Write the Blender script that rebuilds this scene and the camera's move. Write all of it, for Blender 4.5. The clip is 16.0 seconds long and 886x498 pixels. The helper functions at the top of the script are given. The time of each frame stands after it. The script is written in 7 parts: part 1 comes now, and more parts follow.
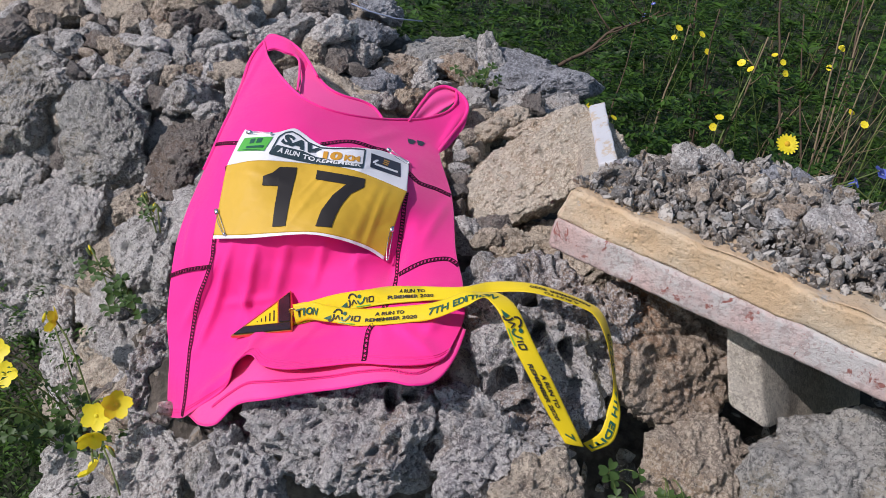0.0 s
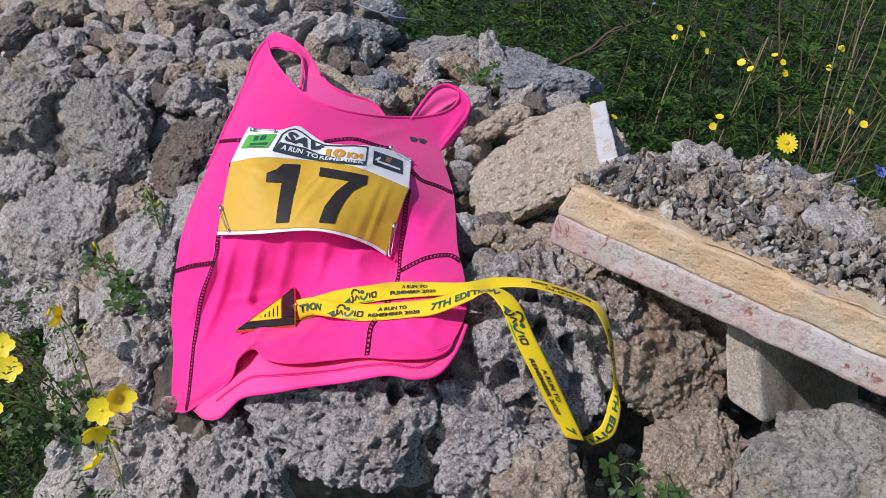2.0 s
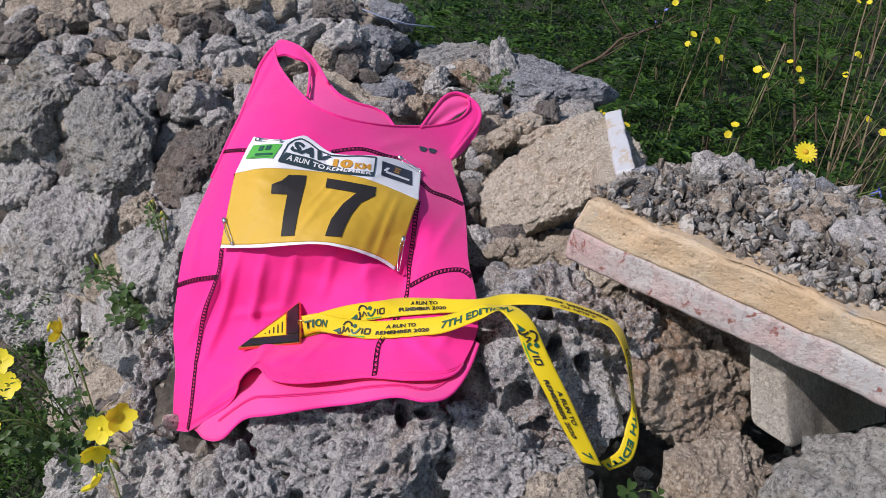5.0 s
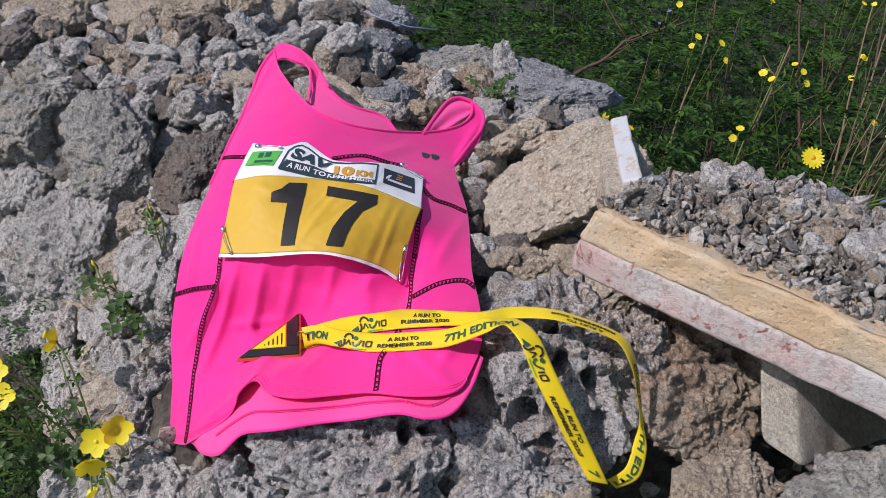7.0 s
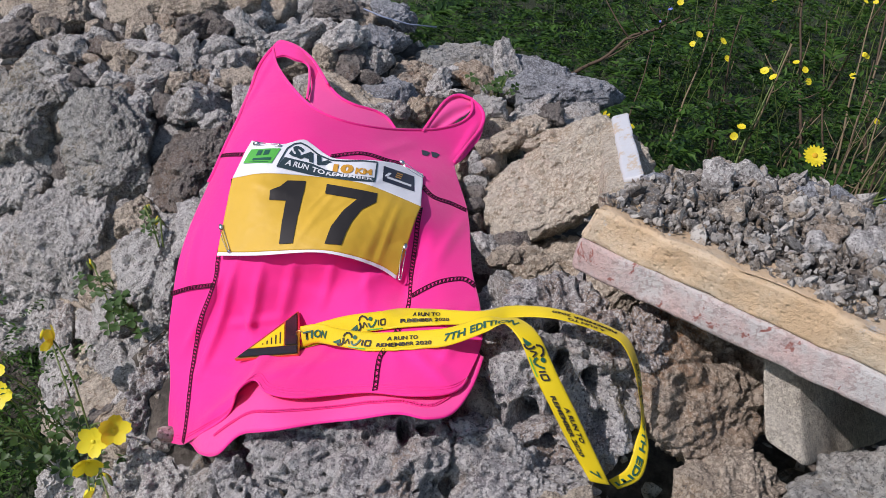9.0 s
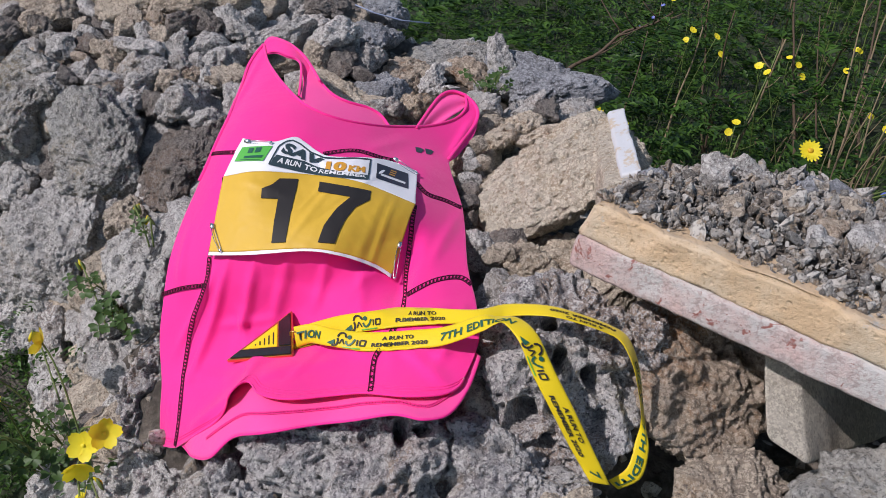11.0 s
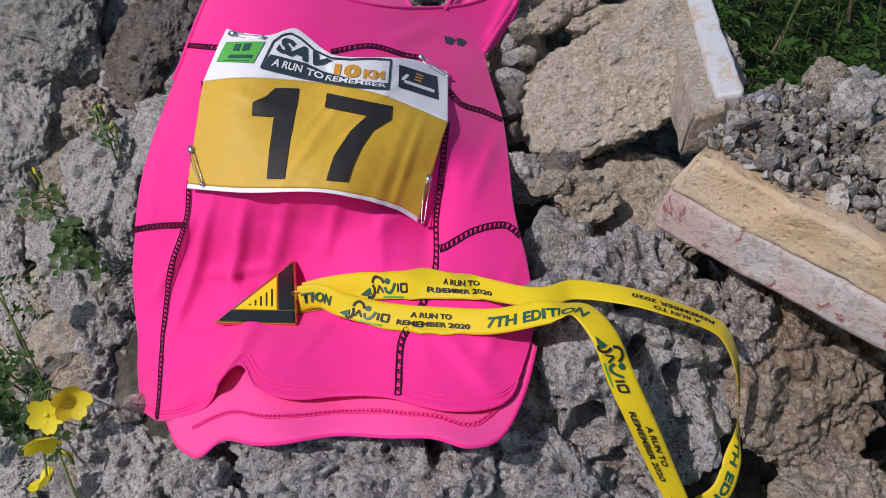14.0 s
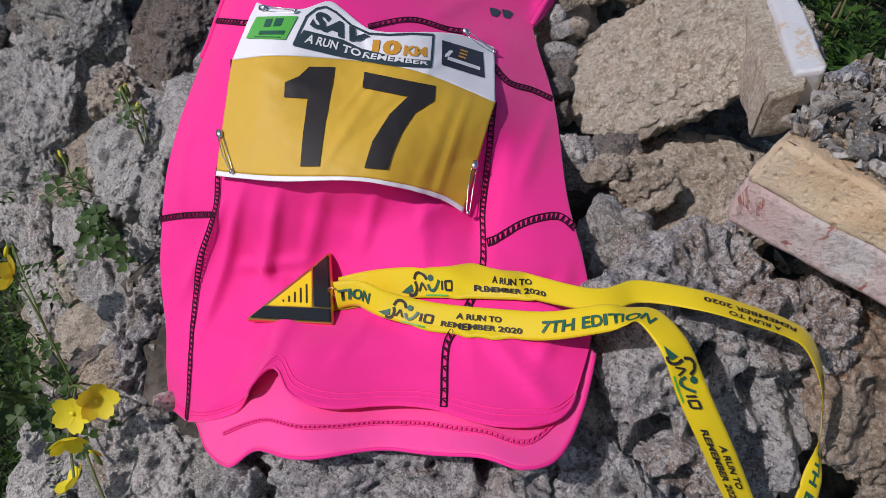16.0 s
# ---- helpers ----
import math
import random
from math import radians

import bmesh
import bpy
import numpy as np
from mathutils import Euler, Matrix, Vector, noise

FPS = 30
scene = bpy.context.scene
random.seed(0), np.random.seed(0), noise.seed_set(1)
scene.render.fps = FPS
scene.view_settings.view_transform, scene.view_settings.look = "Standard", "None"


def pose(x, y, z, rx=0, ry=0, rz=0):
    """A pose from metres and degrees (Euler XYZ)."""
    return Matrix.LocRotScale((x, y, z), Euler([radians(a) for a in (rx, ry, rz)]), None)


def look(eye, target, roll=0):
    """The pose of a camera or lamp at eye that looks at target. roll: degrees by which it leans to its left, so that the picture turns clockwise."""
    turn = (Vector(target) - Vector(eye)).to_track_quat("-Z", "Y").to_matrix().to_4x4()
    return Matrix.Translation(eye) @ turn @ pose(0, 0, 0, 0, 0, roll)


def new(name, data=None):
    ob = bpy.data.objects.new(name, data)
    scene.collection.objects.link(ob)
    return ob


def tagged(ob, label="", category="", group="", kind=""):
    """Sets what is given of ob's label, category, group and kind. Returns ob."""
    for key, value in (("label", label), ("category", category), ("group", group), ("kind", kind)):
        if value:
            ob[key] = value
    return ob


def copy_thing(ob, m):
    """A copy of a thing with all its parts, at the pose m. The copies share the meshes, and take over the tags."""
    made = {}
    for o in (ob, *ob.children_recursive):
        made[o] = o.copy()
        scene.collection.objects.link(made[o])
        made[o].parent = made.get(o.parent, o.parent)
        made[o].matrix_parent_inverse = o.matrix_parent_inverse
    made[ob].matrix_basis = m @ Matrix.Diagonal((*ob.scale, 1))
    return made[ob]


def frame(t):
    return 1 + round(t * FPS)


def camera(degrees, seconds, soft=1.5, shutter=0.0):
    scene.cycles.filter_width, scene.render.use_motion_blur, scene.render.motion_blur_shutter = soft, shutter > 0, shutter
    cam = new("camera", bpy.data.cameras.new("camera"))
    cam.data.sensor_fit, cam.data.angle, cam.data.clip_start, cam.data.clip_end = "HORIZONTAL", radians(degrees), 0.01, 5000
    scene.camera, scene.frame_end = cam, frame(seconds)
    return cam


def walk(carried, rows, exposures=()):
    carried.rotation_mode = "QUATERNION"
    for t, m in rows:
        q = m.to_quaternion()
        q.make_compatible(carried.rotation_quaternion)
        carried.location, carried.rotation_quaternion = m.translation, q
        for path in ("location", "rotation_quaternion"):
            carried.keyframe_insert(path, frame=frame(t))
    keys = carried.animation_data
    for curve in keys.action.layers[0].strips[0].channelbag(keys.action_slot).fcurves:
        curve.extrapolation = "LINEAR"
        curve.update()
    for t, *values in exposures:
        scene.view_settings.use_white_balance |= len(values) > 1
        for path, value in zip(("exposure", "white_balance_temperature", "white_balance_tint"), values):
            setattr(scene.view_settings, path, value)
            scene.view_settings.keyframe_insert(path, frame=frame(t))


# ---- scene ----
cam = camera(57.8, 16.0, soft=0.6)
PATH = [
    (0, (0.209, -0.743, 1.264), (0.064, 0.906, 0.142), 5.8),
    (0.5, (0.215, -0.739, 1.264), (0.073, 0.908, 0.138), 5.8),
    (1, (0.208, -0.738, 1.264), (0.064, 0.911, 0.141), 5.8),
    (1.5, (0.209, -0.743, 1.263), (0.065, 0.905, 0.14), 5.9),
    (2, (0.208, -0.752, 1.265), (0.063, 0.897, 0.143), 5.9),
    (2.5, (0.206, -0.753, 1.266), (0.046, 0.903, 0.155), 5.7),
    (3, (0.208, -0.748, 1.266), (0.043, 0.908, 0.157), 5.5),
    (3.5, (0.211, -0.739, 1.262), (0.045, 0.916, 0.151), 5.5),
    (4, (0.208, -0.733, 1.259), (0.04, 0.922, 0.148), 5.5),
    (6.5, (0.2, -0.707, 1.253), (0.029, 0.945, 0.14), 5.6),
    (7, (0.197, -0.703, 1.255), (0.027, 0.95, 0.141), 5.7),
    (7.5, (0.192, -0.704, 1.255), (0.019, 0.95, 0.144), 5.7),
    (8, (0.196, -0.7, 1.252), (0.021, 0.953, 0.141), 5.7),
    (8.5, (0.197, -0.699, 1.251), (0.023, 0.953, 0.137), 5.7),
    (11, (0.194, -0.688, 1.243), (0.041, 0.963, 0.126), 5.6),
    (11.5, (0.19, -0.691, 1.239), (0.037, 0.958, 0.118), 5.6),
    (12, (0.175, -0.7, 1.234), (0.007, 0.931, 0.089), 5.5),
    (12.5, (0.148, -0.666, 1.232), (-0.046, 0.942, 0.058), 6.4),
    (13, (0.15, -0.583, 1.234), (-0.029, 0.973, -0.009), 7.4),
    (13.5, (0.157, -0.531, 1.224), (0.03, 0.95, -0.114), 7.8),
    (14, (0.132, -0.503, 1.21), (0.056, 0.894, -0.22), 8.2),
    (14.5, (0.114, -0.495, 1.192), (0.05, 0.851, -0.286), 8.2),
    (15, (0.119, -0.484, 1.186), (0.045, 0.847, -0.305), 8.0),
    (15.5, (0.114, -0.466, 1.179), (0.027, 0.862, -0.314), 7.6),
    (16, (0.117, -0.459, 1.185), (-0.027, 0.872, -0.301), 6.1),
]
walk(cam, [(t, look(eye, target, roll)) for t, eye, target, roll in PATH],
     [(0.0, -0.10), (11.5, -0.10), (14.0, -0.40), (16.0, -0.45)])

# world and sun
world = bpy.data.worlds.new("world")
scene.world = world
world.use_nodes = True
sky = world.node_tree.nodes.new("ShaderNodeTexSky")
sky.sky_type, sky.sun_disc, sky.sun_elevation, sky.sun_rotation = "NISHITA", False, radians(46), radians(-120)
world.node_tree.links.new(sky.outputs[0], world.node_tree.nodes["Background"].inputs[0])
world.node_tree.nodes["Background"].inputs[1].default_value = 0.12
sun = new("sun", bpy.data.lights.new("sun", "SUN"))
sun.data.energy, sun.data.angle, sun.data.color = 4.15, radians(0.8), (1.0, 0.93, 0.965)
sun.matrix_world = look((-2.5, -1.45, 3.0), (0, 0, 0))

rng = random.Random(7)


# ---- materials ----
class Nodes:
    """A short way to write node trees."""

    def __init__(self, name, rough=0.9, metal=0.0):
        self.m = bpy.data.materials.new(name)
        self.m.use_nodes = True
        self.t = self.m.node_tree
        self.b = self.t.nodes["Principled BSDF"]
        self.b.inputs["Roughness"].default_value = rough
        self.b.inputs["Metallic"].default_value = metal
        self.co = self.t.nodes.new("ShaderNodeTexCoord").outputs["Object"]
        self.rand = self.t.nodes.new("ShaderNodeObjectInfo").outputs["Random"]
        self.island = self.t.nodes.new("ShaderNodeNewGeometry").outputs["Random Per Island"]

    def put(self, socket, value):
        if isinstance(value, (int, float)):
            socket.default_value = value
        elif isinstance(value, tuple):
            socket.default_value = (*value, 1) if len(value) == 3 and len(socket.default_value) == 4 else value
        else:
            self.t.links.new(value, socket)

    def noise(self, scale, detail=4, rough=0.6, distort=0.0):
        n = self.t.nodes.new("ShaderNodeTexNoise")
        n.noise_dimensions = "4D"
        self.put(n.inputs["Vector"], self.co)
        self.put(n.inputs["W"], self.math("MULTIPLY", self.rand, 40.0))
        for k, v in (("Scale", scale), ("Detail", detail), ("Roughness", rough), ("Distortion", distort)):
            n.inputs[k].default_value = v
        return n.outputs["Fac"]

    def cells(self, scale, feature="F1"):
        n = self.t.nodes.new("ShaderNodeTexVoronoi")
        n.feature = feature
        self.put(n.inputs["Vector"], self.co)
        n.inputs["Scale"].default_value = scale
        return n.outputs["Distance"]

    def math(self, op, a, b=0.0):
        n = self.t.nodes.new("ShaderNodeMath")
        n.operation = op
        self.put(n.inputs[0], a)
        self.put(n.inputs[1], b)
        return n.outputs[0]

    def ramp(self, fac, lo, hi):
        n = self.t.nodes.new("ShaderNodeMapRange")
        n.interpolation_type = "SMOOTHSTEP"
        self.put(n.inputs["Value"], fac)
        n.inputs["From Min"].default_value, n.inputs["From Max"].default_value = lo, hi
        return n.outputs["Result"]

    def mix(self, fac, a, b, blend="MIX"):
        n = self.t.nodes.new("ShaderNodeMix")
        n.data_type, n.blend_type = "RGBA", blend
        self.put(n.inputs["Factor"], fac)
        self.put(n.inputs["A"], a) if not isinstance(a, tuple) else setattr(n.inputs[6], "default_value", (*a, 1))
        self.put(n.inputs[6], a)
        self.put(n.inputs[7], b)
        return n.outputs[2]

    def bump(self, height, strength, distance):
        n = self.t.nodes.new("ShaderNodeBump")
        n.inputs["Strength"].default_value, n.inputs["Distance"].default_value = strength, distance
        self.put(n.inputs["Height"], height)
        if self.b.inputs["Normal"].is_linked:
            self.put(n.inputs["Normal"], self.b.inputs["Normal"].links[0].from_socket)
        self.put(self.b.inputs["Normal"], n.outputs["Normal"])

    def colour(self, c):
        self.put(self.b.inputs["Base Color"], c)
        return self.m


def stone_material(name, pale, mid, dark, stain, stain_amount, pits=0.0):
    n = Nodes(name, 0.95)
    light = tuple(min(0.8, v * 1.36) for v in pale)
    c = n.mix(n.ramp(n.noise(11, 5, 0.6), 0.42, 0.58), mid, pale)
    c = n.mix(n.math("MULTIPLY", n.ramp(n.noise(5, 4, 0.65, 0.5), 0.52, 0.62), stain_amount), c, stain)
    c = n.mix(n.math("MULTIPLY", n.ramp(n.noise(24, 6, 0.7, 0.8), 0.56, 0.62), 0.5 * stain_amount), c, stain)
    c = n.mix(n.math("MULTIPLY", n.ramp(n.noise(42, 6, 0.75, 0.6), 0.53, 0.61), 0.7), c, dark)
    c = n.mix(n.math("MULTIPLY", n.ramp(n.noise(130, 5, 0.75, 0.4), 0.51, 0.56), 0.75), c, light)
    c = n.mix(n.math("MULTIPLY", n.ramp(n.noise(230, 5, 0.8), 0.535, 0.575), 0.85), c, dark)
    c = n.mix(n.math("MULTIPLY", n.ramp(n.noise(330, 4, 0.75, 0.3), 0.53, 0.57), 0.85), c, light)
    c = n.mix(n.math("MULTIPLY", n.rand, 0.2), c, mid)
    n.bump(n.noise(70, 6, 0.75), 1.0, 0.008)
    n.bump(n.noise(240, 5, 0.8), 1.0, 0.0045)
    n.bump(n.noise(620, 3, 0.8), 1.0, 0.0018)
    if pits:
        n.bump(n.ramp(n.cells(95), 0.1, 0.42), pits, 0.003)
        n.bump(n.ramp(n.cells(210), 0.12, 0.4), pits, 0.002)
    return n.colour(c)


STONE = {
    "lichen": stone_material("grey_lichened_limestone", (0.41, 0.40, 0.37), (0.265, 0.255, 0.235), (0.10, 0.10, 0.10), (0.40, 0.30, 0.15), 0.5, 0.3),
    "grey": stone_material("grey_limestone", (0.52, 0.50, 0.47), (0.36, 0.34, 0.32), (0.13, 0.12, 0.11), (0.36, 0.25, 0.15), 0.5, 0.3),
    "pale": stone_material("pale_limestone", (0.60, 0.57, 0.54), (0.45, 0.42, 0.39), (0.17, 0.15, 0.14), (0.34, 0.24, 0.19), 0.5, 0.4),
    "porous": stone_material("porous_limestone", (0.50, 0.48, 0.46), (0.34, 0.32, 0.32), (0.13, 0.115, 0.125), (0.38, 0.26, 0.17), 0.75, 0.6),
    "dark": stone_material("dark_brown_stone", (0.24, 0.215, 0.19), (0.15, 0.13, 0.115), (0.07, 0.06, 0.06), (0.22, 0.14, 0.09), 0.6, 0.3),
    "slate": stone_material("blue_grey_stone", (0.36, 0.37, 0.39), (0.23, 0.235, 0.25), (0.10, 0.10, 0.11), (0.30, 0.28, 0.26), 0.4, 0.2),
    "tan": stone_material("tan_stone", (0.50, 0.43, 0.34), (0.34, 0.28, 0.22), (0.15, 0.12, 0.10), (0.40, 0.27, 0.15), 0.6, 0.2),
    "rust": stone_material("rust_brown_stone", (0.46, 0.385, 0.305), (0.33, 0.255, 0.185), (0.15, 0.11, 0.08), (0.40, 0.20, 0.09), 0.95, 0.3),
    "sand": stone_material("sandstone", (0.60, 0.52, 0.42), (0.50, 0.41, 0.31), (0.30, 0.22, 0.15), (0.46, 0.33, 0.2), 0.5, 0.15),
    "sandblock": stone_material("cut_sandstone", (0.60, 0.53, 0.43), (0.51, 0.435, 0.34), (0.36, 0.27, 0.18), (0.46, 0.33, 0.2), 0.8, 0.25),
}
WORDS = {
    "lichen": "grey weathered limestone boulder mottled with dark lichen",
    "grey": "rough grey limestone rock in the rubble wall",
    "pale": "pale grey pitted limestone rock in the rubble wall",
    "porous": "grey porous limestone rock full of eroded holes",
    "dark": "dark brown weathered stone lying in the rubble",
    "slate": "smooth blue-grey stone at the back of the rubble",
    "tan": "tan brown rough stone lying in the rubble",
    "rust": "pale rock with rust-brown broken faces",
    "sand": "sandy beige broken stone lying in the rubble",
    "sandblock": "broken beige sandstone building block with a rough face",
}

n = Nodes("earth_and_grit", 1.0)
n.bump(n.noise(60, 6, 0.8), 1.0, 0.012)
M_BED = n.colour(n.mix(n.ramp(n.noise(30, 5, 0.7), 0.4, 0.65), (0.06, 0.05, 0.04), (0.20, 0.17, 0.14)))

n = Nodes("gravel_stone", 0.95)
n.bump(n.noise(180, 5, 0.75), 1.0, 0.004)
n.bump(n.noise(600, 3, 0.7), 1.0, 0.0015)
c = n.mix(n.ramp(n.island, 0.0, 0.9), (0.11, 0.105, 0.10), (0.58, 0.55, 0.50))
c = n.mix(n.math("MULTIPLY", n.ramp(n.noise(70, 4), 0.5, 0.62), 0.7), c, (0.33, 0.24, 0.15))
c = n.mix(n.math("MULTIPLY", n.ramp(n.noise(22, 4, 0.7), 0.46, 0.6), 0.6), c, (0.20, 0.155, 0.11))
c = n.mix(n.math("MULTIPLY", n.ramp(n.noise(420, 4, 0.7), 0.53, 0.6), 0.6), c, (0.5, 0.48, 0.44))
M_GRAVEL = n.colour(n.mix(n.math("MULTIPLY", n.ramp(n.noise(300, 3), 0.5, 0.64), 0.75), c, (0.06, 0.055, 0.05)))

n = Nodes("wild_ground_shaded", 1.0)
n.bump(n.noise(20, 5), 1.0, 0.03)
# near-black colour stands in for the shade at the weeds' base
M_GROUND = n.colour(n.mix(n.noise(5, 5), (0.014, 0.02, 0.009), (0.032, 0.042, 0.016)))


def leaf_material(name, a, b, rough=0.5):
    n = Nodes(name, rough)
    n.b.inputs["Specular IOR Level"].default_value = 0.35
    n.b.inputs["Subsurface Weight"].default_value = 0.0
    n.colour(n.mix(n.island, a, b))
    thin = n.t.nodes.new("ShaderNodeBsdfTranslucent")
    n.put(thin.inputs["Color"], n.b.inputs["Base Color"].links[0].from_socket)
    both = n.t.nodes.new("ShaderNodeMixShader")
    both.inputs[0].default_value = 0.3
    n.put(both.inputs[1], n.b.outputs[0])
    n.put(both.inputs[2], thin.outputs[0])
    n.put(n.t.nodes["Material Output"].inputs["Surface"], both.outputs[0])
    return n.m


M_LEAF = leaf_material("herb_leaf", (0.008, 0.028, 0.005), (0.072, 0.155, 0.022))
M_GRASS = leaf_material("grass_blade", (0.05, 0.10, 0.02), (0.14, 0.22, 0.06))
M_CLOVER = leaf_material("clover_leaf", (0.03, 0.065, 0.015), (0.065, 0.12, 0.03))
M_STEM = leaf_material("green_stem", (0.13, 0.20, 0.05), (0.20, 0.24, 0.08))
M_DRY = leaf_material("dry_stalk", (0.22, 0.16, 0.09), (0.34, 0.27, 0.17), 0.8)
M_TWIG = leaf_material("brown_twig", (0.10, 0.07, 0.05), (0.17, 0.12, 0.08), 0.8)
M_PETAL = leaf_material("yellow_petal", (0.86, 0.72, 0.02), (0.92, 0.80, 0.06))
M_DISC = leaf_material("orange_flower_centre", (0.75, 0.42, 0.02), (0.8, 0.5, 0.03))
M_BLUE = leaf_material("blue_petal", (0.10, 0.14, 0.55), (0.20, 0.24, 0.70))


def cloth_material(name, col, weave=1.0, rough=0.75, sheen=0.28):
    n = Nodes(name, rough)
    n.b.inputs["Sheen Weight"].default_value = sheen
    n.b.inputs["Sheen Roughness"].default_value = 0.4
    n.b.inputs["Specular IOR Level"].default_value = 0.25
    n.bump(n.noise(1400, 2), 0.25 * weave, 0.0006)
    n.bump(n.noise(30, 3), 0.25 * weave, 0.004)
    dim = tuple(v * 0.9 for v in col)
    return n.colour(n.mix(n.noise(14, 3), col, dim))


M_PINK = cloth_material("fluorescent_pink_jersey", (0.90, 0.027, 0.275))
M_PINK_IN = cloth_material("pink_jersey_inside", (0.92, 0.075, 0.33))
M_BIND = cloth_material("pink_binding", (0.90, 0.027, 0.275))
M_THREAD = cloth_material("dark_seam_thread", (0.05, 0.004, 0.018), 0.5, 0.8, 0.0)
M_PINKTHREAD = cloth_material("pink_hem_thread", (0.9, 0.04, 0.27), 0.5, 0.8, 0.0)
M_RIBBON = cloth_material("yellow_satin_ribbon", (0.70, 0.52, 0.010), 0.7, 0.5, 0.2)


def plain(name, col, rough, metal=0.0, grain=0.0, scale=80):
    n = Nodes(name, rough, metal)
    dim = tuple(v * 0.88 for v in col)
    if grain:
        n.bump(n.noise(scale, 4), grain, 0.002)
    return n.colour(n.mix(n.noise(scale * 0.5, 4), col, dim))


M_PAPER = plain("white_bib_paper", (0.80, 0.80, 0.82), 0.45, 0, 0.25, 60)
M_BIBYELLOW = plain("ochre_printed_paper", (0.62, 0.38, 0.03), 0.6, 0, 0.25, 60)
M_INK = plain("black_print", (0.014, 0.011, 0.010), 0.65)
M_INKGREEN = plain("dark_green_print", (0.01, 0.09, 0.055), 0.5)
M_INKSLATE = plain("dark_slate_print", (0.03, 0.05, 0.06), 0.45)
M_INKNAVY = plain("navy_black_print", (0.012, 0.012, 0.03), 0.4)
M_INKORANGE = plain("orange_print", (0.62, 0.30, 0.03), 0.45)
M_INKLIME = plain("lime_green_print", (0.09, 0.42, 0.06), 0.45)
M_WHITEINK = plain("white_print", (0.75, 0.75, 0.75), 0.5)
M_GOLD = plain("worn_gold_metal", (0.75, 0.48, 0.16), 0.3, 1.0)
M_ENAMEL = plain("black_enamel", (0.012, 0.014, 0.013), 0.22)
M_YENAMEL = plain("yellow_enamel", (0.85, 0.58, 0.01), 0.3)
M_STEEL = plain("nickel_steel_wire", (0.7, 0.7, 0.72), 0.25, 1.0)

M_BLUEWIRE = plain("faded_blue_plastic", (0.25, 0.30, 0.42), 0.5)

n = Nodes("pink_grey_plaster", 0.9)
c = n.mix(n.ramp(n.noise(16, 5, 0.7), 0.4, 0.6), (0.54, 0.40, 0.37), (0.52, 0.50, 0.48))
c = n.mix(n.ramp(n.noise(30, 6, 0.75, 0.8), 0.57, 0.60), c, (0.30, 0.12, 0.10))
n.bump(n.noise(90, 6, 0.8), 1.0, 0.0035)
M_PLASTER = n.colour(n.mix(n.math("MULTIPLY", n.ramp(n.noise(200, 4, 0.7), 0.5, 0.6), 0.7), c, (0.36, 0.28, 0.26)))
n = Nodes("ochre_limestone_slab", 0.92)
c = n.mix(n.ramp(n.noise(12, 5, 0.65), 0.36, 0.64), (0.60, 0.43, 0.26), (0.63, 0.53, 0.39))
c = n.mix(n.ramp(n.noise(30, 6, 0.75), 0.6, 0.68), c, (0.46, 0.45, 0.42))
n.bump(n.noise(100, 6, 0.8), 1.0, 0.0035)
n.bump(n.ramp(n.cells(120), 0.05, 0.3), 0.4, 0.003)
M_SLAB = n.colour(n.mix(n.math("MULTIPLY", n.ramp(n.noise(300, 3), 0.52, 0.7), 0.6), c, (0.36, 0.25, 0.15)))
M_PAVER = stone_material("beige_paving_stone", (0.60, 0.54, 0.45), (0.53, 0.47, 0.38), (0.38, 0.33, 0.26), (0.46, 0.38, 0.28), 0.4)
n = Nodes("white_painted_face", 0.6)
n.bump(n.noise(60, 6, 0.7), 0.5, 0.004)
# the blue in the white is sky-lit shade put into the paint colour
M_WHITEWASH = n.colour(n.mix(n.ramp(n.noise(45, 6, 0.75), 0.52, 0.58), (0.50, 0.51, 0.53), (0.46, 0.38, 0.29)))


# ---- helpers ----
def link(name, verts, faces, material, parent=None, label="", smooth=True):
    me = bpy.data.meshes.new(name)
    me.from_pydata([tuple(v) for v in verts], [], [tuple(int(i) for i in f) for f in faces])
    me.polygons.foreach_set("use_smooth", [smooth] * len(me.polygons))
    me.materials.append(material)
    ob = new(name, me)
    if parent:
        ob.parent = parent
        ob.matrix_parent_inverse = parent.matrix_basis.inverted()
    if label:
        ob["label"] = label
    return ob


def part(name, bm, material, parent, label="", smooth=True):
    me = bpy.data.meshes.new(name)
    bm.to_mesh(me)
    bm.free()
    me.polygons.foreach_set("use_smooth", [smooth] * len(me.polygons))
    me.materials.append(material)
    ob = new(name, me)
    if parent:
        ob.parent = parent
        ob.matrix_parent_inverse = parent.matrix_basis.inverted()
    if label:
        ob["label"] = label
    return ob


def empty(name, place, label, category, group=""):
    ob = new(name)
    ob.empty_display_size = 0.02
    ob.matrix_basis = Matrix.Translation(place)
    return tagged(ob, label, category, group)


# slanted frame in which the things on the wall are laid out: right, up the slope, out of it
RIGHT, UPSLOPE, OUT, ORIGIN = Vector((1, 0, 0)), Vector((0, 0.5736, 0.8192)), Vector((0, -0.8192, 0.5736)), Vector((0, 0, 0.78))


def wall_point(a, b, h):
    return ORIGIN + RIGHT * a + UPSLOPE * b + OUT * h


TURN = Matrix((RIGHT, UPSLOPE, OUT)).transposed()
NP_TURN = np.array(TURN)


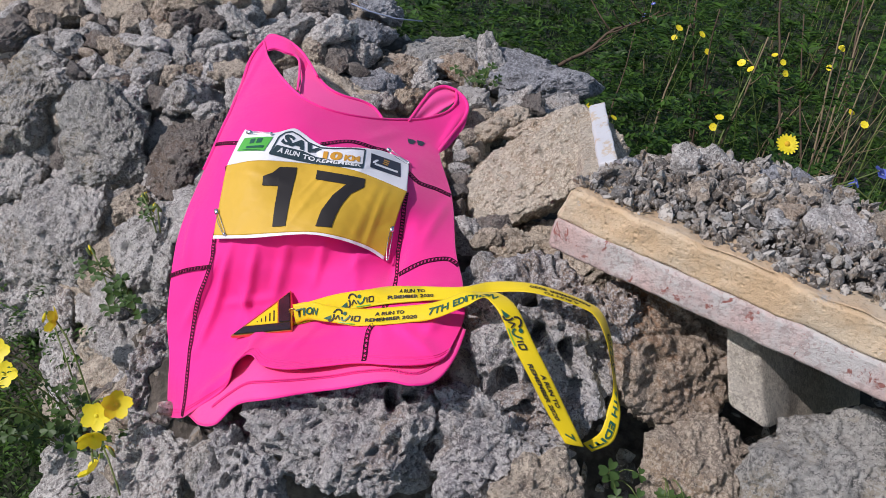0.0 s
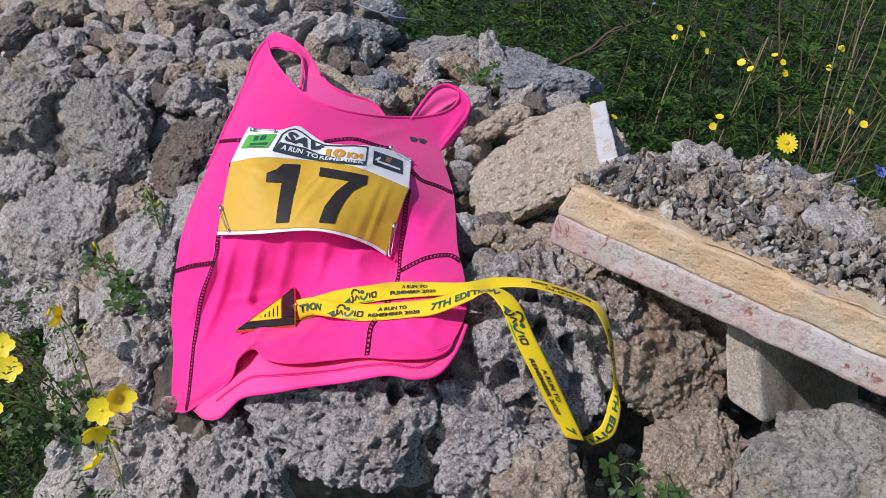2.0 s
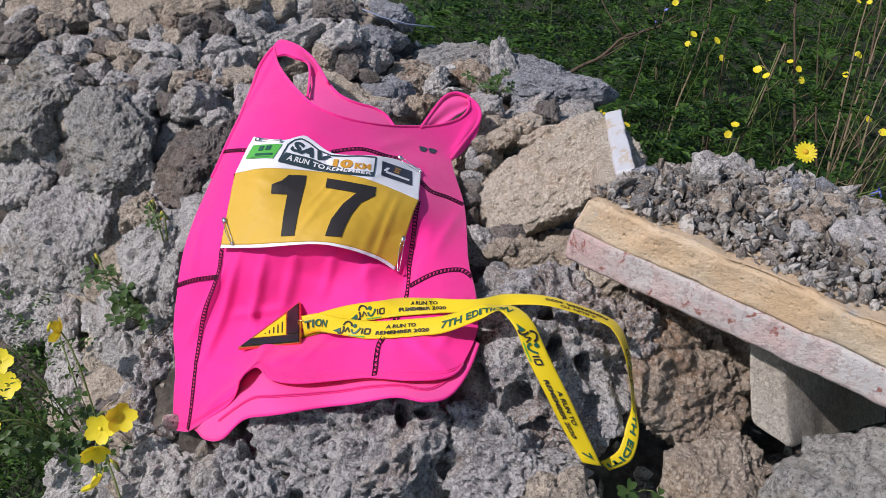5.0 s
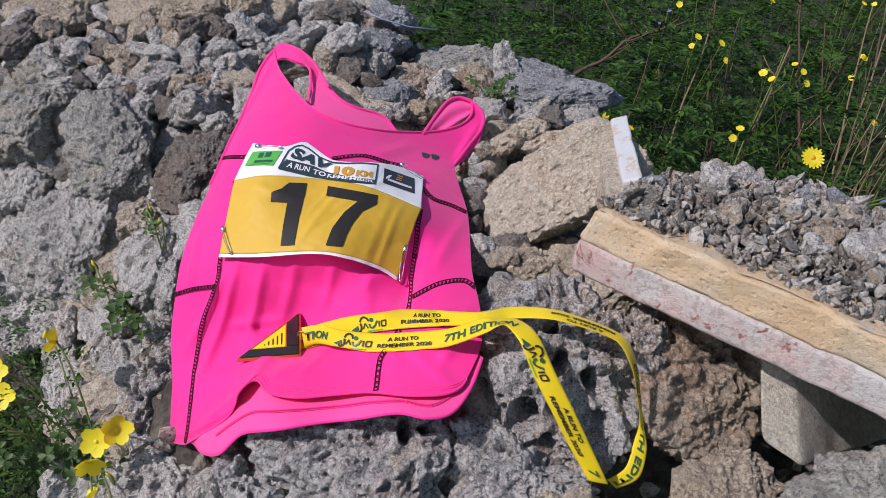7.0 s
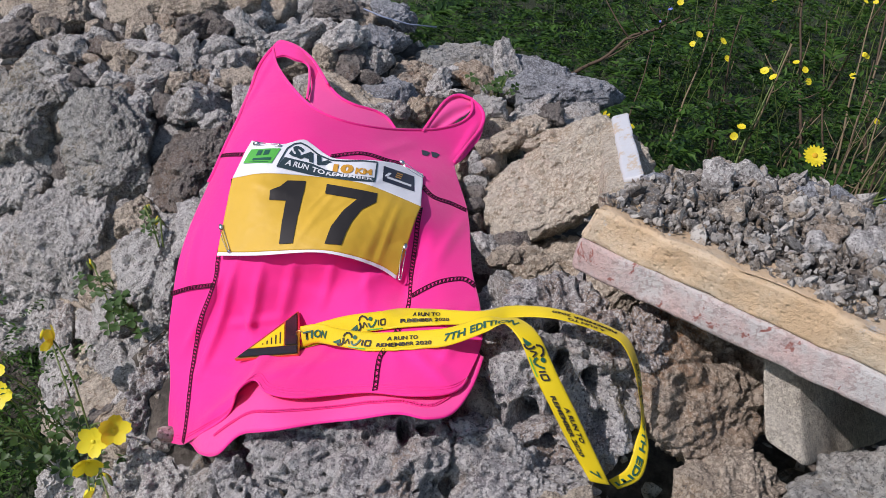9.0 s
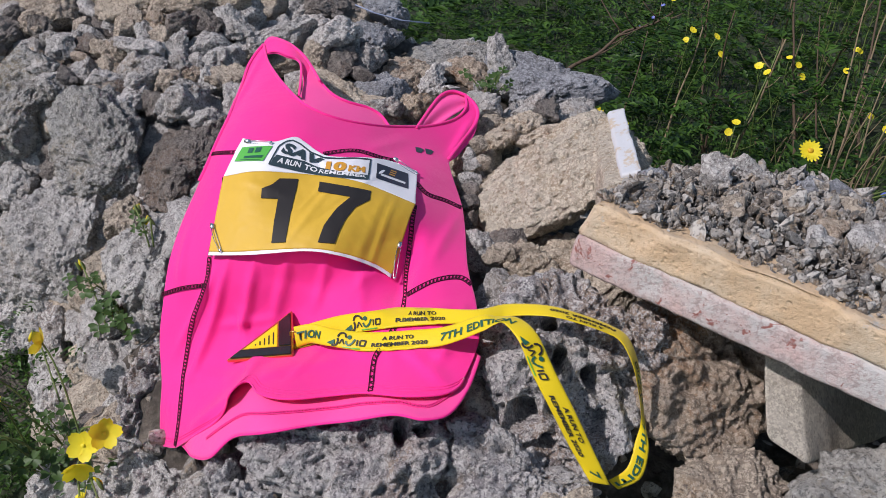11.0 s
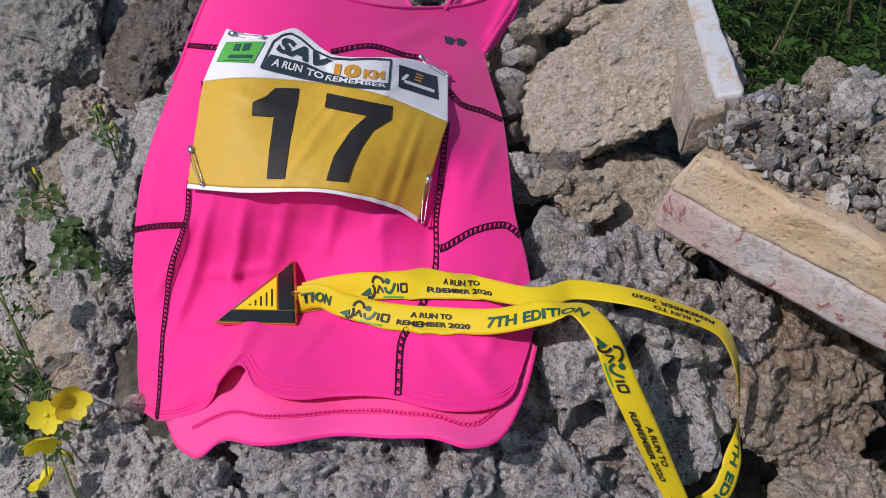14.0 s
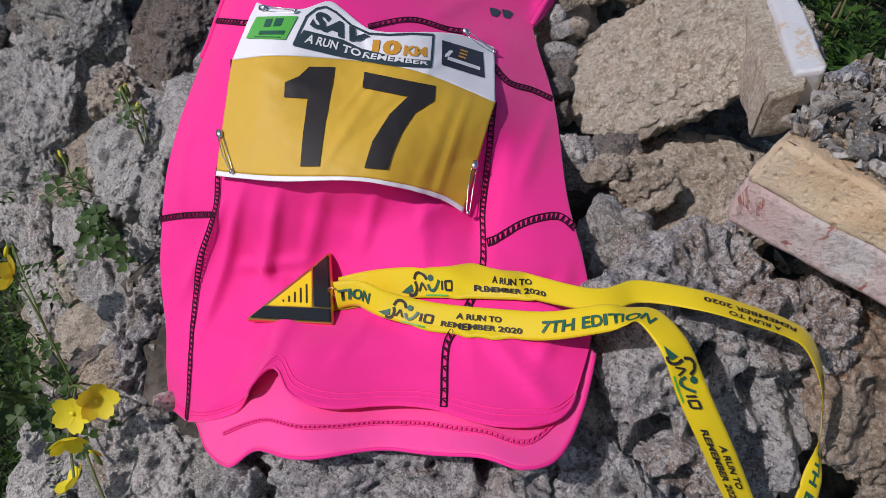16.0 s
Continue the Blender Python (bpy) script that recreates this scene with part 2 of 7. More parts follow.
def lattice(p, seed):
    """Smooth value noise in -1..1 at an array of points."""
    i = np.floor(p).astype(np.int64)
    f = p - i
    f = f * f * f * (f * (f * 6 - 15) + 10)
    total = 0
    for dx in (0, 1):
        for dy in (0, 1):
            for dz in (0, 1):
                k = (i[:, 0] + dx) * 374761393 + (i[:, 1] + dy) * 668265263 + (i[:, 2] + dz) * 2147483647 + seed * 1274126177
                k = (k ^ (k >> 13)) * 1274126177
                k = (k ^ (k >> 16)) & 0xFFFF
                w = (f[:, 0] if dx else 1 - f[:, 0]) * (f[:, 1] if dy else 1 - f[:, 1]) * (f[:, 2] if dz else 1 - f[:, 2])
                total = total + w * (k / 32767.5 - 1)
    return total


def cellular(p, seed):
    """Distance to the nearest of scattered points."""
    i = np.floor(p).astype(np.int64)
    best = np.full(len(p), 9.0)
    for dx in (-1, 0, 1):
        for dy in (-1, 0, 1):
            for dz in (-1, 0, 1):
                c = i + (dx, dy, dz)
                d = 0
                for axis, mul in enumerate((73856093, 19349663, 83492791)):
                    k = c[:, 0] * 374761393 + c[:, 1] * 668265263 + c[:, 2] * 2147483647 + seed * mul
                    k = (k ^ (k >> 13)) * 1274126177
                    k = ((k ^ (k >> 16)) & 0xFFFF) / 65535.0
                    d = d + (c[:, axis] + k - p[:, axis]) ** 2
                best = np.minimum(best, d)
    return np.sqrt(best)


SPHERES = {}


def sphere(level):
    if level not in SPHERES:
        bm = bmesh.new()
        bmesh.ops.create_icosphere(bm, subdivisions=level, radius=1)
        SPHERES[level] = (np.array([v.co[:] for v in bm.verts]), [[v.index for v in f.verts] for f in bm.faces])
        bm.free()
    return SPHERES[level]


def faceted(v, seed, count, near):
    """Cuts flats into a unit ball."""
    r = np.random.RandomState(seed)
    v = v.copy()
    for _ in range(count):
        d = r.normal(size=3)
        d /= np.linalg.norm(d)
        over = np.maximum(0, v @ d - r.uniform(near, near + 0.25))
        v -= 0.94 * over[:, None] * d
    return v


def smooth_step(x, lo, hi):
    x = np.clip((x - lo) / (hi - lo), 0, 1)
    return x * x * (3 - 2 * x)


def weathered(p, nrm, size, seed, pits, lumps=1.0):
    """Relief of a rock: lumps, ridges, grain, and eroded holes where pits is set."""
    q = p / size
    d = lumps * size * (0.10 * lattice(q * 2.3 + 5, seed) + 0.07 * lattice(q * 5.1, seed + 1) + 0.035 * lattice(q * 11, seed + 2))
    d += 0.0034 * lattice(p * 75, seed + 3) + 0.0026 * lattice(p * 160, seed + 4) + 0.0018 * lattice(p * 330, seed + 7)
    d -= lumps * 0.005 * np.maximum(0, 0.2 - np.abs(lattice(p * 24, seed + 9))) * 5
    d += lumps * 0.0035 * (0.5 - np.abs(lattice(p * 48 + 3, seed + 15))) + 0.0022 * (0.5 - np.abs(lattice(p * 110, seed + 16))) + 0.0013 * (0.5 - np.abs(lattice(p * 240, seed + 17)))
    if pits:
        warp = p + 0.006 * np.stack([lattice(p * 60, seed + k) for k in (11, 12, 13)], axis=1)
        where = smooth_step(lattice(p * 14, seed + 5), -0.35, 0.35)
        d -= pits * 0.026 * where * (1 - smooth_step(cellular(warp * 30, seed), 0.2, 0.44))
        d -= pits * 0.048 * smooth_step(lattice(p * 11 + 7, seed + 21), -0.1, 0.25) * (1 - smooth_step(cellular(warp * 21, seed + 22), 0.18, 0.33))
        d -= pits * 0.008 * (1 - smooth_step(cellular(warp * 75, seed + 6), 0.16, 0.42))
    return p + nrm * d[:, None]


def lay(name, local, faces, centre, material):
    """A mesh laid out in the slanted frame, its origin at its middle."""
    ob = link(name, local @ NP_TURN.T, faces, material)
    ob.location = centre
    return ob


SEED = [100]


def boulder(kind, place, reach, depth, slope, level):
    """A rock with the given reach in twelve directions round its middle, leaning with the slope of the bank."""
    SEED[0] += 17
    seed = SEED[0]
    v, f = sphere(level)
    v = faceted(v, seed, 12, 0.62 if kind in ("grey", "pale", "lichen", "dark") else 0.70)
    ang = np.arctan2(v[:, 1], v[:, 0]) % (2 * np.pi)
    r = np.interp(ang, np.arange(13) * np.pi / 6, list(reach) + [reach[0]])
    s = np.hypot(v[:, 0], v[:, 1])
    s = np.minimum(1.0, s) ** 0.72
    z = np.sign(v[:, 2]) * np.abs(v[:, 2]) ** 0.85
    r = r * (1.22 if place[0] < -0.15 else 1.07)
    p = np.stack([r * s * np.cos(ang), r * s * np.sin(ang), depth * z], axis=1)
    p[:, 2] += slope[0] * p[:, 0] + slope[1] * p[:, 1]
    size = float(np.mean(reach))
    nrm = np.stack([v[:, 0] / size, v[:, 1] / size, v[:, 2] / depth], axis=1)
    nrm /= np.linalg.norm(nrm, axis=1)[:, None]
    pits = {"porous": 1.0, "pale": 0.3, "rust": 0.35, "grey": 0.12, "lichen": 0.1}.get(kind, 0.0)
    p = weathered(p, nrm, size, seed, pits, {"sandblock": 0.2, "sand": 0.5, "grey": 0.55, "pale": 0.6, "lichen": 0.7, "dark": 0.8, "slate": 0.6, "tan": 0.8}.get(kind, 1.1))
    ob = lay("rock" if kind != "sandblock" else "sandstone_block", p, f, wall_point(*place), STONE[kind])
    return tagged(ob, WORDS[kind], "rock", "rocks of the rubble wall" if kind != "sandblock" else "")


def stone(kind, place, wide, high, depth):
    """A small loose stone."""
    SEED[0] += 13
    seed = SEED[0]
    v, f = sphere(5 if wide > 0.012 else 4)
    v = faceted(v, seed, 9, 0.48)
    p = v * (wide * 1.55, high * 1.55, depth * 1.4)
    t = random.Random(seed).uniform(-0.5, 0.5)
    size = (wide * high) ** 0.5
    p = weathered(p, v, size * 0.7, seed, 0.0) if size > 0.012 else p
    p = p @ np.array(Matrix.Rotation(t, 3, "Z"))
    ob = lay("loose_stone", p, f, wall_point(*place), STONE[kind])
    return tagged(ob, SMALL[kind], "stone", "loose stones on the wall")


SMALL = {
    "dark": "small dark brown angular stone among the rubble",
    "tan": "small tan angular stone among the rubble",
    "grey": "small grey limestone lump among the rubble",
    "slate": "small blue-grey angular stone at the slab's edge",
    "sand": "small sandy beige broken stone among the rubble",
    "rust": "small rusty orange-brown stone among the rubble",
    "pale": "small pale limestone lump among the rubble",
}


# ---- ground and bed of the wall ----
def ease(x, lo, hi):
    x = min(1, max(0, (x - lo) / (hi - lo)))
    return x * x * (3 - 2 * x)


def bed_height(x, y):
    front = -0.25 + 0.30 * ease(-x, 0.10, 0.45) + 0.15 * ease(-x, 0.45, 1.2)
    back = 1.25 - 0.5 * ease(x, -0.35, 0.05) - 0.27 * ease(x, 0.0, 0.42) - 0.22 * ease(x, 0.38, 0.6)
    plateau = 0.62 - 0.14 * ease(-x, 0.1, 0.5) * (1 - ease(y, 0.1, 0.35))
    z = plateau * ease(y, front - 0.16, front + 0.14) * (1 - ease(y, back - 0.08, back + 0.25))
    z += 0.11 * ease(y, 0.15, 0.4) * (1 - ease(y, back - 0.1, back + 0.1)) * (1 - ease(x, 0.1, 0.3))
    return z + 0.015 * noise.noise((x * 9, y * 9, 3.0)) + 0.01 * noise.noise((x * 25, y * 25, 1.0))


xs = [-30, -8, -3] + [-1.6 + 0.04 * k for k in range(96)] + [3.5, 8, 30]
ys = [-30, -8, -2, -1] + [-0.7 + 0.035 * k for k in range(60)] + [2.5, 5, 12, 40]
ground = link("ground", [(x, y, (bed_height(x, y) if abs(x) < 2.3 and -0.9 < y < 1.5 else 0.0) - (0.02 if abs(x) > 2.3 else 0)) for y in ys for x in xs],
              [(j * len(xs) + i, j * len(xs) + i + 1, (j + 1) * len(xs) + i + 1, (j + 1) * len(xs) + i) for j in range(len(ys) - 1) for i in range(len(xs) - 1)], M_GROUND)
tagged(ground, "weedy ground darkened for the shade among the weeds, rising into the rubble bank", "ground", kind="structure")
bed = link("rubble_bed", [(x, y, bed_height(x, y) + 0.006) for y in ys[4:-4] for x in xs[3:-3]],
           [(j * 96 + i, j * 96 + i + 1, (j + 1) * 96 + i + 1, (j + 1) * 96 + i) for j in range(59) for i in range(95)
            if bed_height(xs[3 + i], ys[4 + j]) > 0.25], M_BED)
tagged(bed, "brown earth and grit between the stones", "earth", kind="structure")


def pebbles(name, count, spot, low, high, seed, label):
    """Many small stones in one mesh. spot(r): a place and the height of the ground there."""
    r = random.Random(seed)
    verts, faces = [], []
    shapes = [faceted(sphere(2)[0], 900 + k, 14, 0.30) * 1.35 for k in range(12)]
    f = np.array(sphere(2)[1])
    for _ in range(count):
        place = spot(r)
        s = low * (high / low) ** (r.random() ** 1.7)
        turn = np.array(Euler((r.uniform(0, 6), r.uniform(0, 6), r.uniform(0, 6))).to_matrix())
        v = (shapes[r.randrange(12)] * (s, s * r.uniform(0.6, 0.95), s * r.uniform(0.45, 0.8))) @ turn.T + np.array(place) + (0, 0, s * 0.3)
        faces.append(f + len(verts) * len(v))
        verts.append(v)
    ob = link(name, np.concatenate(verts), np.concatenate(faces), M_GRAVEL, smooth=False)
    return tagged(ob, label, "gravel", kind="stuff")


def on_bed(r):
    while True:
        x, y = r.uniform(-0.85, 0.75), r.uniform(-0.35, 1.1)
        z = bed_height(x, y)
        if z > 0.45:
            return x, y, z


pebbles("rubble_gravel", 2200, on_bed, 0.006, 0.026, 3, "grey and tan stone chips filling gaps between rocks")


# ---- rocks of the wall ----
boulder("lichen", (-0.39, 0.066, -0.255), (0.071, 0.075, 0.078, 0.075, 0.075, 0.08, 0.073, 0.071, 0.078, 0.076, 0.079, 0.081), 0.060, (0.2, -0.1), 7)
boulder("dark", (-0.251, 0.063, -0.227), (0.035, 0.055, 0.081, 0.062, 0.06, 0.068, 0.062, 0.071, 0.078, 0.064, 0.046, 0.035), 0.052, (0.56, -0.52), 6)
boulder("lichen", (-0.552, 0.133, -0.319), (0.048, 0.078, 0.081, 0.076, 0.071, 0.071, 0.075, 0.073, 0.096, 0.08, 0.08, 0.047), 0.055, (0.38, -0.35), 6)
boulder("grey", (-0.538, 0.008, -0.298), (0.047, 0.036, 0.034, 0.031, 0.036, 0.061, 0.048, 0.051, 0.051, 0.039, 0.04, 0.051), 0.039, (0.14, -0.1), 6)
boulder("grey", (-0.422, -0.086, -0.248), (0.07, 0.094, 0.099, 0.082, 0.075, 0.078, 0.092, 0.098, 0.09, 0.078, 0.059, 0.064), 0.061, (0.35, 0.01), 7)
boulder("tan", (-0.303, -0.021, -0.188), (0.029, 0.028, 0.023, 0.021, 0.02, 0.027, 0.034, 0.03, 0.028, 0.021, 0.022, 0.024), 0.025, (0.52, -0.58), 6)
boulder("grey", (-0.248, -0.069, -0.14), (0.031, 0.053, 0.065, 0.048, 0.045, 0.049, 0.058, 0.054, 0.058, 0.052, 0.043, 0.032), 0.039, (0.8, -0.36), 6)
boulder("grey", (-0.198, -0.106, -0.086), (0.016, 0.017, 0.024, 0.045, 0.035, 0.02, 0.015, 0.016, 0.022, 0.035, 0.034, 0.019), 0.022, (0.7, -0.19), 6)
boulder("pale", (-0.277, -0.168, -0.131), (0.021, 0.024, 0.038, 0.048, 0.05, 0.056, 0.039, 0.037, 0.041, 0.043, 0.053, 0.047), 0.034, (0.8, -0.29), 6)
boulder("pale", (-0.39, -0.238, -0.253), (0.062, 0.036, 0.041, 0.078, 0.102, 0.083, 0.068, 0.06, 0.064, 0.087, 0.082, 0.07), 0.050, (0.8, 0.11), 7)
boulder("porous", (-0.178, -0.23, -0.042), (0.026, 0.027, 0.041, 0.069, 0.044, 0.031, 0.023, 0.023, 0.036, 0.065, 0.052, 0.032), 0.030, (0.38, -0.19), 7)
boulder("pale", (-0.141, -0.304, 0.001), (0.05, 0.056, 0.046, 0.045, 0.056, 0.048, 0.054, 0.055, 0.068, 0.054, 0.057, 0.059), 0.037, (0.36, -0.32), 7)
boulder("porous", (-0.006, -0.258, 0.127), (0.046, 0.033, 0.033, 0.042, 0.043, 0.043, 0.046, 0.058, 0.061, 0.049, 0.051, 0.07), 0.036, (0.72, -0.14), 7)
boulder("porous", (0.093, -0.202, 0.133), (0.098, 0.095, 0.067, 0.054, 0.055, 0.073, 0.095, 0.068, 0.055, 0.05, 0.058, 0.083), 0.044, (0.12, -0.28), 7)
boulder("porous", (0.233, -0.185, 0.149), (0.058, 0.023, 0.018, 0.019, 0.045, 0.069, 0.052, 0.061, 0.07, 0.045, 0.039, 0.045), 0.040, (0.01, -0.32), 7)
boulder("porous", (0.258, -0.097, 0.084), (0.069, 0.082, 0.086, 0.084, 0.088, 0.081, 0.075, 0.082, 0.08, 0.087, 0.088, 0.074), 0.050, (-0.03, -0.34), 7)
boulder("porous", (0.334, -0.058, 0.085), (0.017, 0.016, 0.021, 0.027, 0.032, 0.02, 0.015, 0.015, 0.021, 0.027, 0.024, 0.019), 0.021, (-0.23, -0.23), 6)
boulder("rust", (0.394, -0.091, 0.047), (0.07, 0.072, 0.07, 0.072, 0.088, 0.07, 0.066, 0.068, 0.068, 0.072, 0.07, 0.068), 0.048, (-0.32, -0.2), 7)
boulder("tan", (0.421, -0.188, 0.112), (0.044, 0.052, 0.05, 0.045, 0.045, 0.045, 0.049, 0.051, 0.057, 0.041, 0.04, 0.044), 0.034, (0.01, -0.36), 7)
boulder("lichen", (0.542, -0.170, 0.142), (0.107, 0.114, 0.075, 0.055, 0.051, 0.059, 0.088, 0.114, 0.077, 0.061, 0.065, 0.097), 0.048, (0.19, -0.36), 7)
boulder("tan", (0.269, -0.215, 0.187), (0.04, 0.038, 0.041, 0.028, 0.027, 0.026, 0.035, 0.043, 0.041, 0.032, 0.034, 0.04), 0.026, (-0.04, -0.36), 6)
boulder("sand", (0.182, 0.183, -0.299), (0.025, 0.047, 0.039, 0.022, 0.019, 0.018, 0.022, 0.045, 0.038, 0.02, 0.016, 0.017), 0.032, (0.15, -0.8), 6)
boulder("sand", (0.211, 0.172, -0.266), (0.019, 0.039, 0.015, 0.007, 0.005, 0.005, 0.008, 0.028, 0.023, 0.013, 0.011, 0.012), 0.024, (0.5, -0.8), 6)
boulder("slate", (0.222, 0.298, -0.476), (0.112, 0.045, 0.034, 0.034, 0.045, 0.098, 0.125, 0.07, 0.052, 0.046, 0.053, 0.07), 0.055, (0.13, -0.8), 6)
boulder("lichen", (0.068, 0.327, -0.561), (0.093, 0.084, 0.067, 0.054, 0.059, 0.074, 0.108, 0.071, 0.066, 0.057, 0.06, 0.077), 0.062, (0.13, -0.8), 6)
boulder("rust", (-0.005, 0.272, -0.462), (0.042, 0.037, 0.031, 0.034, 0.038, 0.042, 0.039, 0.031, 0.025, 0.028, 0.042, 0.049), 0.039, (-0.29, -0.8), 6)
boulder("slate", (-0.03, 0.239, -0.398), (0.041, 0.03, 0.023, 0.023, 0.026, 0.03, 0.048, 0.04, 0.031, 0.026, 0.029, 0.037), 0.029, (-0.13, -0.8), 6)
boulder("sand", (-0.065, 0.202, -0.348), (0.076, 0.03, 0.022, 0.023, 0.034, 0.081, 0.091, 0.061, 0.046, 0.047, 0.054, 0.089), 0.026, (-0.09, -0.8), 6)
boulder("slate", (-0.068, 0.337, -0.494), (0.034, 0.041, 0.032, 0.026, 0.028, 0.042, 0.046, 0.042, 0.029, 0.026, 0.02, 0.022), 0.032, (-0.31, -0.78), 6)
boulder("tan", (-0.415, 0.326, -0.411), (0.094, 0.075, 0.032, 0.024, 0.025, 0.035, 0.094, 0.069, 0.034, 0.027, 0.029, 0.041), 0.046, (0.2, -0.49), 6)
boulder("tan", (-0.596, 0.284, -0.422), (0.041, 0.038, 0.041, 0.038, 0.039, 0.055, 0.041, 0.041, 0.044, 0.037, 0.04, 0.035), 0.037, (0.23, -0.54), 6)
boulder("dark", (-0.649, 0.233, -0.393), (0.042, 0.036, 0.04, 0.034, 0.037, 0.044, 0.038, 0.044, 0.04, 0.034, 0.037, 0.034), 0.035, (0.39, -0.66), 6)
boulder("dark", (-0.15, 0.386, -0.512), (0.06, 0.037, 0.031, 0.027, 0.027, 0.039, 0.058, 0.047, 0.028, 0.024, 0.028, 0.035), 0.037, (-0.52, -0.8), 6)
boulder("slate", (-0.067, 0.403, -0.546), (0.035, 0.024, 0.023, 0.021, 0.025, 0.05, 0.04, 0.036, 0.026, 0.025, 0.034, 0.039), 0.035, (-0.19, -0.8), 6)
boulder("sandblock", (0.23, 0.114, -0.188), (0.108, 0.112, 0.112, 0.056, 0.041, 0.043, 0.06, 0.098, 0.098, 0.079, 0.072, 0.069), 0.066, (0.7, -0.8), 7)
boulder("slate", (0.343, 0.103, 0.003), (0.019, 0.014, 0.01, 0.009, 0.011, 0.014, 0.024, 0.026, 0.014, 0.011, 0.011, 0.014), 0.014, (-0.53, -0.8), 6)
boulder("grey", (-0.565, -0.238, -0.358), (0.038, 0.042, 0.044, 0.058, 0.056, 0.051, 0.04, 0.043, 0.064, 0.058, 0.062, 0.044), 0.039, (-0.14, 0.06), 6)
boulder("pale", (-0.26, -0.34, -0.05), (0.04, 0.041, 0.049, 0.049, 0.051, 0.047, 0.042, 0.042, 0.059, 0.052, 0.05, 0.054), 0.039, (0.8, -0.61), 6)
boulder("pale", (-0.505, -0.150, -0.300), (0.08, 0.075, 0.07, 0.085, 0.08, 0.075, 0.08, 0.085, 0.09, 0.08, 0.075, 0.07), 0.055, (0.3, 0.0), 7)
boulder("sand", (0.275, -0.012, -0.135), (0.085, 0.075, 0.06, 0.055, 0.06, 0.075, 0.085, 0.07, 0.06, 0.055, 0.06, 0.075), 0.042, (0.2, -0.5), 6)
stone("dark", (-0.585, 0.258, -0.382), 0.020, 0.017, 0.015)
stone("tan", (-0.567, 0.281, -0.395), 0.018, 0.014, 0.013)
stone("grey", (-0.518, 0.218, -0.346), 0.017, 0.015, 0.014)
stone("grey", (-0.545, 0.231, -0.356), 0.015, 0.014, 0.012)
stone("grey", (-0.516, 0.243, -0.367), 0.029, 0.014, 0.017)
stone("dark", (-0.476, 0.23, -0.354), 0.027, 0.013, 0.016)
stone("grey", (-0.445, 0.233, -0.345), 0.019, 0.009, 0.011)
stone("rust", (-0.471, 0.203, -0.329), 0.017, 0.007, 0.009)
stone("tan", (-0.511, 0.267, -0.374), 0.014, 0.009, 0.009)
stone("tan", (-0.428, 0.265, -0.357), 0.015, 0.023, 0.016)
stone("rust", (-0.417, 0.281, -0.359), 0.011, 0.013, 0.010)
stone("grey", (-0.395, 0.262, -0.346), 0.013, 0.015, 0.012)
stone("rust", (-0.38, 0.276, -0.351), 0.015, 0.015, 0.013)
stone("tan", (-0.37, 0.258, -0.339), 0.011, 0.015, 0.011)
stone("dark", (-0.344, 0.284, -0.355), 0.027, 0.017, 0.018)
stone("dark", (-0.305, 0.289, -0.366), 0.027, 0.017, 0.018)
stone("grey", (-0.266, 0.296, -0.38), 0.031, 0.020, 0.021)
stone("grey", (-0.335, 0.24, -0.328), 0.015, 0.021, 0.015)
stone("grey", (-0.302, 0.253, -0.352), 0.036, 0.021, 0.023)
stone("pale", (-0.268, 0.234, -0.341), 0.023, 0.017, 0.017)
stone("pale", (-0.378, 0.228, -0.326), 0.033, 0.019, 0.021)
stone("grey", (-0.315, 0.211, -0.302), 0.015, 0.011, 0.011)
stone("tan", (-0.315, 0.182, -0.271), 0.012, 0.016, 0.012)
stone("rust", (-0.29, 0.198, -0.296), 0.014, 0.016, 0.013)
stone("grey", (-0.349, 0.199, -0.294), 0.020, 0.016, 0.015)
stone("grey", (-0.386, 0.196, -0.301), 0.018, 0.015, 0.014)
stone("tan", (-0.426, 0.193, -0.313), 0.020, 0.017, 0.016)
stone("grey", (-0.357, 0.168, -0.27), 0.020, 0.014, 0.014)
stone("dark", (-0.389, 0.161, -0.27), 0.012, 0.009, 0.009)
stone("pale", (-0.35, 0.144, -0.254), 0.019, 0.014, 0.014)
stone("dark", (-0.314, 0.144, -0.248), 0.014, 0.014, 0.012)
stone("grey", (-0.279, 0.15, -0.252), 0.026, 0.024, 0.021)
stone("tan", (-0.232, 0.191, -0.3), 0.027, 0.018, 0.019)
stone("pale", (-0.266, 0.197, -0.304), 0.016, 0.015, 0.013)
stone("tan", (-0.391, 0.131, -0.248), 0.016, 0.019, 0.015)
stone("pale", (-0.415, 0.173, -0.29), 0.020, 0.013, 0.014)
stone("grey", (-0.456, 0.182, -0.307), 0.018, 0.015, 0.014)
stone("dark", (-0.47, 0.165, -0.287), 0.013, 0.013, 0.011)
stone("grey", (-0.492, 0.153, -0.277), 0.022, 0.014, 0.015)
stone("grey", (-0.51, 0.176, -0.293), 0.020, 0.011, 0.013)
stone("tan", (-0.424, 0.215, -0.33), 0.028, 0.015, 0.017)
stone("grey", (-0.23, 0.131, -0.238), 0.022, 0.012, 0.014)
stone("grey", (-0.28, 0.173, -0.266), 0.021, 0.009, 0.012)
stone("pale", (-0.208, 0.159, -0.262), 0.019, 0.019, 0.016)
stone("grey", (-0.487, 0.251, -0.361), 0.016, 0.008, 0.009)
stone("tan", (-0.295, 0.331, -0.393), 0.026, 0.014, 0.016)
stone("pale", (-0.265, 0.324, -0.4), 0.016, 0.012, 0.012)
stone("dark", (-0.64, 0.275, -0.4), 0.018, 0.014, 0.014)
stone("pale", (-0.23, 0.271, -0.363), 0.015, 0.013, 0.012)
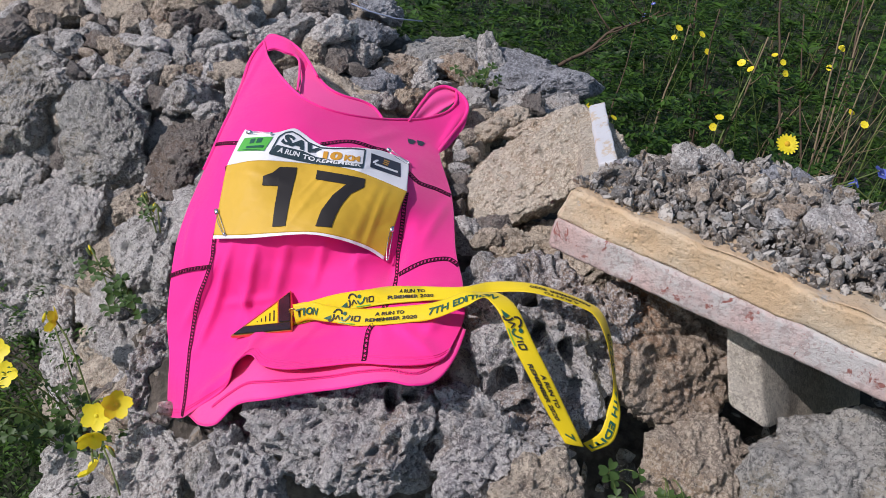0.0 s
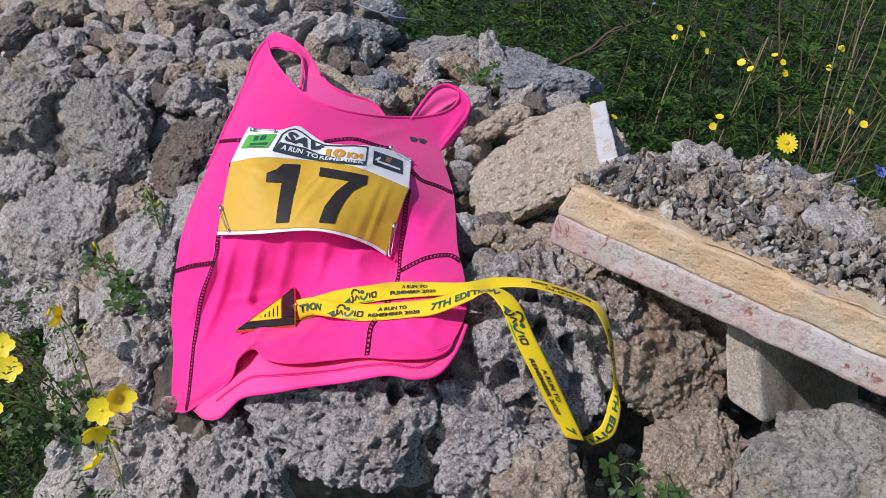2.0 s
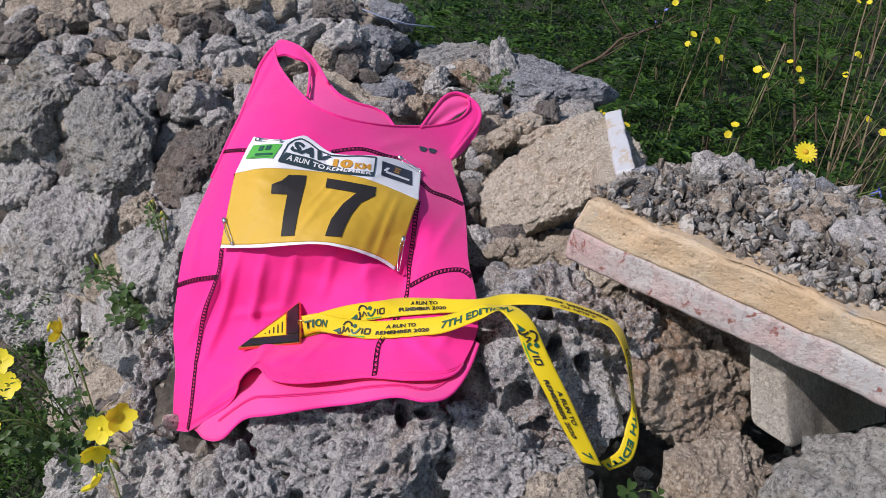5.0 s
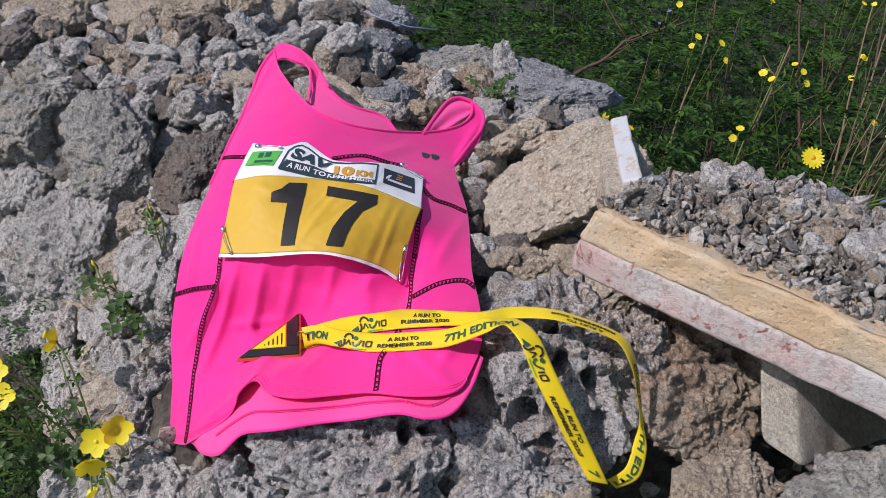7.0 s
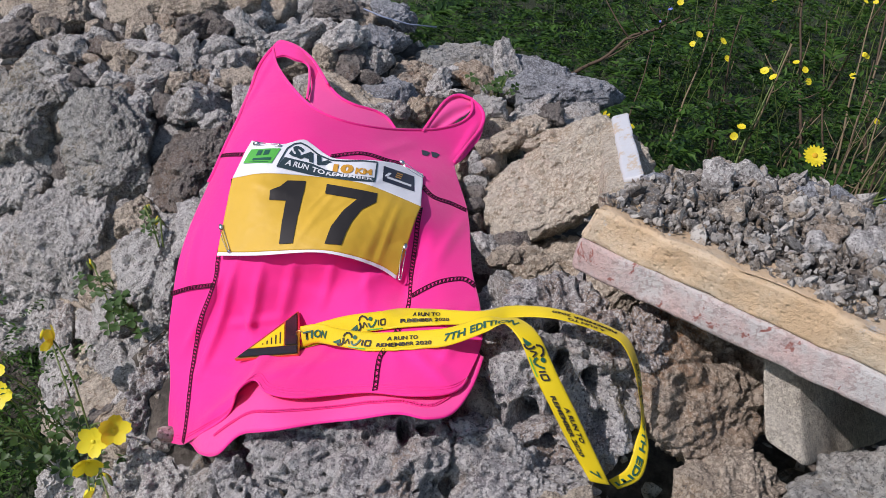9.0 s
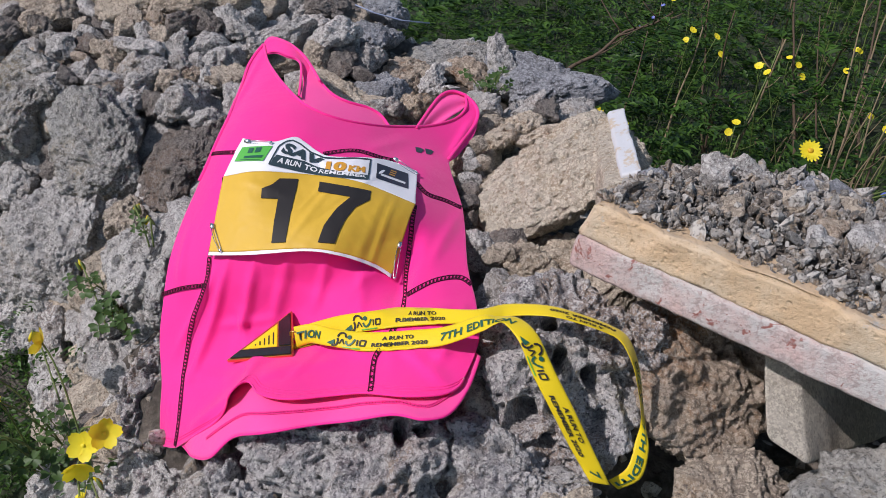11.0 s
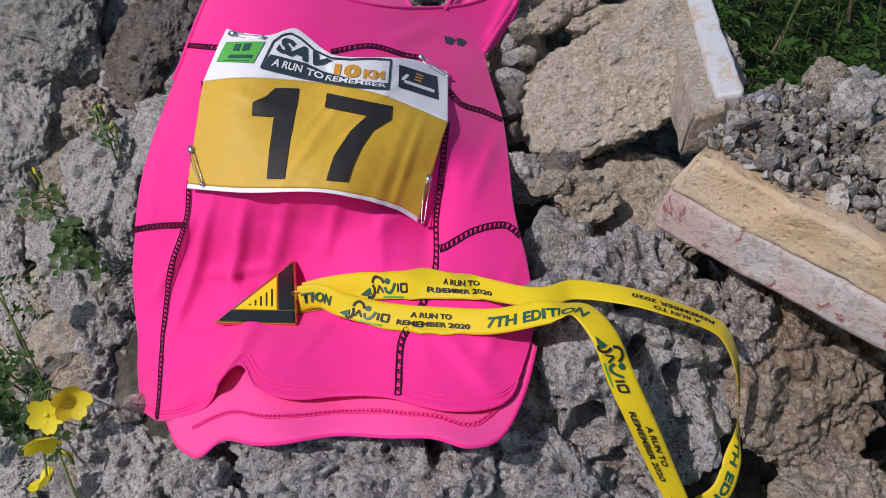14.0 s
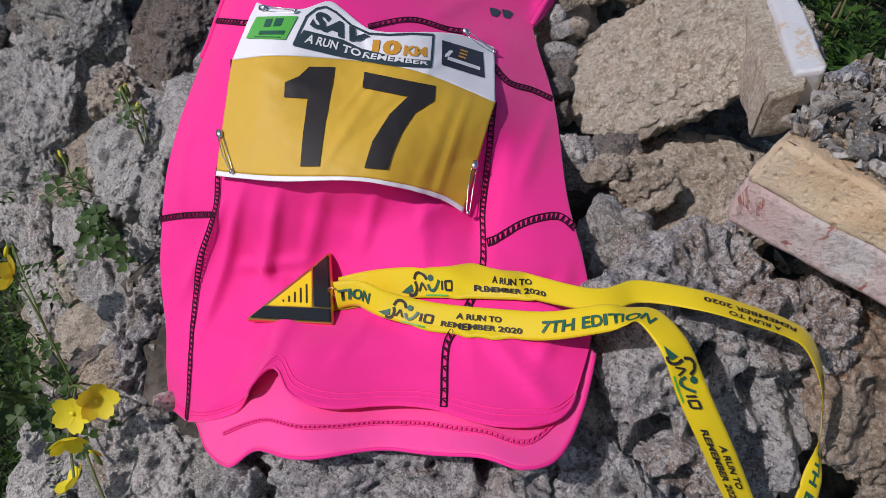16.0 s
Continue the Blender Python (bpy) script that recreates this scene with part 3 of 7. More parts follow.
stone("grey", (-0.415, 0.236, -0.336), 0.011, 0.009, 0.009)
stone("grey", (-0.3, 0.226, -0.325), 0.011, 0.011, 0.009)
stone("grey", (-0.259, 0.283, -0.368), 0.027, 0.010, 0.014)
stone("pale", (-0.207, 0.285, -0.388), 0.048, 0.020, 0.026)
stone("pale", (-0.132, 0.296, -0.39), 0.038, 0.019, 0.023)
stone("tan", (-0.136, 0.268, -0.373), 0.021, 0.019, 0.017)
stone("dark", (-0.101, 0.262, -0.381), 0.021, 0.021, 0.018)
stone("grey", (-0.07, 0.281, -0.414), 0.023, 0.016, 0.016)
stone("dark", (-0.063, 0.25, -0.378), 0.017, 0.008, 0.010)
stone("grey", (-0.109, 0.315, -0.424), 0.026, 0.015, 0.017)
stone("pale", (0.04, 0.258, -0.432), 0.015, 0.024, 0.016)
stone("tan", (0.029, 0.201, -0.344), 0.020, 0.020, 0.017)
stone("pale", (-0.014, 0.189, -0.315), 0.025, 0.012, 0.015)
stone("rust", (0.092, 0.288, -0.465), 0.033, 0.020, 0.022)
stone("grey", (0.14, 0.311, -0.461), 0.017, 0.033, 0.020)
stone("pale", (0.069, 0.252, -0.411), 0.013, 0.008, 0.009)
stone("grey", (-0.252, 0.233, -0.335), 0.012, 0.012, 0.010)
stone("pale", (0.048, 0.288, -0.464), 0.020, 0.013, 0.014)
stone("tan", (0.022, 0.279, -0.454), 0.015, 0.013, 0.012)
stone("grey", (0.137, 0.214, -0.336), 0.024, 0.018, 0.017)
stone("grey", (0.134, 0.114, -0.205), 0.010, 0.008, 0.008)
stone("tan", (0.147, 0.119, -0.206), 0.010, 0.007, 0.007)
stone("grey", (0.137, 0.094, -0.185), 0.011, 0.010, 0.009)
stone("pale", (0.163, 0.008, -0.079), 0.018, 0.018, 0.016)
stone("sand", (0.222, -0.004, -0.080), 0.024, 0.018, 0.018)
stone("tan", (0.190, 0.004, -0.070), 0.014, 0.011, 0.011)
stone("dark", (0.14, 0.079, -0.17), 0.009, 0.009, 0.008)
stone("grey", (0.128, 0.127, -0.221), 0.008, 0.008, 0.007)
stone("dark", (0.187, 0.012, -0.086), 0.013, 0.010, 0.010)
stone("dark", (0.195, 0.020, -0.085), 0.014, 0.012, 0.012)
stone("tan", (0.136, 0.147, -0.242), 0.010, 0.008, 0.008)
stone("dark", (0.141, 0.06, -0.152), 0.009, 0.011, 0.009)
stone("dark", (0.147, 0.04, -0.124), 0.008, 0.009, 0.007)
stone("grey", (0.201, 0.216, -0.321), 0.016, 0.022, 0.016)
stone("dark", (0.224, 0.215, -0.311), 0.014, 0.016, 0.013)
boulder("dark", (-0.619, 0.153, -0.372), (0.041, 0.044, 0.04, 0.044, 0.028, 0.035, 0.044, 0.039, 0.043, 0.029, 0.035, 0.031), 0.029, (0, -0.4), 4)
boulder("sand", (-0.58, 0.172, -0.363), (0.04, 0.034, 0.03, 0.043, 0.034, 0.041, 0.028, 0.038, 0.035, 0.029, 0.045, 0.027), 0.029, (0, -0.4), 4)
boulder("pale", (-0.502, 0.152, -0.334), (0.043, 0.032, 0.044, 0.037, 0.039, 0.031, 0.044, 0.039, 0.044, 0.043, 0.032, 0.034), 0.029, (0, -0.4), 4)
boulder("tan", (-0.454, 0.191, -0.373), (0.033, 0.042, 0.038, 0.038, 0.04, 0.028, 0.033, 0.033, 0.04, 0.03, 0.036, 0.03), 0.029, (0, -0.4), 4)
boulder("sand", (-0.4, 0.205, -0.368), (0.04, 0.042, 0.027, 0.041, 0.034, 0.037, 0.027, 0.028, 0.03, 0.044, 0.031, 0.041), 0.029, (0, -0.4), 4)
boulder("pale", (-0.338, 0.197, -0.345), (0.033, 0.036, 0.041, 0.029, 0.04, 0.041, 0.042, 0.028, 0.044, 0.029, 0.033, 0.038), 0.029, (0, -0.4), 4)
boulder("grey", (-0.296, 0.18, -0.327), (0.037, 0.033, 0.033, 0.03, 0.028, 0.03, 0.039, 0.045, 0.03, 0.028, 0.045, 0.037), 0.029, (0, -0.4), 4)
boulder("sand", (-0.617, 0.094, -0.354), (0.033, 0.032, 0.039, 0.03, 0.045, 0.038, 0.041, 0.033, 0.031, 0.045, 0.037, 0.029), 0.029, (0, -0.4), 4)
boulder("grey", (-0.54, 0.118, -0.33), (0.034, 0.028, 0.035, 0.03, 0.044, 0.038, 0.03, 0.036, 0.044, 0.039, 0.033, 0.032), 0.029, (0, -0.4), 4)
boulder("sand", (-0.482, 0.124, -0.317), (0.034, 0.045, 0.044, 0.038, 0.036, 0.033, 0.029, 0.032, 0.041, 0.043, 0.034, 0.041), 0.029, (0, -0.4), 4)
boulder("grey", (-0.41, 0.112, -0.278), (0.028, 0.033, 0.037, 0.039, 0.042, 0.032, 0.045, 0.04, 0.044, 0.033, 0.03, 0.042), 0.029, (0, -0.4), 4)
boulder("pale", (-0.373, 0.134, -0.307), (0.039, 0.035, 0.042, 0.039, 0.041, 0.033, 0.039, 0.04, 0.042, 0.033, 0.042, 0.043), 0.029, (0, -0.4), 4)
boulder("dark", (-0.325, 0.136, -0.303), (0.033, 0.03, 0.045, 0.031, 0.034, 0.042, 0.032, 0.028, 0.039, 0.034, 0.038, 0.044), 0.029, (0, -0.4), 4)
boulder("grey", (-0.269, 0.141, -0.301), (0.038, 0.041, 0.038, 0.04, 0.027, 0.03, 0.035, 0.039, 0.031, 0.039, 0.038, 0.028), 0.029, (0, -0.4), 4)
boulder("tan", (-0.561, 0.061, -0.325), (0.043, 0.029, 0.044, 0.036, 0.037, 0.034, 0.033, 0.039, 0.028, 0.031, 0.04, 0.034), 0.029, (0, -0.4), 4)
boulder("grey", (-0.519, 0.061, -0.311), (0.034, 0.029, 0.042, 0.034, 0.028, 0.038, 0.029, 0.037, 0.033, 0.037, 0.044, 0.042), 0.029, (0, -0.4), 4)
boulder("dark", (-0.461, 0.059, -0.301), (0.037, 0.035, 0.03, 0.034, 0.036, 0.031, 0.029, 0.029, 0.042, 0.039, 0.034, 0.033), 0.029, (0, -0.4), 4)
boulder("tan", (-0.392, 0.07, -0.269), (0.043, 0.037, 0.035, 0.045, 0.036, 0.036, 0.04, 0.034, 0.042, 0.03, 0.038, 0.04), 0.029, (0, -0.4), 4)
boulder("dark", (-0.35, 0.075, -0.277), (0.033, 0.045, 0.036, 0.032, 0.036, 0.029, 0.038, 0.035, 0.032, 0.041, 0.042, 0.027), 0.029, (0, -0.4), 4)
boulder("grey", (-0.301, 0.087, -0.275), (0.036, 0.028, 0.036, 0.042, 0.04, 0.032, 0.036, 0.045, 0.036, 0.043, 0.043, 0.043), 0.029, (0, -0.4), 4)
boulder("pale", (-0.246, 0.092, -0.271), (0.037, 0.033, 0.032, 0.037, 0.035, 0.033, 0.04, 0.038, 0.028, 0.032, 0.035, 0.043), 0.029, (0, -0.4), 4)
boulder("sand", (-0.572, 0.012, -0.333), (0.041, 0.035, 0.037, 0.04, 0.038, 0.036, 0.043, 0.034, 0.034, 0.042, 0.031, 0.032), 0.029, (0, -0.4), 4)
boulder("dark", (-0.512, 0.011, -0.332), (0.027, 0.041, 0.037, 0.039, 0.036, 0.033, 0.03, 0.04, 0.043, 0.045, 0.037, 0.035), 0.029, (0, -0.4), 4)
boulder("pale", (-0.445, 0.025, -0.304), (0.031, 0.042, 0.041, 0.039, 0.027, 0.04, 0.045, 0.045, 0.04, 0.028, 0.042, 0.031), 0.029, (0, -0.4), 4)
boulder("tan", (-0.38, 0.029, -0.275), (0.043, 0.045, 0.04, 0.035, 0.03, 0.03, 0.041, 0.028, 0.031, 0.037, 0.039, 0.04), 0.029, (0, -0.4), 4)
boulder("pale", (-0.35, 0.019, -0.27), (0.04, 0.043, 0.029, 0.035, 0.033, 0.038, 0.036, 0.044, 0.034, 0.028, 0.04, 0.03), 0.029, (0, -0.4), 4)
boulder("pale", (-0.272, 0.035, -0.238), (0.044, 0.037, 0.031, 0.028, 0.031, 0.042, 0.032, 0.045, 0.042, 0.043, 0.035, 0.034), 0.029, (0, -0.4), 4)
boulder("grey", (-0.207, 0.029, -0.195), (0.029, 0.039, 0.029, 0.029, 0.038, 0.031, 0.043, 0.036, 0.033, 0.041, 0.028, 0.04), 0.029, (0, -0.4), 4)
boulder("pale", (-0.527, -0.066, -0.299), (0.035, 0.041, 0.04, 0.029, 0.043, 0.036, 0.031, 0.04, 0.034, 0.042, 0.032, 0.044), 0.029, (0, -0.4), 4)
boulder("grey", (-0.492, -0.044, -0.293), (0.029, 0.042, 0.039, 0.041, 0.035, 0.042, 0.036, 0.038, 0.037, 0.04, 0.034, 0.029), 0.029, (0, -0.4), 4)
boulder("grey", (-0.446, -0.032, -0.288), (0.036, 0.044, 0.039, 0.033, 0.035, 0.032, 0.044, 0.044, 0.033, 0.035, 0.03, 0.039), 0.029, (0, -0.4), 4)
boulder("pale", (-0.374, -0.03, -0.256), (0.043, 0.03, 0.032, 0.032, 0.03, 0.032, 0.031, 0.036, 0.028, 0.044, 0.034, 0.044), 0.029, (0, -0.4), 4)
boulder("pale", (-0.328, -0.027, -0.237), (0.042, 0.03, 0.041, 0.033, 0.035, 0.031, 0.045, 0.028, 0.04, 0.037, 0.039, 0.038), 0.029, (0, -0.4), 4)
boulder("grey", (-0.257, -0.015, -0.201), (0.035, 0.032, 0.04, 0.04, 0.03, 0.031, 0.039, 0.044, 0.039, 0.035, 0.045, 0.027), 0.029, (0, -0.4), 4)
boulder("pale", (-0.176, -0.019, -0.122), (0.03, 0.028, 0.042, 0.042, 0.037, 0.044, 0.04, 0.031, 0.041, 0.029, 0.035, 0.039), 0.029, (0, -0.4), 4)
boulder("tan", (-0.552, -0.105, -0.308), (0.028, 0.032, 0.034, 0.033, 0.028, 0.028, 0.044, 0.03, 0.036, 0.034, 0.037, 0.029), 0.029, (0, -0.4), 4)
boulder("sand", (-0.461, -0.083, -0.276), (0.045, 0.03, 0.028, 0.04, 0.038, 0.035, 0.033, 0.035, 0.041, 0.036, 0.029, 0.027), 0.029, (0, -0.4), 4)
boulder("grey", (-0.417, -0.088, -0.261), (0.042, 0.031, 0.029, 0.033, 0.029, 0.041, 0.042, 0.033, 0.029, 0.028, 0.031, 0.029), 0.029, (0, -0.4), 4)
boulder("tan", (-0.33, -0.082, -0.222), (0.032, 0.036, 0.031, 0.04, 0.041, 0.043, 0.043, 0.028, 0.041, 0.034, 0.041, 0.027), 0.029, (0, -0.4), 4)
boulder("pale", (-0.274, -0.077, -0.181), (0.037, 0.035, 0.042, 0.039, 0.044, 0.04, 0.04, 0.032, 0.042, 0.034, 0.029, 0.028), 0.029, (0, -0.4), 4)
boulder("dark", (-0.24, -0.065, -0.169), (0.033, 0.028, 0.037, 0.04, 0.028, 0.029, 0.044, 0.042, 0.035, 0.032, 0.044, 0.027), 0.029, (0, -0.4), 4)
boulder("grey", (-0.172, -0.053, -0.123), (0.033, 0.027, 0.038, 0.042, 0.04, 0.029, 0.037, 0.03, 0.04, 0.035, 0.044, 0.041), 0.029, (0, -0.4), 4)
boulder("pale", (-0.548, -0.158, -0.329), (0.031, 0.038, 0.03, 0.028, 0.039, 0.03, 0.036, 0.036, 0.027, 0.029, 0.042, 0.039), 0.029, (0, -0.4), 4)
boulder("pale", (-0.45, -0.13, -0.28), (0.037, 0.036, 0.043, 0.034, 0.031, 0.032, 0.031, 0.037, 0.033, 0.041, 0.031, 0.033), 0.029, (0, -0.4), 4)
boulder("sand", (-0.385, -0.138, -0.247), (0.043, 0.028, 0.036, 0.033, 0.03, 0.031, 0.034, 0.029, 0.034, 0.041, 0.032, 0.044), 0.029, (0, -0.4), 4)
boulder("tan", (-0.321, -0.119, -0.208), (0.039, 0.043, 0.038, 0.041, 0.034, 0.027, 0.036, 0.038, 0.03, 0.034, 0.033, 0.027), 0.029, (0, -0.4), 4)
boulder("sand", (-0.259, -0.113, -0.155), (0.037, 0.039, 0.035, 0.041, 0.037, 0.044, 0.037, 0.028, 0.03, 0.035, 0.044, 0.027), 0.029, (0, -0.4), 4)
boulder("pale", (-0.21, -0.1, -0.138), (0.028, 0.029, 0.033, 0.037, 0.041, 0.04, 0.033, 0.044, 0.032, 0.04, 0.028, 0.041), 0.029, (0, -0.4), 4)
boulder("pale", (-0.148, -0.091, -0.111), (0.033, 0.041, 0.044, 0.038, 0.037, 0.036, 0.029, 0.029, 0.033, 0.041, 0.035, 0.044), 0.029, (0, -0.4), 4)
boulder("tan", (-0.567, -0.208, -0.372), (0.039, 0.043, 0.043, 0.038, 0.034, 0.029, 0.039, 0.037, 0.04, 0.034, 0.043, 0.031), 0.029, (0, -0.4), 4)
boulder("pale", (-0.451, -0.212, -0.342), (0.028, 0.034, 0.03, 0.039, 0.037, 0.038, 0.039, 0.037, 0.034, 0.031, 0.036, 0.038), 0.029, (0, -0.4), 4)
boulder("pale", (-0.328, -0.166, -0.209), (0.038, 0.044, 0.03, 0.028, 0.029, 0.037, 0.038, 0.03, 0.03, 0.038, 0.039, 0.039), 0.029, (0, -0.4), 4)
boulder("pale", (-0.256, -0.168, -0.144), (0.029, 0.036, 0.028, 0.03, 0.035, 0.034, 0.043, 0.043, 0.038, 0.041, 0.042, 0.027), 0.029, (0, -0.4), 4)
boulder("grey", (-0.207, -0.137, -0.123), (0.03, 0.038, 0.029, 0.041, 0.04, 0.042, 0.041, 0.04, 0.044, 0.044, 0.038, 0.044), 0.029, (0, -0.4), 4)
boulder("pale", (-0.363, -0.235, -0.244), (0.031, 0.044, 0.035, 0.027, 0.045, 0.044, 0.029, 0.027, 0.034, 0.033, 0.04, 0.036), 0.029, (0, -0.4), 4)
boulder("sand", (-0.287, -0.195, -0.162), (0.042, 0.045, 0.041, 0.031, 0.033, 0.03, 0.043, 0.039, 0.041, 0.029, 0.029, 0.034), 0.029, (0, -0.4), 4)
boulder("grey", (-0.235, -0.192, -0.109), (0.031, 0.045, 0.032, 0.04, 0.03, 0.044, 0.037, 0.035, 0.03, 0.042, 0.042, 0.031), 0.029, (0, -0.4), 4)
boulder("sand", (-0.397, -0.289, -0.288), (0.028, 0.031, 0.045, 0.035, 0.035, 0.029, 0.032, 0.044, 0.039, 0.036, 0.028, 0.034), 0.029, (0, -0.4), 4)
boulder("sand", (-0.245, -0.243, -0.089), (0.044, 0.039, 0.038, 0.038, 0.031, 0.035, 0.04, 0.042, 0.042, 0.035, 0.043, 0.027), 0.029, (0, -0.4), 4)
boulder("pale", (-0.196, -0.235, -0.08), (0.03, 0.041, 0.035, 0.044, 0.045, 0.031, 0.035, 0.032, 0.035, 0.032, 0.039, 0.029), 0.029, (0, -0.4), 4)
boulder("tan", (-0.362, -0.319, -0.241), (0.035, 0.035, 0.028, 0.034, 0.038, 0.027, 0.042, 0.029, 0.029, 0.039, 0.033, 0.031), 0.029, (0, -0.4), 4)
boulder("dark", (-0.218, -0.275, -0.049), (0.04, 0.029, 0.029, 0.039, 0.034, 0.034, 0.036, 0.037, 0.044, 0.031, 0.037, 0.032), 0.029, (0, -0.4), 4)
boulder("tan", (-0.192, -0.256, -0.042), (0.031, 0.039, 0.028, 0.027, 0.031, 0.031, 0.04, 0.031, 0.033, 0.041, 0.031, 0.039), 0.029, (0, -0.4), 4)
boulder("tan", (-0.284, -0.333, -0.116), (0.034, 0.034, 0.042, 0.038, 0.039, 0.039, 0.028, 0.031, 0.038, 0.029, 0.036, 0.042), 0.029, (0, -0.4), 4)
boulder("sand", (-0.207, -0.293, -0.046), (0.033, 0.036, 0.037, 0.031, 0.035, 0.028, 0.029, 0.033, 0.03, 0.044, 0.032, 0.032), 0.029, (0, -0.4), 4)
boulder("pale", (-0.181, -0.286, -0.037), (0.032, 0.027, 0.032, 0.03, 0.041, 0.04, 0.038, 0.043, 0.043, 0.042, 0.038, 0.037), 0.029, (0, -0.4), 4)
boulder("pale", (-0.074, -0.284, 0.012), (0.038, 0.039, 0.039, 0.027, 0.034, 0.034, 0.037, 0.035, 0.037, 0.037, 0.04, 0.04), 0.029, (0, -0.4), 4)
boulder("grey", (-0.244, -0.359, -0.057), (0.04, 0.028, 0.039, 0.042, 0.029, 0.041, 0.032, 0.032, 0.027, 0.041, 0.036, 0.043), 0.029, (0, -0.4), 4)
boulder("pale", (-0.202, -0.339, -0.032), (0.044, 0.033, 0.038, 0.035, 0.03, 0.045, 0.039, 0.035, 0.036, 0.034, 0.031, 0.043), 0.029, (0, -0.4), 4)
boulder("tan", (-0.152, -0.321, -0.015), (0.037, 0.043, 0.03, 0.032, 0.036, 0.037, 0.043, 0.037, 0.039, 0.035, 0.041, 0.042), 0.029, (0, -0.4), 4)
boulder("sand", (-0.113, -0.312, -0.012), (0.035, 0.042, 0.036, 0.036, 0.04, 0.029, 0.042, 0.039, 0.029, 0.029, 0.043, 0.032), 0.029, (0, -0.4), 4)
boulder("grey", (-0.065, -0.292, 0.022), (0.044, 0.034, 0.038, 0.04, 0.032, 0.034, 0.033, 0.029, 0.028, 0.04, 0.034, 0.043), 0.029, (0, -0.4), 4)
boulder("pale", (-0.148, 0.22, -0.392), (0.028, 0.028, 0.028, 0.029, 0.04, 0.044, 0.034, 0.035, 0.028, 0.035, 0.044, 0.037), 0.029, (0, -0.4), 4)
boulder("grey", (-0.117, 0.197, -0.373), (0.029, 0.036, 0.044, 0.044, 0.035, 0.029, 0.041, 0.029, 0.037, 0.029, 0.045, 0.037), 0.029, (0, -0.4), 4)
boulder("pale", (0.021, 0.181, -0.369), (0.029, 0.033, 0.035, 0.042, 0.028, 0.043, 0.045, 0.029, 0.039, 0.03, 0.03, 0.043), 0.029, (0, -0.4), 4)
boulder("grey", (0.037, 0.198, -0.397), (0.037, 0.03, 0.028, 0.044, 0.035, 0.035, 0.044, 0.037, 0.036, 0.032, 0.04, 0.032), 0.029, (0, -0.4), 4)
boulder("tan", (0.041, 0.226, -0.443), (0.034, 0.04, 0.029, 0.038, 0.035, 0.044, 0.041, 0.035, 0.031, 0.031, 0.039, 0.04), 0.029, (0, -0.4), 4)
boulder("tan", (0.15, 0.181, -0.343), (0.038, 0.042, 0.03, 0.04, 0.029, 0.037, 0.032, 0.033, 0.028, 0.04, 0.029, 0.041), 0.029, (0, -0.4), 4)
boulder("sand", (0.132, 0.128, -0.283), (0.037, 0.036, 0.042, 0.043, 0.036, 0.038, 0.038, 0.028, 0.032, 0.036, 0.032, 0.034), 0.029, (0, -0.4), 4)
boulder("tan", (0.136, 0.067, -0.221), (0.029, 0.039, 0.041, 0.04, 0.027, 0.044, 0.033, 0.042, 0.039, 0.035, 0.042, 0.039), 0.029, (0, -0.4), 4)
boulder("pale", (0.169, -0.18, 0.107), (0.043, 0.036, 0.033, 0.039, 0.041, 0.027, 0.037, 0.039, 0.037, 0.036, 0.035, 0.034), 0.029, (0, -0.4), 4)
boulder("tan", (0.199, -0.145, 0.103), (0.037, 0.036, 0.029, 0.031, 0.045, 0.042, 0.031, 0.042, 0.039, 0.034, 0.039, 0.031), 0.029, (0, -0.4), 4)
boulder("grey", (0.202, -0.048, -0.005), (0.044, 0.031, 0.031, 0.028, 0.044, 0.034, 0.037, 0.031, 0.029, 0.037, 0.037, 0.041), 0.029, (0, -0.4), 4)
boulder("grey", (0.187, 0.21, -0.376), (0.039, 0.028, 0.032, 0.042, 0.03, 0.028, 0.027, 0.041, 0.029, 0.035, 0.035, 0.041), 0.029, (0, -0.4), 4)
boulder("grey", (0.269, 0.218, -0.36), (0.032, 0.028, 0.041, 0.04, 0.038, 0.035, 0.038, 0.038, 0.043, 0.042, 0.031, 0.039), 0.029, (0, -0.4), 4)
boulder("grey", (0.061, 0.222, -0.432), (0.045, 0.031, 0.028, 0.033, 0.029, 0.034, 0.029, 0.031, 0.027, 0.035, 0.032, 0.04), 0.029, (0, -0.4), 4)
boulder("pale", (-0.033, 0.192, -0.373), (0.034, 0.041, 0.029, 0.034, 0.03, 0.029, 0.043, 0.03, 0.044, 0.032, 0.036, 0.031), 0.029, (0, -0.4), 4)
boulder("tan", (-0.695, 0.304, -0.475), (0.034, 0.036, 0.036, 0.034, 0.029, 0.032, 0.032, 0.036, 0.033, 0.029, 0.025, 0.027), 0.024, (0, -0.4), 4)
boulder("grey", (-0.637, 0.302, -0.46), (0.023, 0.035, 0.037, 0.025, 0.032, 0.033, 0.029, 0.035, 0.032, 0.025, 0.031, 0.033), 0.024, (0, -0.4), 4)
boulder("dark", (-0.58, 0.31, -0.452), (0.029, 0.035, 0.036, 0.033, 0.036, 0.03, 0.028, 0.037, 0.033, 0.028, 0.036, 0.026), 0.024, (0, -0.4), 4)
boulder("pale", (-0.531, 0.307, -0.44), (0.032, 0.031, 0.025, 0.029, 0.029, 0.035, 0.026, 0.027, 0.035, 0.024, 0.031, 0.026), 0.024, (0, -0.4), 4)
boulder("pale", (-0.476, 0.328, -0.438), (0.024, 0.027, 0.025, 0.028, 0.034, 0.023, 0.032, 0.034, 0.036, 0.036, 0.034, 0.036), 0.024, (0, -0.4), 4)
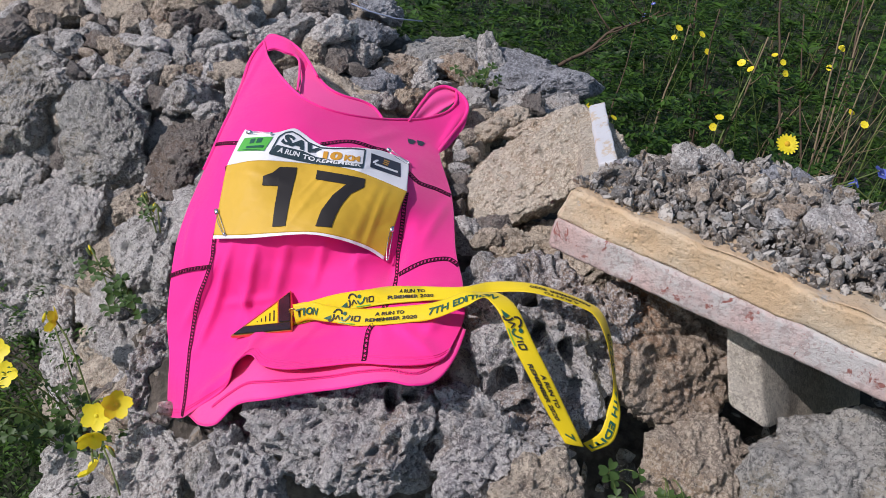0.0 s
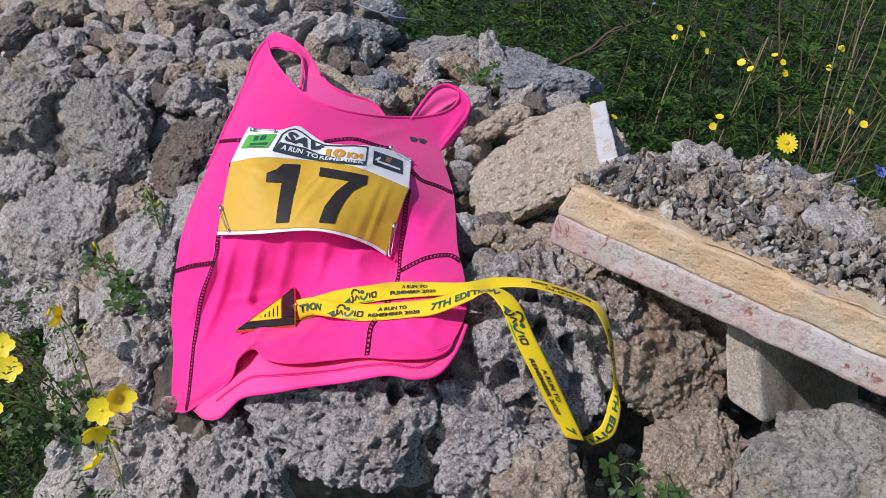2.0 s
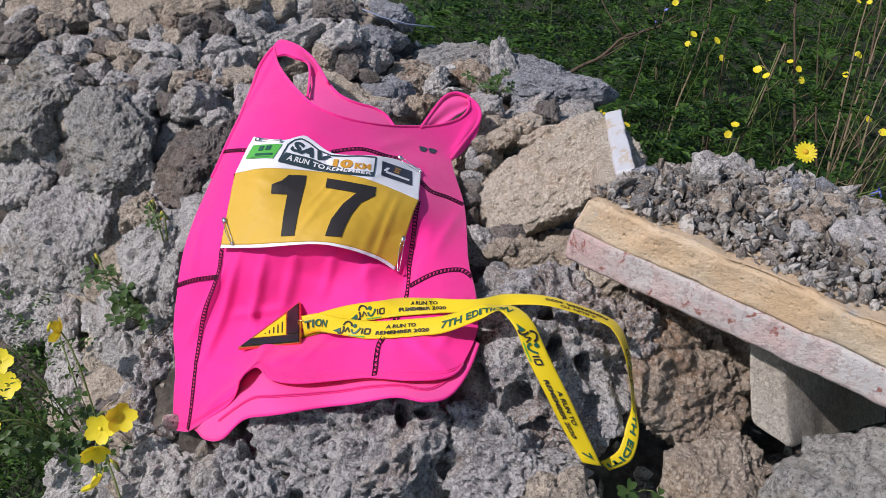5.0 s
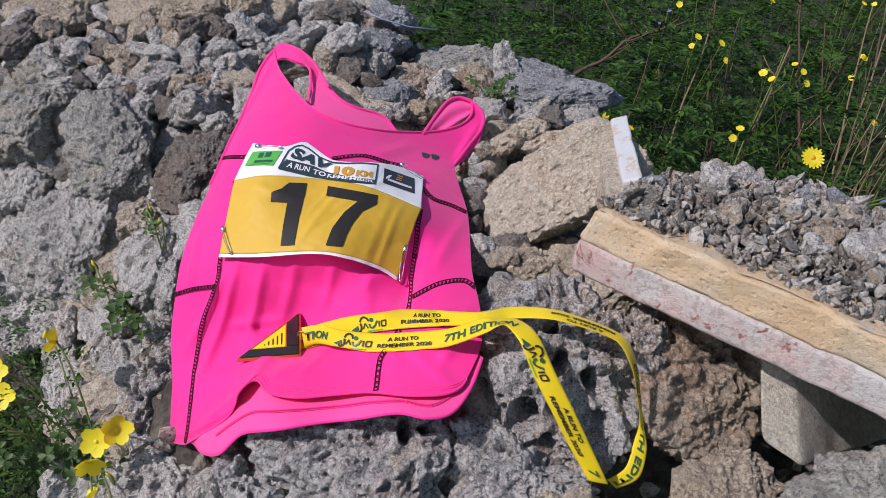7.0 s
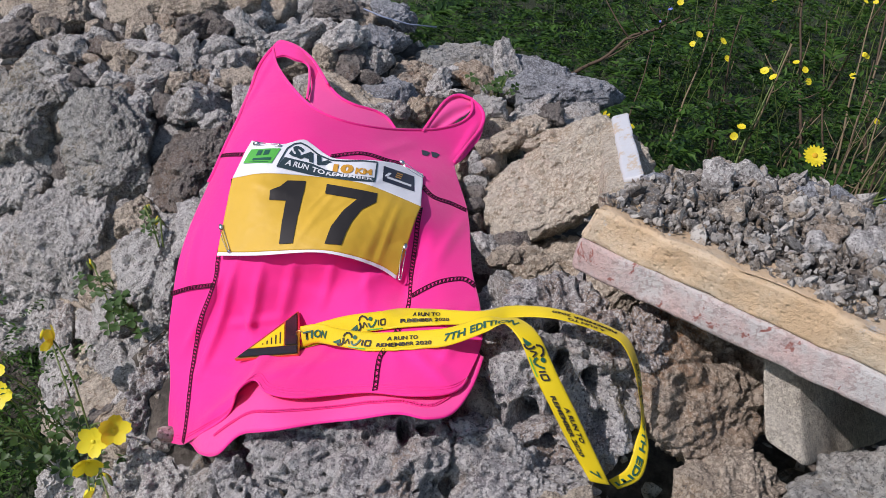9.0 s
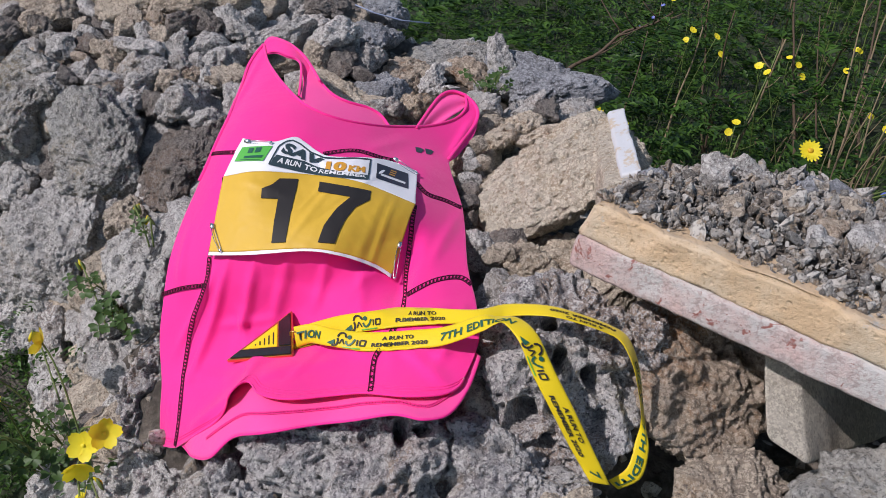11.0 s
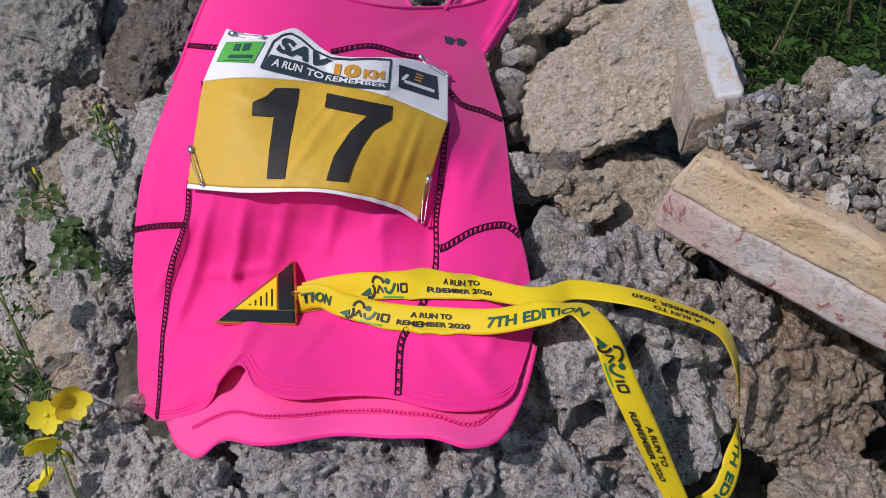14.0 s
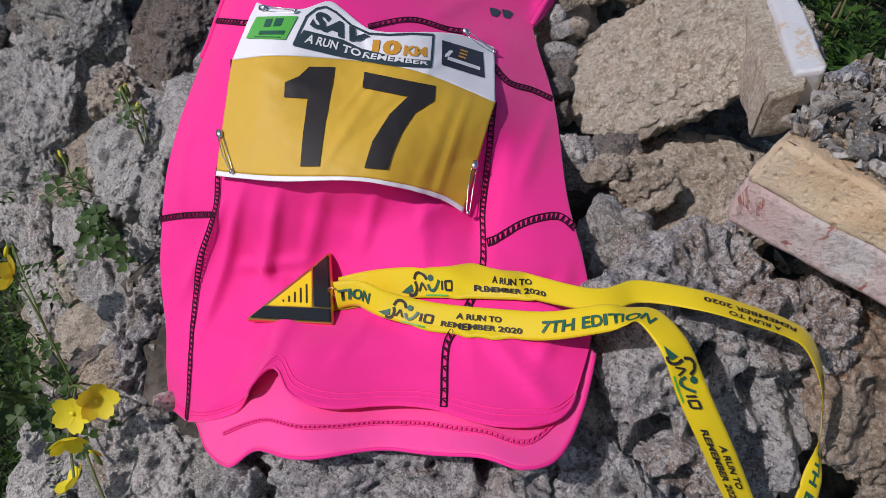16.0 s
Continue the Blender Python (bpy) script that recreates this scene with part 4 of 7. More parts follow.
boulder("grey", (-0.425, 0.338, -0.432), (0.03, 0.03, 0.029, 0.025, 0.027, 0.029, 0.024, 0.033, 0.026, 0.027, 0.024, 0.027), 0.024, (0, -0.4), 4)
boulder("sand", (-0.381, 0.339, -0.423), (0.028, 0.037, 0.024, 0.028, 0.026, 0.033, 0.029, 0.024, 0.035, 0.027, 0.033, 0.029), 0.024, (0, -0.4), 4)
boulder("grey", (-0.315, 0.338, -0.428), (0.036, 0.027, 0.029, 0.036, 0.03, 0.03, 0.024, 0.03, 0.036, 0.029, 0.025, 0.033), 0.024, (0, -0.4), 4)
boulder("grey", (-0.303, 0.362, -0.456), (0.027, 0.023, 0.034, 0.029, 0.037, 0.024, 0.023, 0.025, 0.027, 0.031, 0.031, 0.033), 0.024, (0, -0.4), 4)
boulder("sand", (-0.27, 0.381, -0.498), (0.032, 0.027, 0.032, 0.023, 0.029, 0.025, 0.027, 0.033, 0.03, 0.035, 0.035, 0.032), 0.024, (0, -0.4), 4)
boulder("pale", (-0.227, 0.388, -0.523), (0.037, 0.035, 0.024, 0.029, 0.027, 0.036, 0.028, 0.032, 0.024, 0.029, 0.029, 0.026), 0.024, (0, -0.4), 4)
boulder("grey", (-0.158, 0.394, -0.541), (0.029, 0.027, 0.025, 0.029, 0.036, 0.029, 0.026, 0.032, 0.029, 0.032, 0.029, 0.027), 0.024, (0, -0.4), 4)
boulder("pale", (-0.136, 0.426, -0.586), (0.029, 0.033, 0.036, 0.033, 0.023, 0.024, 0.031, 0.024, 0.028, 0.028, 0.035, 0.023), 0.024, (0, -0.4), 4)
boulder("pale", (-0.681, 0.267, -0.447), (0.03, 0.023, 0.026, 0.037, 0.034, 0.026, 0.029, 0.023, 0.024, 0.025, 0.037, 0.027), 0.024, (0, -0.4), 4)
boulder("sand", (-0.605, 0.262, -0.428), (0.034, 0.036, 0.031, 0.036, 0.028, 0.028, 0.029, 0.034, 0.027, 0.028, 0.026, 0.037), 0.024, (0, -0.4), 4)
boulder("grey", (-0.587, 0.275, -0.436), (0.035, 0.035, 0.033, 0.033, 0.036, 0.031, 0.028, 0.031, 0.027, 0.023, 0.026, 0.029), 0.024, (0, -0.4), 4)
boulder("dark", (-0.502, 0.265, -0.415), (0.027, 0.026, 0.032, 0.023, 0.033, 0.023, 0.037, 0.03, 0.028, 0.027, 0.026, 0.035), 0.024, (0, -0.4), 4)
boulder("pale", (-0.469, 0.287, -0.415), (0.023, 0.031, 0.026, 0.023, 0.027, 0.026, 0.026, 0.032, 0.031, 0.027, 0.033, 0.026), 0.024, (0, -0.4), 4)
boulder("tan", (-0.417, 0.28, -0.403), (0.033, 0.033, 0.03, 0.036, 0.032, 0.033, 0.024, 0.025, 0.029, 0.031, 0.024, 0.034), 0.024, (0, -0.4), 4)
boulder("dark", (-0.351, 0.278, -0.392), (0.037, 0.023, 0.023, 0.025, 0.025, 0.034, 0.028, 0.035, 0.035, 0.032, 0.028, 0.025), 0.024, (0, -0.4), 4)
boulder("pale", (-0.313, 0.304, -0.409), (0.024, 0.036, 0.023, 0.03, 0.027, 0.023, 0.027, 0.025, 0.029, 0.036, 0.024, 0.028), 0.024, (0, -0.4), 4)
boulder("grey", (-0.284, 0.312, -0.425), (0.032, 0.037, 0.035, 0.028, 0.035, 0.024, 0.028, 0.037, 0.029, 0.036, 0.037, 0.037), 0.024, (0, -0.4), 4)
boulder("pale", (-0.222, 0.31, -0.445), (0.032, 0.023, 0.03, 0.032, 0.027, 0.033, 0.028, 0.032, 0.032, 0.033, 0.036, 0.033), 0.024, (0, -0.4), 4)
boulder("pale", (-0.173, 0.319, -0.45), (0.031, 0.034, 0.032, 0.027, 0.037, 0.029, 0.03, 0.035, 0.025, 0.035, 0.03, 0.03), 0.024, (0, -0.4), 4)
boulder("pale", (-0.135, 0.325, -0.459), (0.027, 0.033, 0.037, 0.024, 0.034, 0.032, 0.031, 0.034, 0.035, 0.025, 0.03, 0.032), 0.024, (0, -0.4), 4)
boulder("tan", (-0.118, 0.37, -0.527), (0.023, 0.034, 0.035, 0.029, 0.025, 0.024, 0.023, 0.034, 0.029, 0.037, 0.03, 0.034), 0.024, (0, -0.4), 4)
boulder("tan", (-0.624, 0.202, -0.385), (0.03, 0.03, 0.032, 0.031, 0.023, 0.037, 0.027, 0.03, 0.023, 0.025, 0.036, 0.027), 0.024, (0, -0.4), 4)
boulder("pale", (-0.588, 0.213, -0.381), (0.029, 0.023, 0.03, 0.036, 0.026, 0.029, 0.026, 0.029, 0.027, 0.034, 0.026, 0.027), 0.024, (0, -0.4), 4)
boulder("dark", (-0.533, 0.233, -0.402), (0.026, 0.027, 0.032, 0.03, 0.024, 0.03, 0.027, 0.025, 0.034, 0.024, 0.029, 0.034), 0.024, (0, -0.4), 4)
boulder("dark", (-0.486, 0.242, -0.403), (0.027, 0.025, 0.029, 0.032, 0.028, 0.024, 0.035, 0.03, 0.028, 0.024, 0.024, 0.027), 0.024, (0, -0.4), 4)
boulder("tan", (-0.439, 0.228, -0.385), (0.036, 0.025, 0.037, 0.031, 0.027, 0.024, 0.029, 0.03, 0.029, 0.027, 0.037, 0.03), 0.024, (0, -0.4), 4)
boulder("grey", (-0.392, 0.252, -0.383), (0.037, 0.024, 0.031, 0.032, 0.03, 0.028, 0.025, 0.033, 0.03, 0.03, 0.026, 0.033), 0.024, (0, -0.4), 4)
boulder("dark", (-0.351, 0.248, -0.375), (0.023, 0.033, 0.028, 0.026, 0.027, 0.03, 0.026, 0.035, 0.03, 0.024, 0.024, 0.036), 0.024, (0, -0.4), 4)
boulder("grey", (-0.296, 0.246, -0.386), (0.029, 0.033, 0.03, 0.023, 0.025, 0.026, 0.03, 0.036, 0.025, 0.028, 0.033, 0.034), 0.024, (0, -0.4), 4)
boulder("tan", (-0.265, 0.265, -0.397), (0.036, 0.036, 0.03, 0.034, 0.025, 0.037, 0.035, 0.03, 0.036, 0.027, 0.037, 0.027), 0.024, (0, -0.4), 4)
boulder("tan", (-0.202, 0.266, -0.407), (0.033, 0.024, 0.027, 0.032, 0.036, 0.033, 0.023, 0.028, 0.028, 0.025, 0.026, 0.03), 0.024, (0, -0.4), 4)
boulder("pale", (-0.168, 0.286, -0.424), (0.035, 0.026, 0.025, 0.033, 0.036, 0.028, 0.023, 0.034, 0.036, 0.029, 0.03, 0.036), 0.024, (0, -0.4), 4)
boulder("grey", (-0.12, 0.295, -0.434), (0.025, 0.026, 0.024, 0.023, 0.037, 0.037, 0.028, 0.029, 0.027, 0.034, 0.03, 0.025), 0.024, (0, -0.4), 4)
boulder("tan", (-0.085, 0.319, -0.492), (0.024, 0.03, 0.037, 0.024, 0.025, 0.027, 0.033, 0.034, 0.025, 0.025, 0.028, 0.037), 0.024, (0, -0.4), 4)

# ---- broken slab with gravel on it, paving stone, painted edge ----
SLAB_AT, ALONG, UP, BACK = Vector((0.252, -0.066, 0.826)), Vector((0.886, -0.463, -0.02)), Vector((-0.05, 0.14, 0.985)), Vector((0.46, 0.87, -0.17))


def rough_box(corner, e1, e2, e3, n1, n2, n3, amount, seed, round_by=0.004):
    """A box with worn edges and a rough skin, from a corner and three edges."""
    bm = bmesh.new()
    verts = {}
    l1, l2, l3 = e1.length, e2.length, e3.length

    def vert(i, j, k):
        if (i, j, k) not in verts:
            u, v, w = i / n1, j / n2, k / n3
            p = corner + e1 * u + e2 * v + e3 * w
            mid = corner + (e1 + e2 + e3) * 0.5
            on = (i in (0, n1)) + (j in (0, n2)) + (k in (0, n3))
            if on >= 2:
                p = p + (mid - p).normalized() * round_by * (on - 1) * (1 + 0.9 * noise.noise(p * 40))
            s = seed * 3.7
            p = p + Vector((noise.noise(p * 30 + Vector((s, 0, 0))), noise.noise(p * 30 + Vector((0, s, 0))), noise.noise(p * 30 + Vector((0, 0, s))))) * amount
            p = p + Vector((noise.noise(p * 110 + Vector((s, 0, 0))), noise.noise(p * 110 + Vector((0, s, 0))), noise.noise(p * 110))) * amount * 0.35
            verts[(i, j, k)] = bm.verts.new(p)
        return verts[(i, j, k)]

    for k in (0, n3):
        for i in range(n1):
            for j in range(n2):
                q = [vert(i, j, k), vert(i + 1, j, k), vert(i + 1, j + 1, k), vert(i, j + 1, k)]
                bm.faces.new(q if k else q[::-1])
    for j in (0, n2):
        for i in range(n1):
            for k in range(n3):
                q = [vert(i, j, k), vert(i + 1, j, k), vert(i + 1, j, k + 1), vert(i, j, k + 1)]
                bm.faces.new(q[::-1] if j else q)
    for i in (0, n1):
        for j in range(n2):
            for k in range(n3):
                q = [vert(i, j, k), vert(i, j + 1, k), vert(i, j + 1, k + 1), vert(i, j, k + 1)]
                bm.faces.new(q if i else q[::-1])
    bmesh.ops.recalc_face_normals(bm, faces=bm.faces)
    return bm


slab = empty("broken_slab", SLAB_AT, "broken limestone slab with pinkish plaster band on its edge", "slab")
part("stone_core", rough_box(SLAB_AT + UP * 0.032 + ALONG * 0.006, ALONG * 0.46, UP * 0.036 + ALONG * 0.012, BACK * 0.19, 150, 14, 50, 0.0032, 1, 0.007), M_SLAB, slab, "ochre limestone body")
part("plaster_layer", rough_box(SLAB_AT - BACK * 0.001, ALONG * 0.47, UP * 0.034 + ALONG * 0.006, BACK * 0.17, 150, 12, 40, 0.0016, 2, 0.003), M_PLASTER, slab, "pinkish grey plaster with red flecks")


def heap_height(u, w):
    return 0.002 + 0.018 * ease(u, 0.0, 0.1) * ease(w, 0.01, 0.09) + 0.010 * ease(u, 0.1, 0.22) * ease(w, 0.1, 0.2)


def heap_back(u):
    """Where the gravel ends towards the weeds."""
    return min(0.14 + u * 0.8, 0.33 - u * 0.45)


def on_slab(r):
    while True:
        u, w = r.uniform(0.015, 0.47), r.uniform(0.012, 0.30)
        if w > 0.03 * (0.5 + noise.noise((u * 14, 2.0, 0.5))) and w < heap_back(u):
            p = SLAB_AT + UP * 0.068 + ALONG * u + BACK * w
            return p.x, p.y, p.z + heap_height(u, w) - 0.003 + r.uniform(-0.003, 0.004)


pebbles("slab_gravel", 5200, on_slab, 0.0013, 0.0085, 5, "loose grey gravel heaped on the broken slab")
pebbles("slab_chips", 130, on_slab, 0.008, 0.015, 6, "larger pale stone chips lying on the gravel")
heap = link("gravel_heap", [SLAB_AT + UP * 0.068 + ALONG * (0.04 + 0.43 * i / 40) + BACK * (0.02 + 0.28 * k / 20) + Vector((0, 0, heap_height(0.04 + 0.43 * i / 40, 0.02 + 0.28 * k / 20) - 0.008 + 0.004 * noise.noise((i * 0.7, k * 0.7, 0)) - (0.03 if i in (0, 40) or k in (0, 20) else 0) - 0.16 * ease(0.02 + 0.28 * k / 20 - heap_back(0.04 + 0.43 * i / 40), -0.01, 0.08))) for k in range(21) for i in range(41)],
            [(k * 41 + i, k * 41 + i + 1, (k + 1) * 41 + i + 1, (k + 1) * 41 + i) for k in range(20) for i in range(40)], M_BED)
tagged(heap, "brown grit under the gravel on the slab", "grit", kind="stuff")


def free_stone(kind, place, wide, high, deep, turn):
    SEED[0] += 13
    v, f = sphere(4)
    v = faceted(v, SEED[0], 10, 0.5)
    p = weathered(v * (wide * 1.35, high * 1.35, deep * 1.35), v, (wide * high) ** 0.5 * 0.7, SEED[0], 0.0) @ np.array(Matrix.Rotation(turn, 3, "Z"))
    ob = link("loose_stone", p, f, STONE[kind])
    ob.location = place
    return tagged(ob, SMALL[kind], "stone", "loose stones on the slab")


free_stone("tan", (0.452, -0.001, 0.884), 0.020, 0.013, 0.012, 0.5)
free_stone("pale", (0.516, -0.066, 0.884), 0.024, 0.027, 0.02, 0.2)
free_stone("tan", (0.565, -0.040, 0.876), 0.028, 0.020, 0.016, -0.3)
free_stone("pale", (0.420, 0.060, 0.882), 0.024, 0.011, 0.010, 0.3)
free_stone("slate", (0.490, 0.047, 0.868), 0.026, 0.016, 0.018, 0.2)
free_stone("tan", (0.500, 0.000, 0.878), 0.023, 0.014, 0.013, 0.6)
free_stone("slate", (0.535, 0.012, 0.866), 0.024, 0.016, 0.016, 0.9)
free_stone("grey", (0.455, 0.205, 0.800), 0.024, 0.022, 0.022, 0.6)
free_stone("tan", (0.430, 0.175, 0.822), 0.020, 0.018, 0.018, 0.1)
free_stone("pale", (0.380, 0.020, 0.898), 0.014, 0.010, 0.009, 1.1)
free_stone("pale", (0.455, -0.075, 0.894), 0.013, 0.010, 0.009, 0.4)
free_stone("tan", (0.387, -0.046, 0.899), 0.012, 0.010, 0.008, 0.3)
free_stone("rust", (0.470, -0.050, 0.893), 0.012, 0.014, 0.009, 0.8)

# paving stone under the slab: a lit narrow end and a shaded broad face
paver = empty("paving_stone", (0.50, -0.15, 0.70), "beige dressed paving stone propped under the broken slab", "paving stone")
foot = Vector((0.468, -0.190, 0.746))
part("body", rough_box(foot, Vector((-0.009, 0.070, 0.060)), Vector((-0.034, 0.0115, 0.010)), Vector((0.17, 0.17, -0.10)), 24, 10, 30, 0.0014, 4, 0.0016), M_PAVER, paver)

edge = empty("painted_edge_block", (0.30, 0.12, 0.83), "broken block end with flaking white-painted face", "block")
t0, t1 = Vector((0.319, 0.262, 0.850)), Vector((0.325, 0.036, 0.872))
part("painted_face", rough_box(t0 + Vector((-0.024, 0.011, -0.012)), (t1 - t0) * 0.92, Vector((0.019, -0.005, 0.010)), Vector((0.004, 0.010, -0.04)), 60, 10, 12, 0.0009, 6, 0.002), M_WHITEWASH, edge, "flaking white paint, tinted bluish for sky-lit shade")
part("block_body", rough_box(t0 + Vector((-0.040, 0.004, -0.024)), (t1 - t0) * 0.97, Vector((0.024, 0.004, 0.010)), Vector((0.004, 0.010, -0.05)), 60, 12, 12, 0.0028, 16, 0.004), STONE["sandblock"], edge, "rough beige broken stone")


# supports of the cloth and outlines of its panels, in metres in the slanted frame
DRAPE = (
    (-0.039, 0.005, 0.087, 0.179, 0.254, 0.308, 0.331),
    (-0.035, 0.014, 0.082, 0.169, 0.224, 0.279, 0.291),
    (-0.029, 0.007, 0.044, 0.141, 0.166, 0.23, 0.233),
    (-0.027, 0.005, 0.018, 0.035, 0.086, 0.139, 0.159),
    (-0.042, 0.004, 0.026, 0.022, 0.044, 0.08, 0.081),
    (-0.072, -0.012, 0.028, 0.041, 0.005, 0.004, -0.011),
    (-0.107, -0.033, 0.004, 0.007, -0.014, -0.074, -0.119),
    (-0.131, -0.056, -0.032, -0.048, -0.087, -0.153, -0.2),
    (-0.163, -0.101, -0.087, -0.116, -0.169, -0.217, -0.248),
    (-0.206, -0.159, -0.151, -0.182, -0.225, -0.257, -0.281),
    (-0.249, -0.214, -0.214, -0.24, -0.269, -0.289, -0.309),
    (-0.288, -0.265, -0.272, -0.295, -0.313, -0.325, -0.336),
    (-0.33, -0.317, -0.326, -0.345, -0.356, -0.362, -0.367),
)
SIDE_L = ((-0.134, -0.25), (-0.138, -0.194), (-0.155, -0.147), (-0.16, -0.095), (-0.168, -0.023), (-0.167, 0.035), (-0.159, 0.069), (-0.164, 0.125), (-0.189, 0.209), (-0.184, 0.25))
SIDE_R = ((0.176, -0.109), (0.183, -0.08), (0.174, -0.049), (0.158, -0.015), (0.138, 0.049), (0.106, 0.115), (0.117, 0.147), (0.128, 0.176), (0.129, 0.195), (0.121, 0.209), (0.108, 0.218))
HEM = ((-0.134, -0.25), (-0.105, -0.24), (-0.088, -0.228), (-0.067, -0.211), (-0.043, -0.19), (-0.034, -0.172), (-0.022, -0.15), (0.0, -0.153), (0.03, -0.151), (0.06, -0.144), (0.098, -0.133), (0.134, -0.127), (0.16, -0.122), (0.172, -0.116), (0.176, -0.109))
NECK = ((-0.184, 0.25), (-0.163, 0.221), (-0.141, 0.2), (-0.112, 0.176), (-0.078, 0.152), (-0.049, 0.14), (-0.024, 0.136), (0.002, 0.137), (0.026, 0.142), (0.062, 0.154), (0.085, 0.166), (0.104, 0.182), (0.112, 0.2), (0.108, 0.218))
BACK_HEM = ((-0.096, -0.234), (-0.064, -0.229), (-0.036, -0.217), (-0.012, -0.191), (0.033, -0.173), (0.081, -0.158), (0.124, -0.141), (0.152, -0.139), (0.17, -0.133), (0.181, -0.115), (0.186, -0.092))
BACK_IN = ((-0.108, -0.20), (-0.09, -0.17), (-0.06, -0.145), (-0.024, -0.12), (0.007, -0.125), (0.037, -0.125), (0.093, -0.112), (0.143, -0.105), (0.16, -0.098), (0.170, -0.083))
BACK_NECK = ((-0.099, 0.217), (-0.072, 0.19), (-0.051, 0.174), (-0.03, 0.167), (-0.005, 0.165), (0.012, 0.158), (0.027, 0.143))
BACK_LOW = ((-0.086, 0.162), (-0.06, 0.138), (-0.03, 0.128), (0.0, 0.128), (0.02, 0.132), (0.03, 0.136))
STRAP_OUT = ((-0.184, 0.25), (-0.178, 0.263), (-0.148, 0.254), (-0.118, 0.236), (-0.097, 0.217), (-0.072, 0.19))
STRAP_IN = ((-0.17, 0.232), (-0.155, 0.234), (-0.135, 0.227), (-0.115, 0.221), (-0.102, 0.202), (-0.084, 0.16))
LOOP_OUT = ((0.058, 0.15), (0.067, 0.188), (0.076, 0.212), (0.09, 0.222), (0.109, 0.219))
LOOP_IN = ((0.08, 0.16), (0.092, 0.174), (0.099, 0.184), (0.105, 0.191), (0.113, 0.206))
SEAM_L = ((-0.102, -0.237), (-0.102, -0.208), (-0.115, -0.158), (-0.115, -0.114), (-0.106, -0.073), (-0.108, -0.045), (-0.11, 0.006), (-0.122, 0.041))
SEAM_R = ((0.1, -0.131), (0.093, -0.11), (0.099, -0.095), (0.106, -0.066), (0.097, -0.037), (0.093, 0.008), (0.089, 0.042))
SEAM_LL = ((-0.162, -0.095), (-0.135, -0.084), (-0.106, -0.076))
SEAM_RR = ((0.106, -0.052), (0.129, -0.035), (0.152, -0.028), (0.166, -0.033))
SEAM_TOP = ((-0.169, 0.068), (-0.127, 0.07), (-0.105, 0.072))
SEAM_MID = ((-0.021, 0.084), (0.007, 0.096), (0.037, 0.094), (0.053, 0.095))
SEAM_TR = ((0.082, 0.07), (0.097, 0.059), (0.117, 0.056), (0.136, 0.051))
LOGO = ((0.07, 0.118), (0.081, 0.119))
BIB_NET = (
    (0.014, 0.035, 0.055, 0.053, 0.02, -0.01),
    (-0.004, 0.021, 0.036, 0.039, 0.002, -0.033),
    (-0.024, 0.001, -0.004, 0, -0.024, -0.066),
    (-0.046, -0.032, -0.043, -0.053, -0.104, -0.127),
    (-0.08, -0.077, -0.09, -0.118, -0.159, -0.186),
)
BIB_T = ((-0.113, 0.087), (-0.096, 0.0845), (-0.0735, 0.0875), (-0.057, 0.0975), (-0.0455, 0.094), (-0.027, 0.0845), (-0.0138, 0.081), (0.0075, 0.0835), (0.028, 0.088), (0.05, 0.0905), (0.078, 0.086))
BIB_R = ((0.083, -0.0395), (0.089, 0.001), (0.091, 0.044), (0.078, 0.086))
BIB_B = ((-0.107, -0.045), (-0.055, -0.037), (0.002, -0.025), (0.036, -0.025), (0.065, -0.031), (0.083, -0.0395))
BIB_L = ((-0.107, -0.045), (-0.108, -0.004), (-0.119, 0.04), (-0.114, 0.065), (-0.113, 0.088))
PIN_A = ((-0.112, -0.014), (-0.092, -0.038))
PIN_B = ((0.085, -0.004), (0.087, -0.039))
PIN_C = ((-0.105, 0.084), (-0.077, 0.086))
PIN_D = ((0.053, 0.094), (0.079, 0.082))
RIBBON_FRONT = (
    (0.0047, -0.1097, 0.0457, -0.0034, 0.0099),
    (0.0214, -0.1029, 0.051, -0.0006, 0.0094),
    (0.0443, -0.1013, 0.0693, 0.0, 0.0079),
    (0.0804, -0.0984, 0.0834, 0.0005, 0.0084),
    (0.1245, -0.0874, 0.1051, -0.0014, 0.0077),
    (0.1537, -0.0785, 0.1199, 0.0, 0.0081),
    (0.183, -0.0618, 0.1385, -0.0016, 0.0064),
    (0.1951, -0.0574, 0.1409, 0.0011, 0.0033),
    (0.2077, -0.0555, 0.139, 0.0056, 0.003),
    (0.2232, -0.0663, 0.1541, 0.0071, 0.0039),
    (0.2389, -0.091, 0.1576, 0.0091, 0.0022),
    (0.2598, -0.1205, 0.156, 0.0098, 0.001),
    (0.2802, -0.1501, 0.1471, 0.0099, 0.0),
    (0.2999, -0.1769, 0.1423, 0.0088, -0.0007),
)
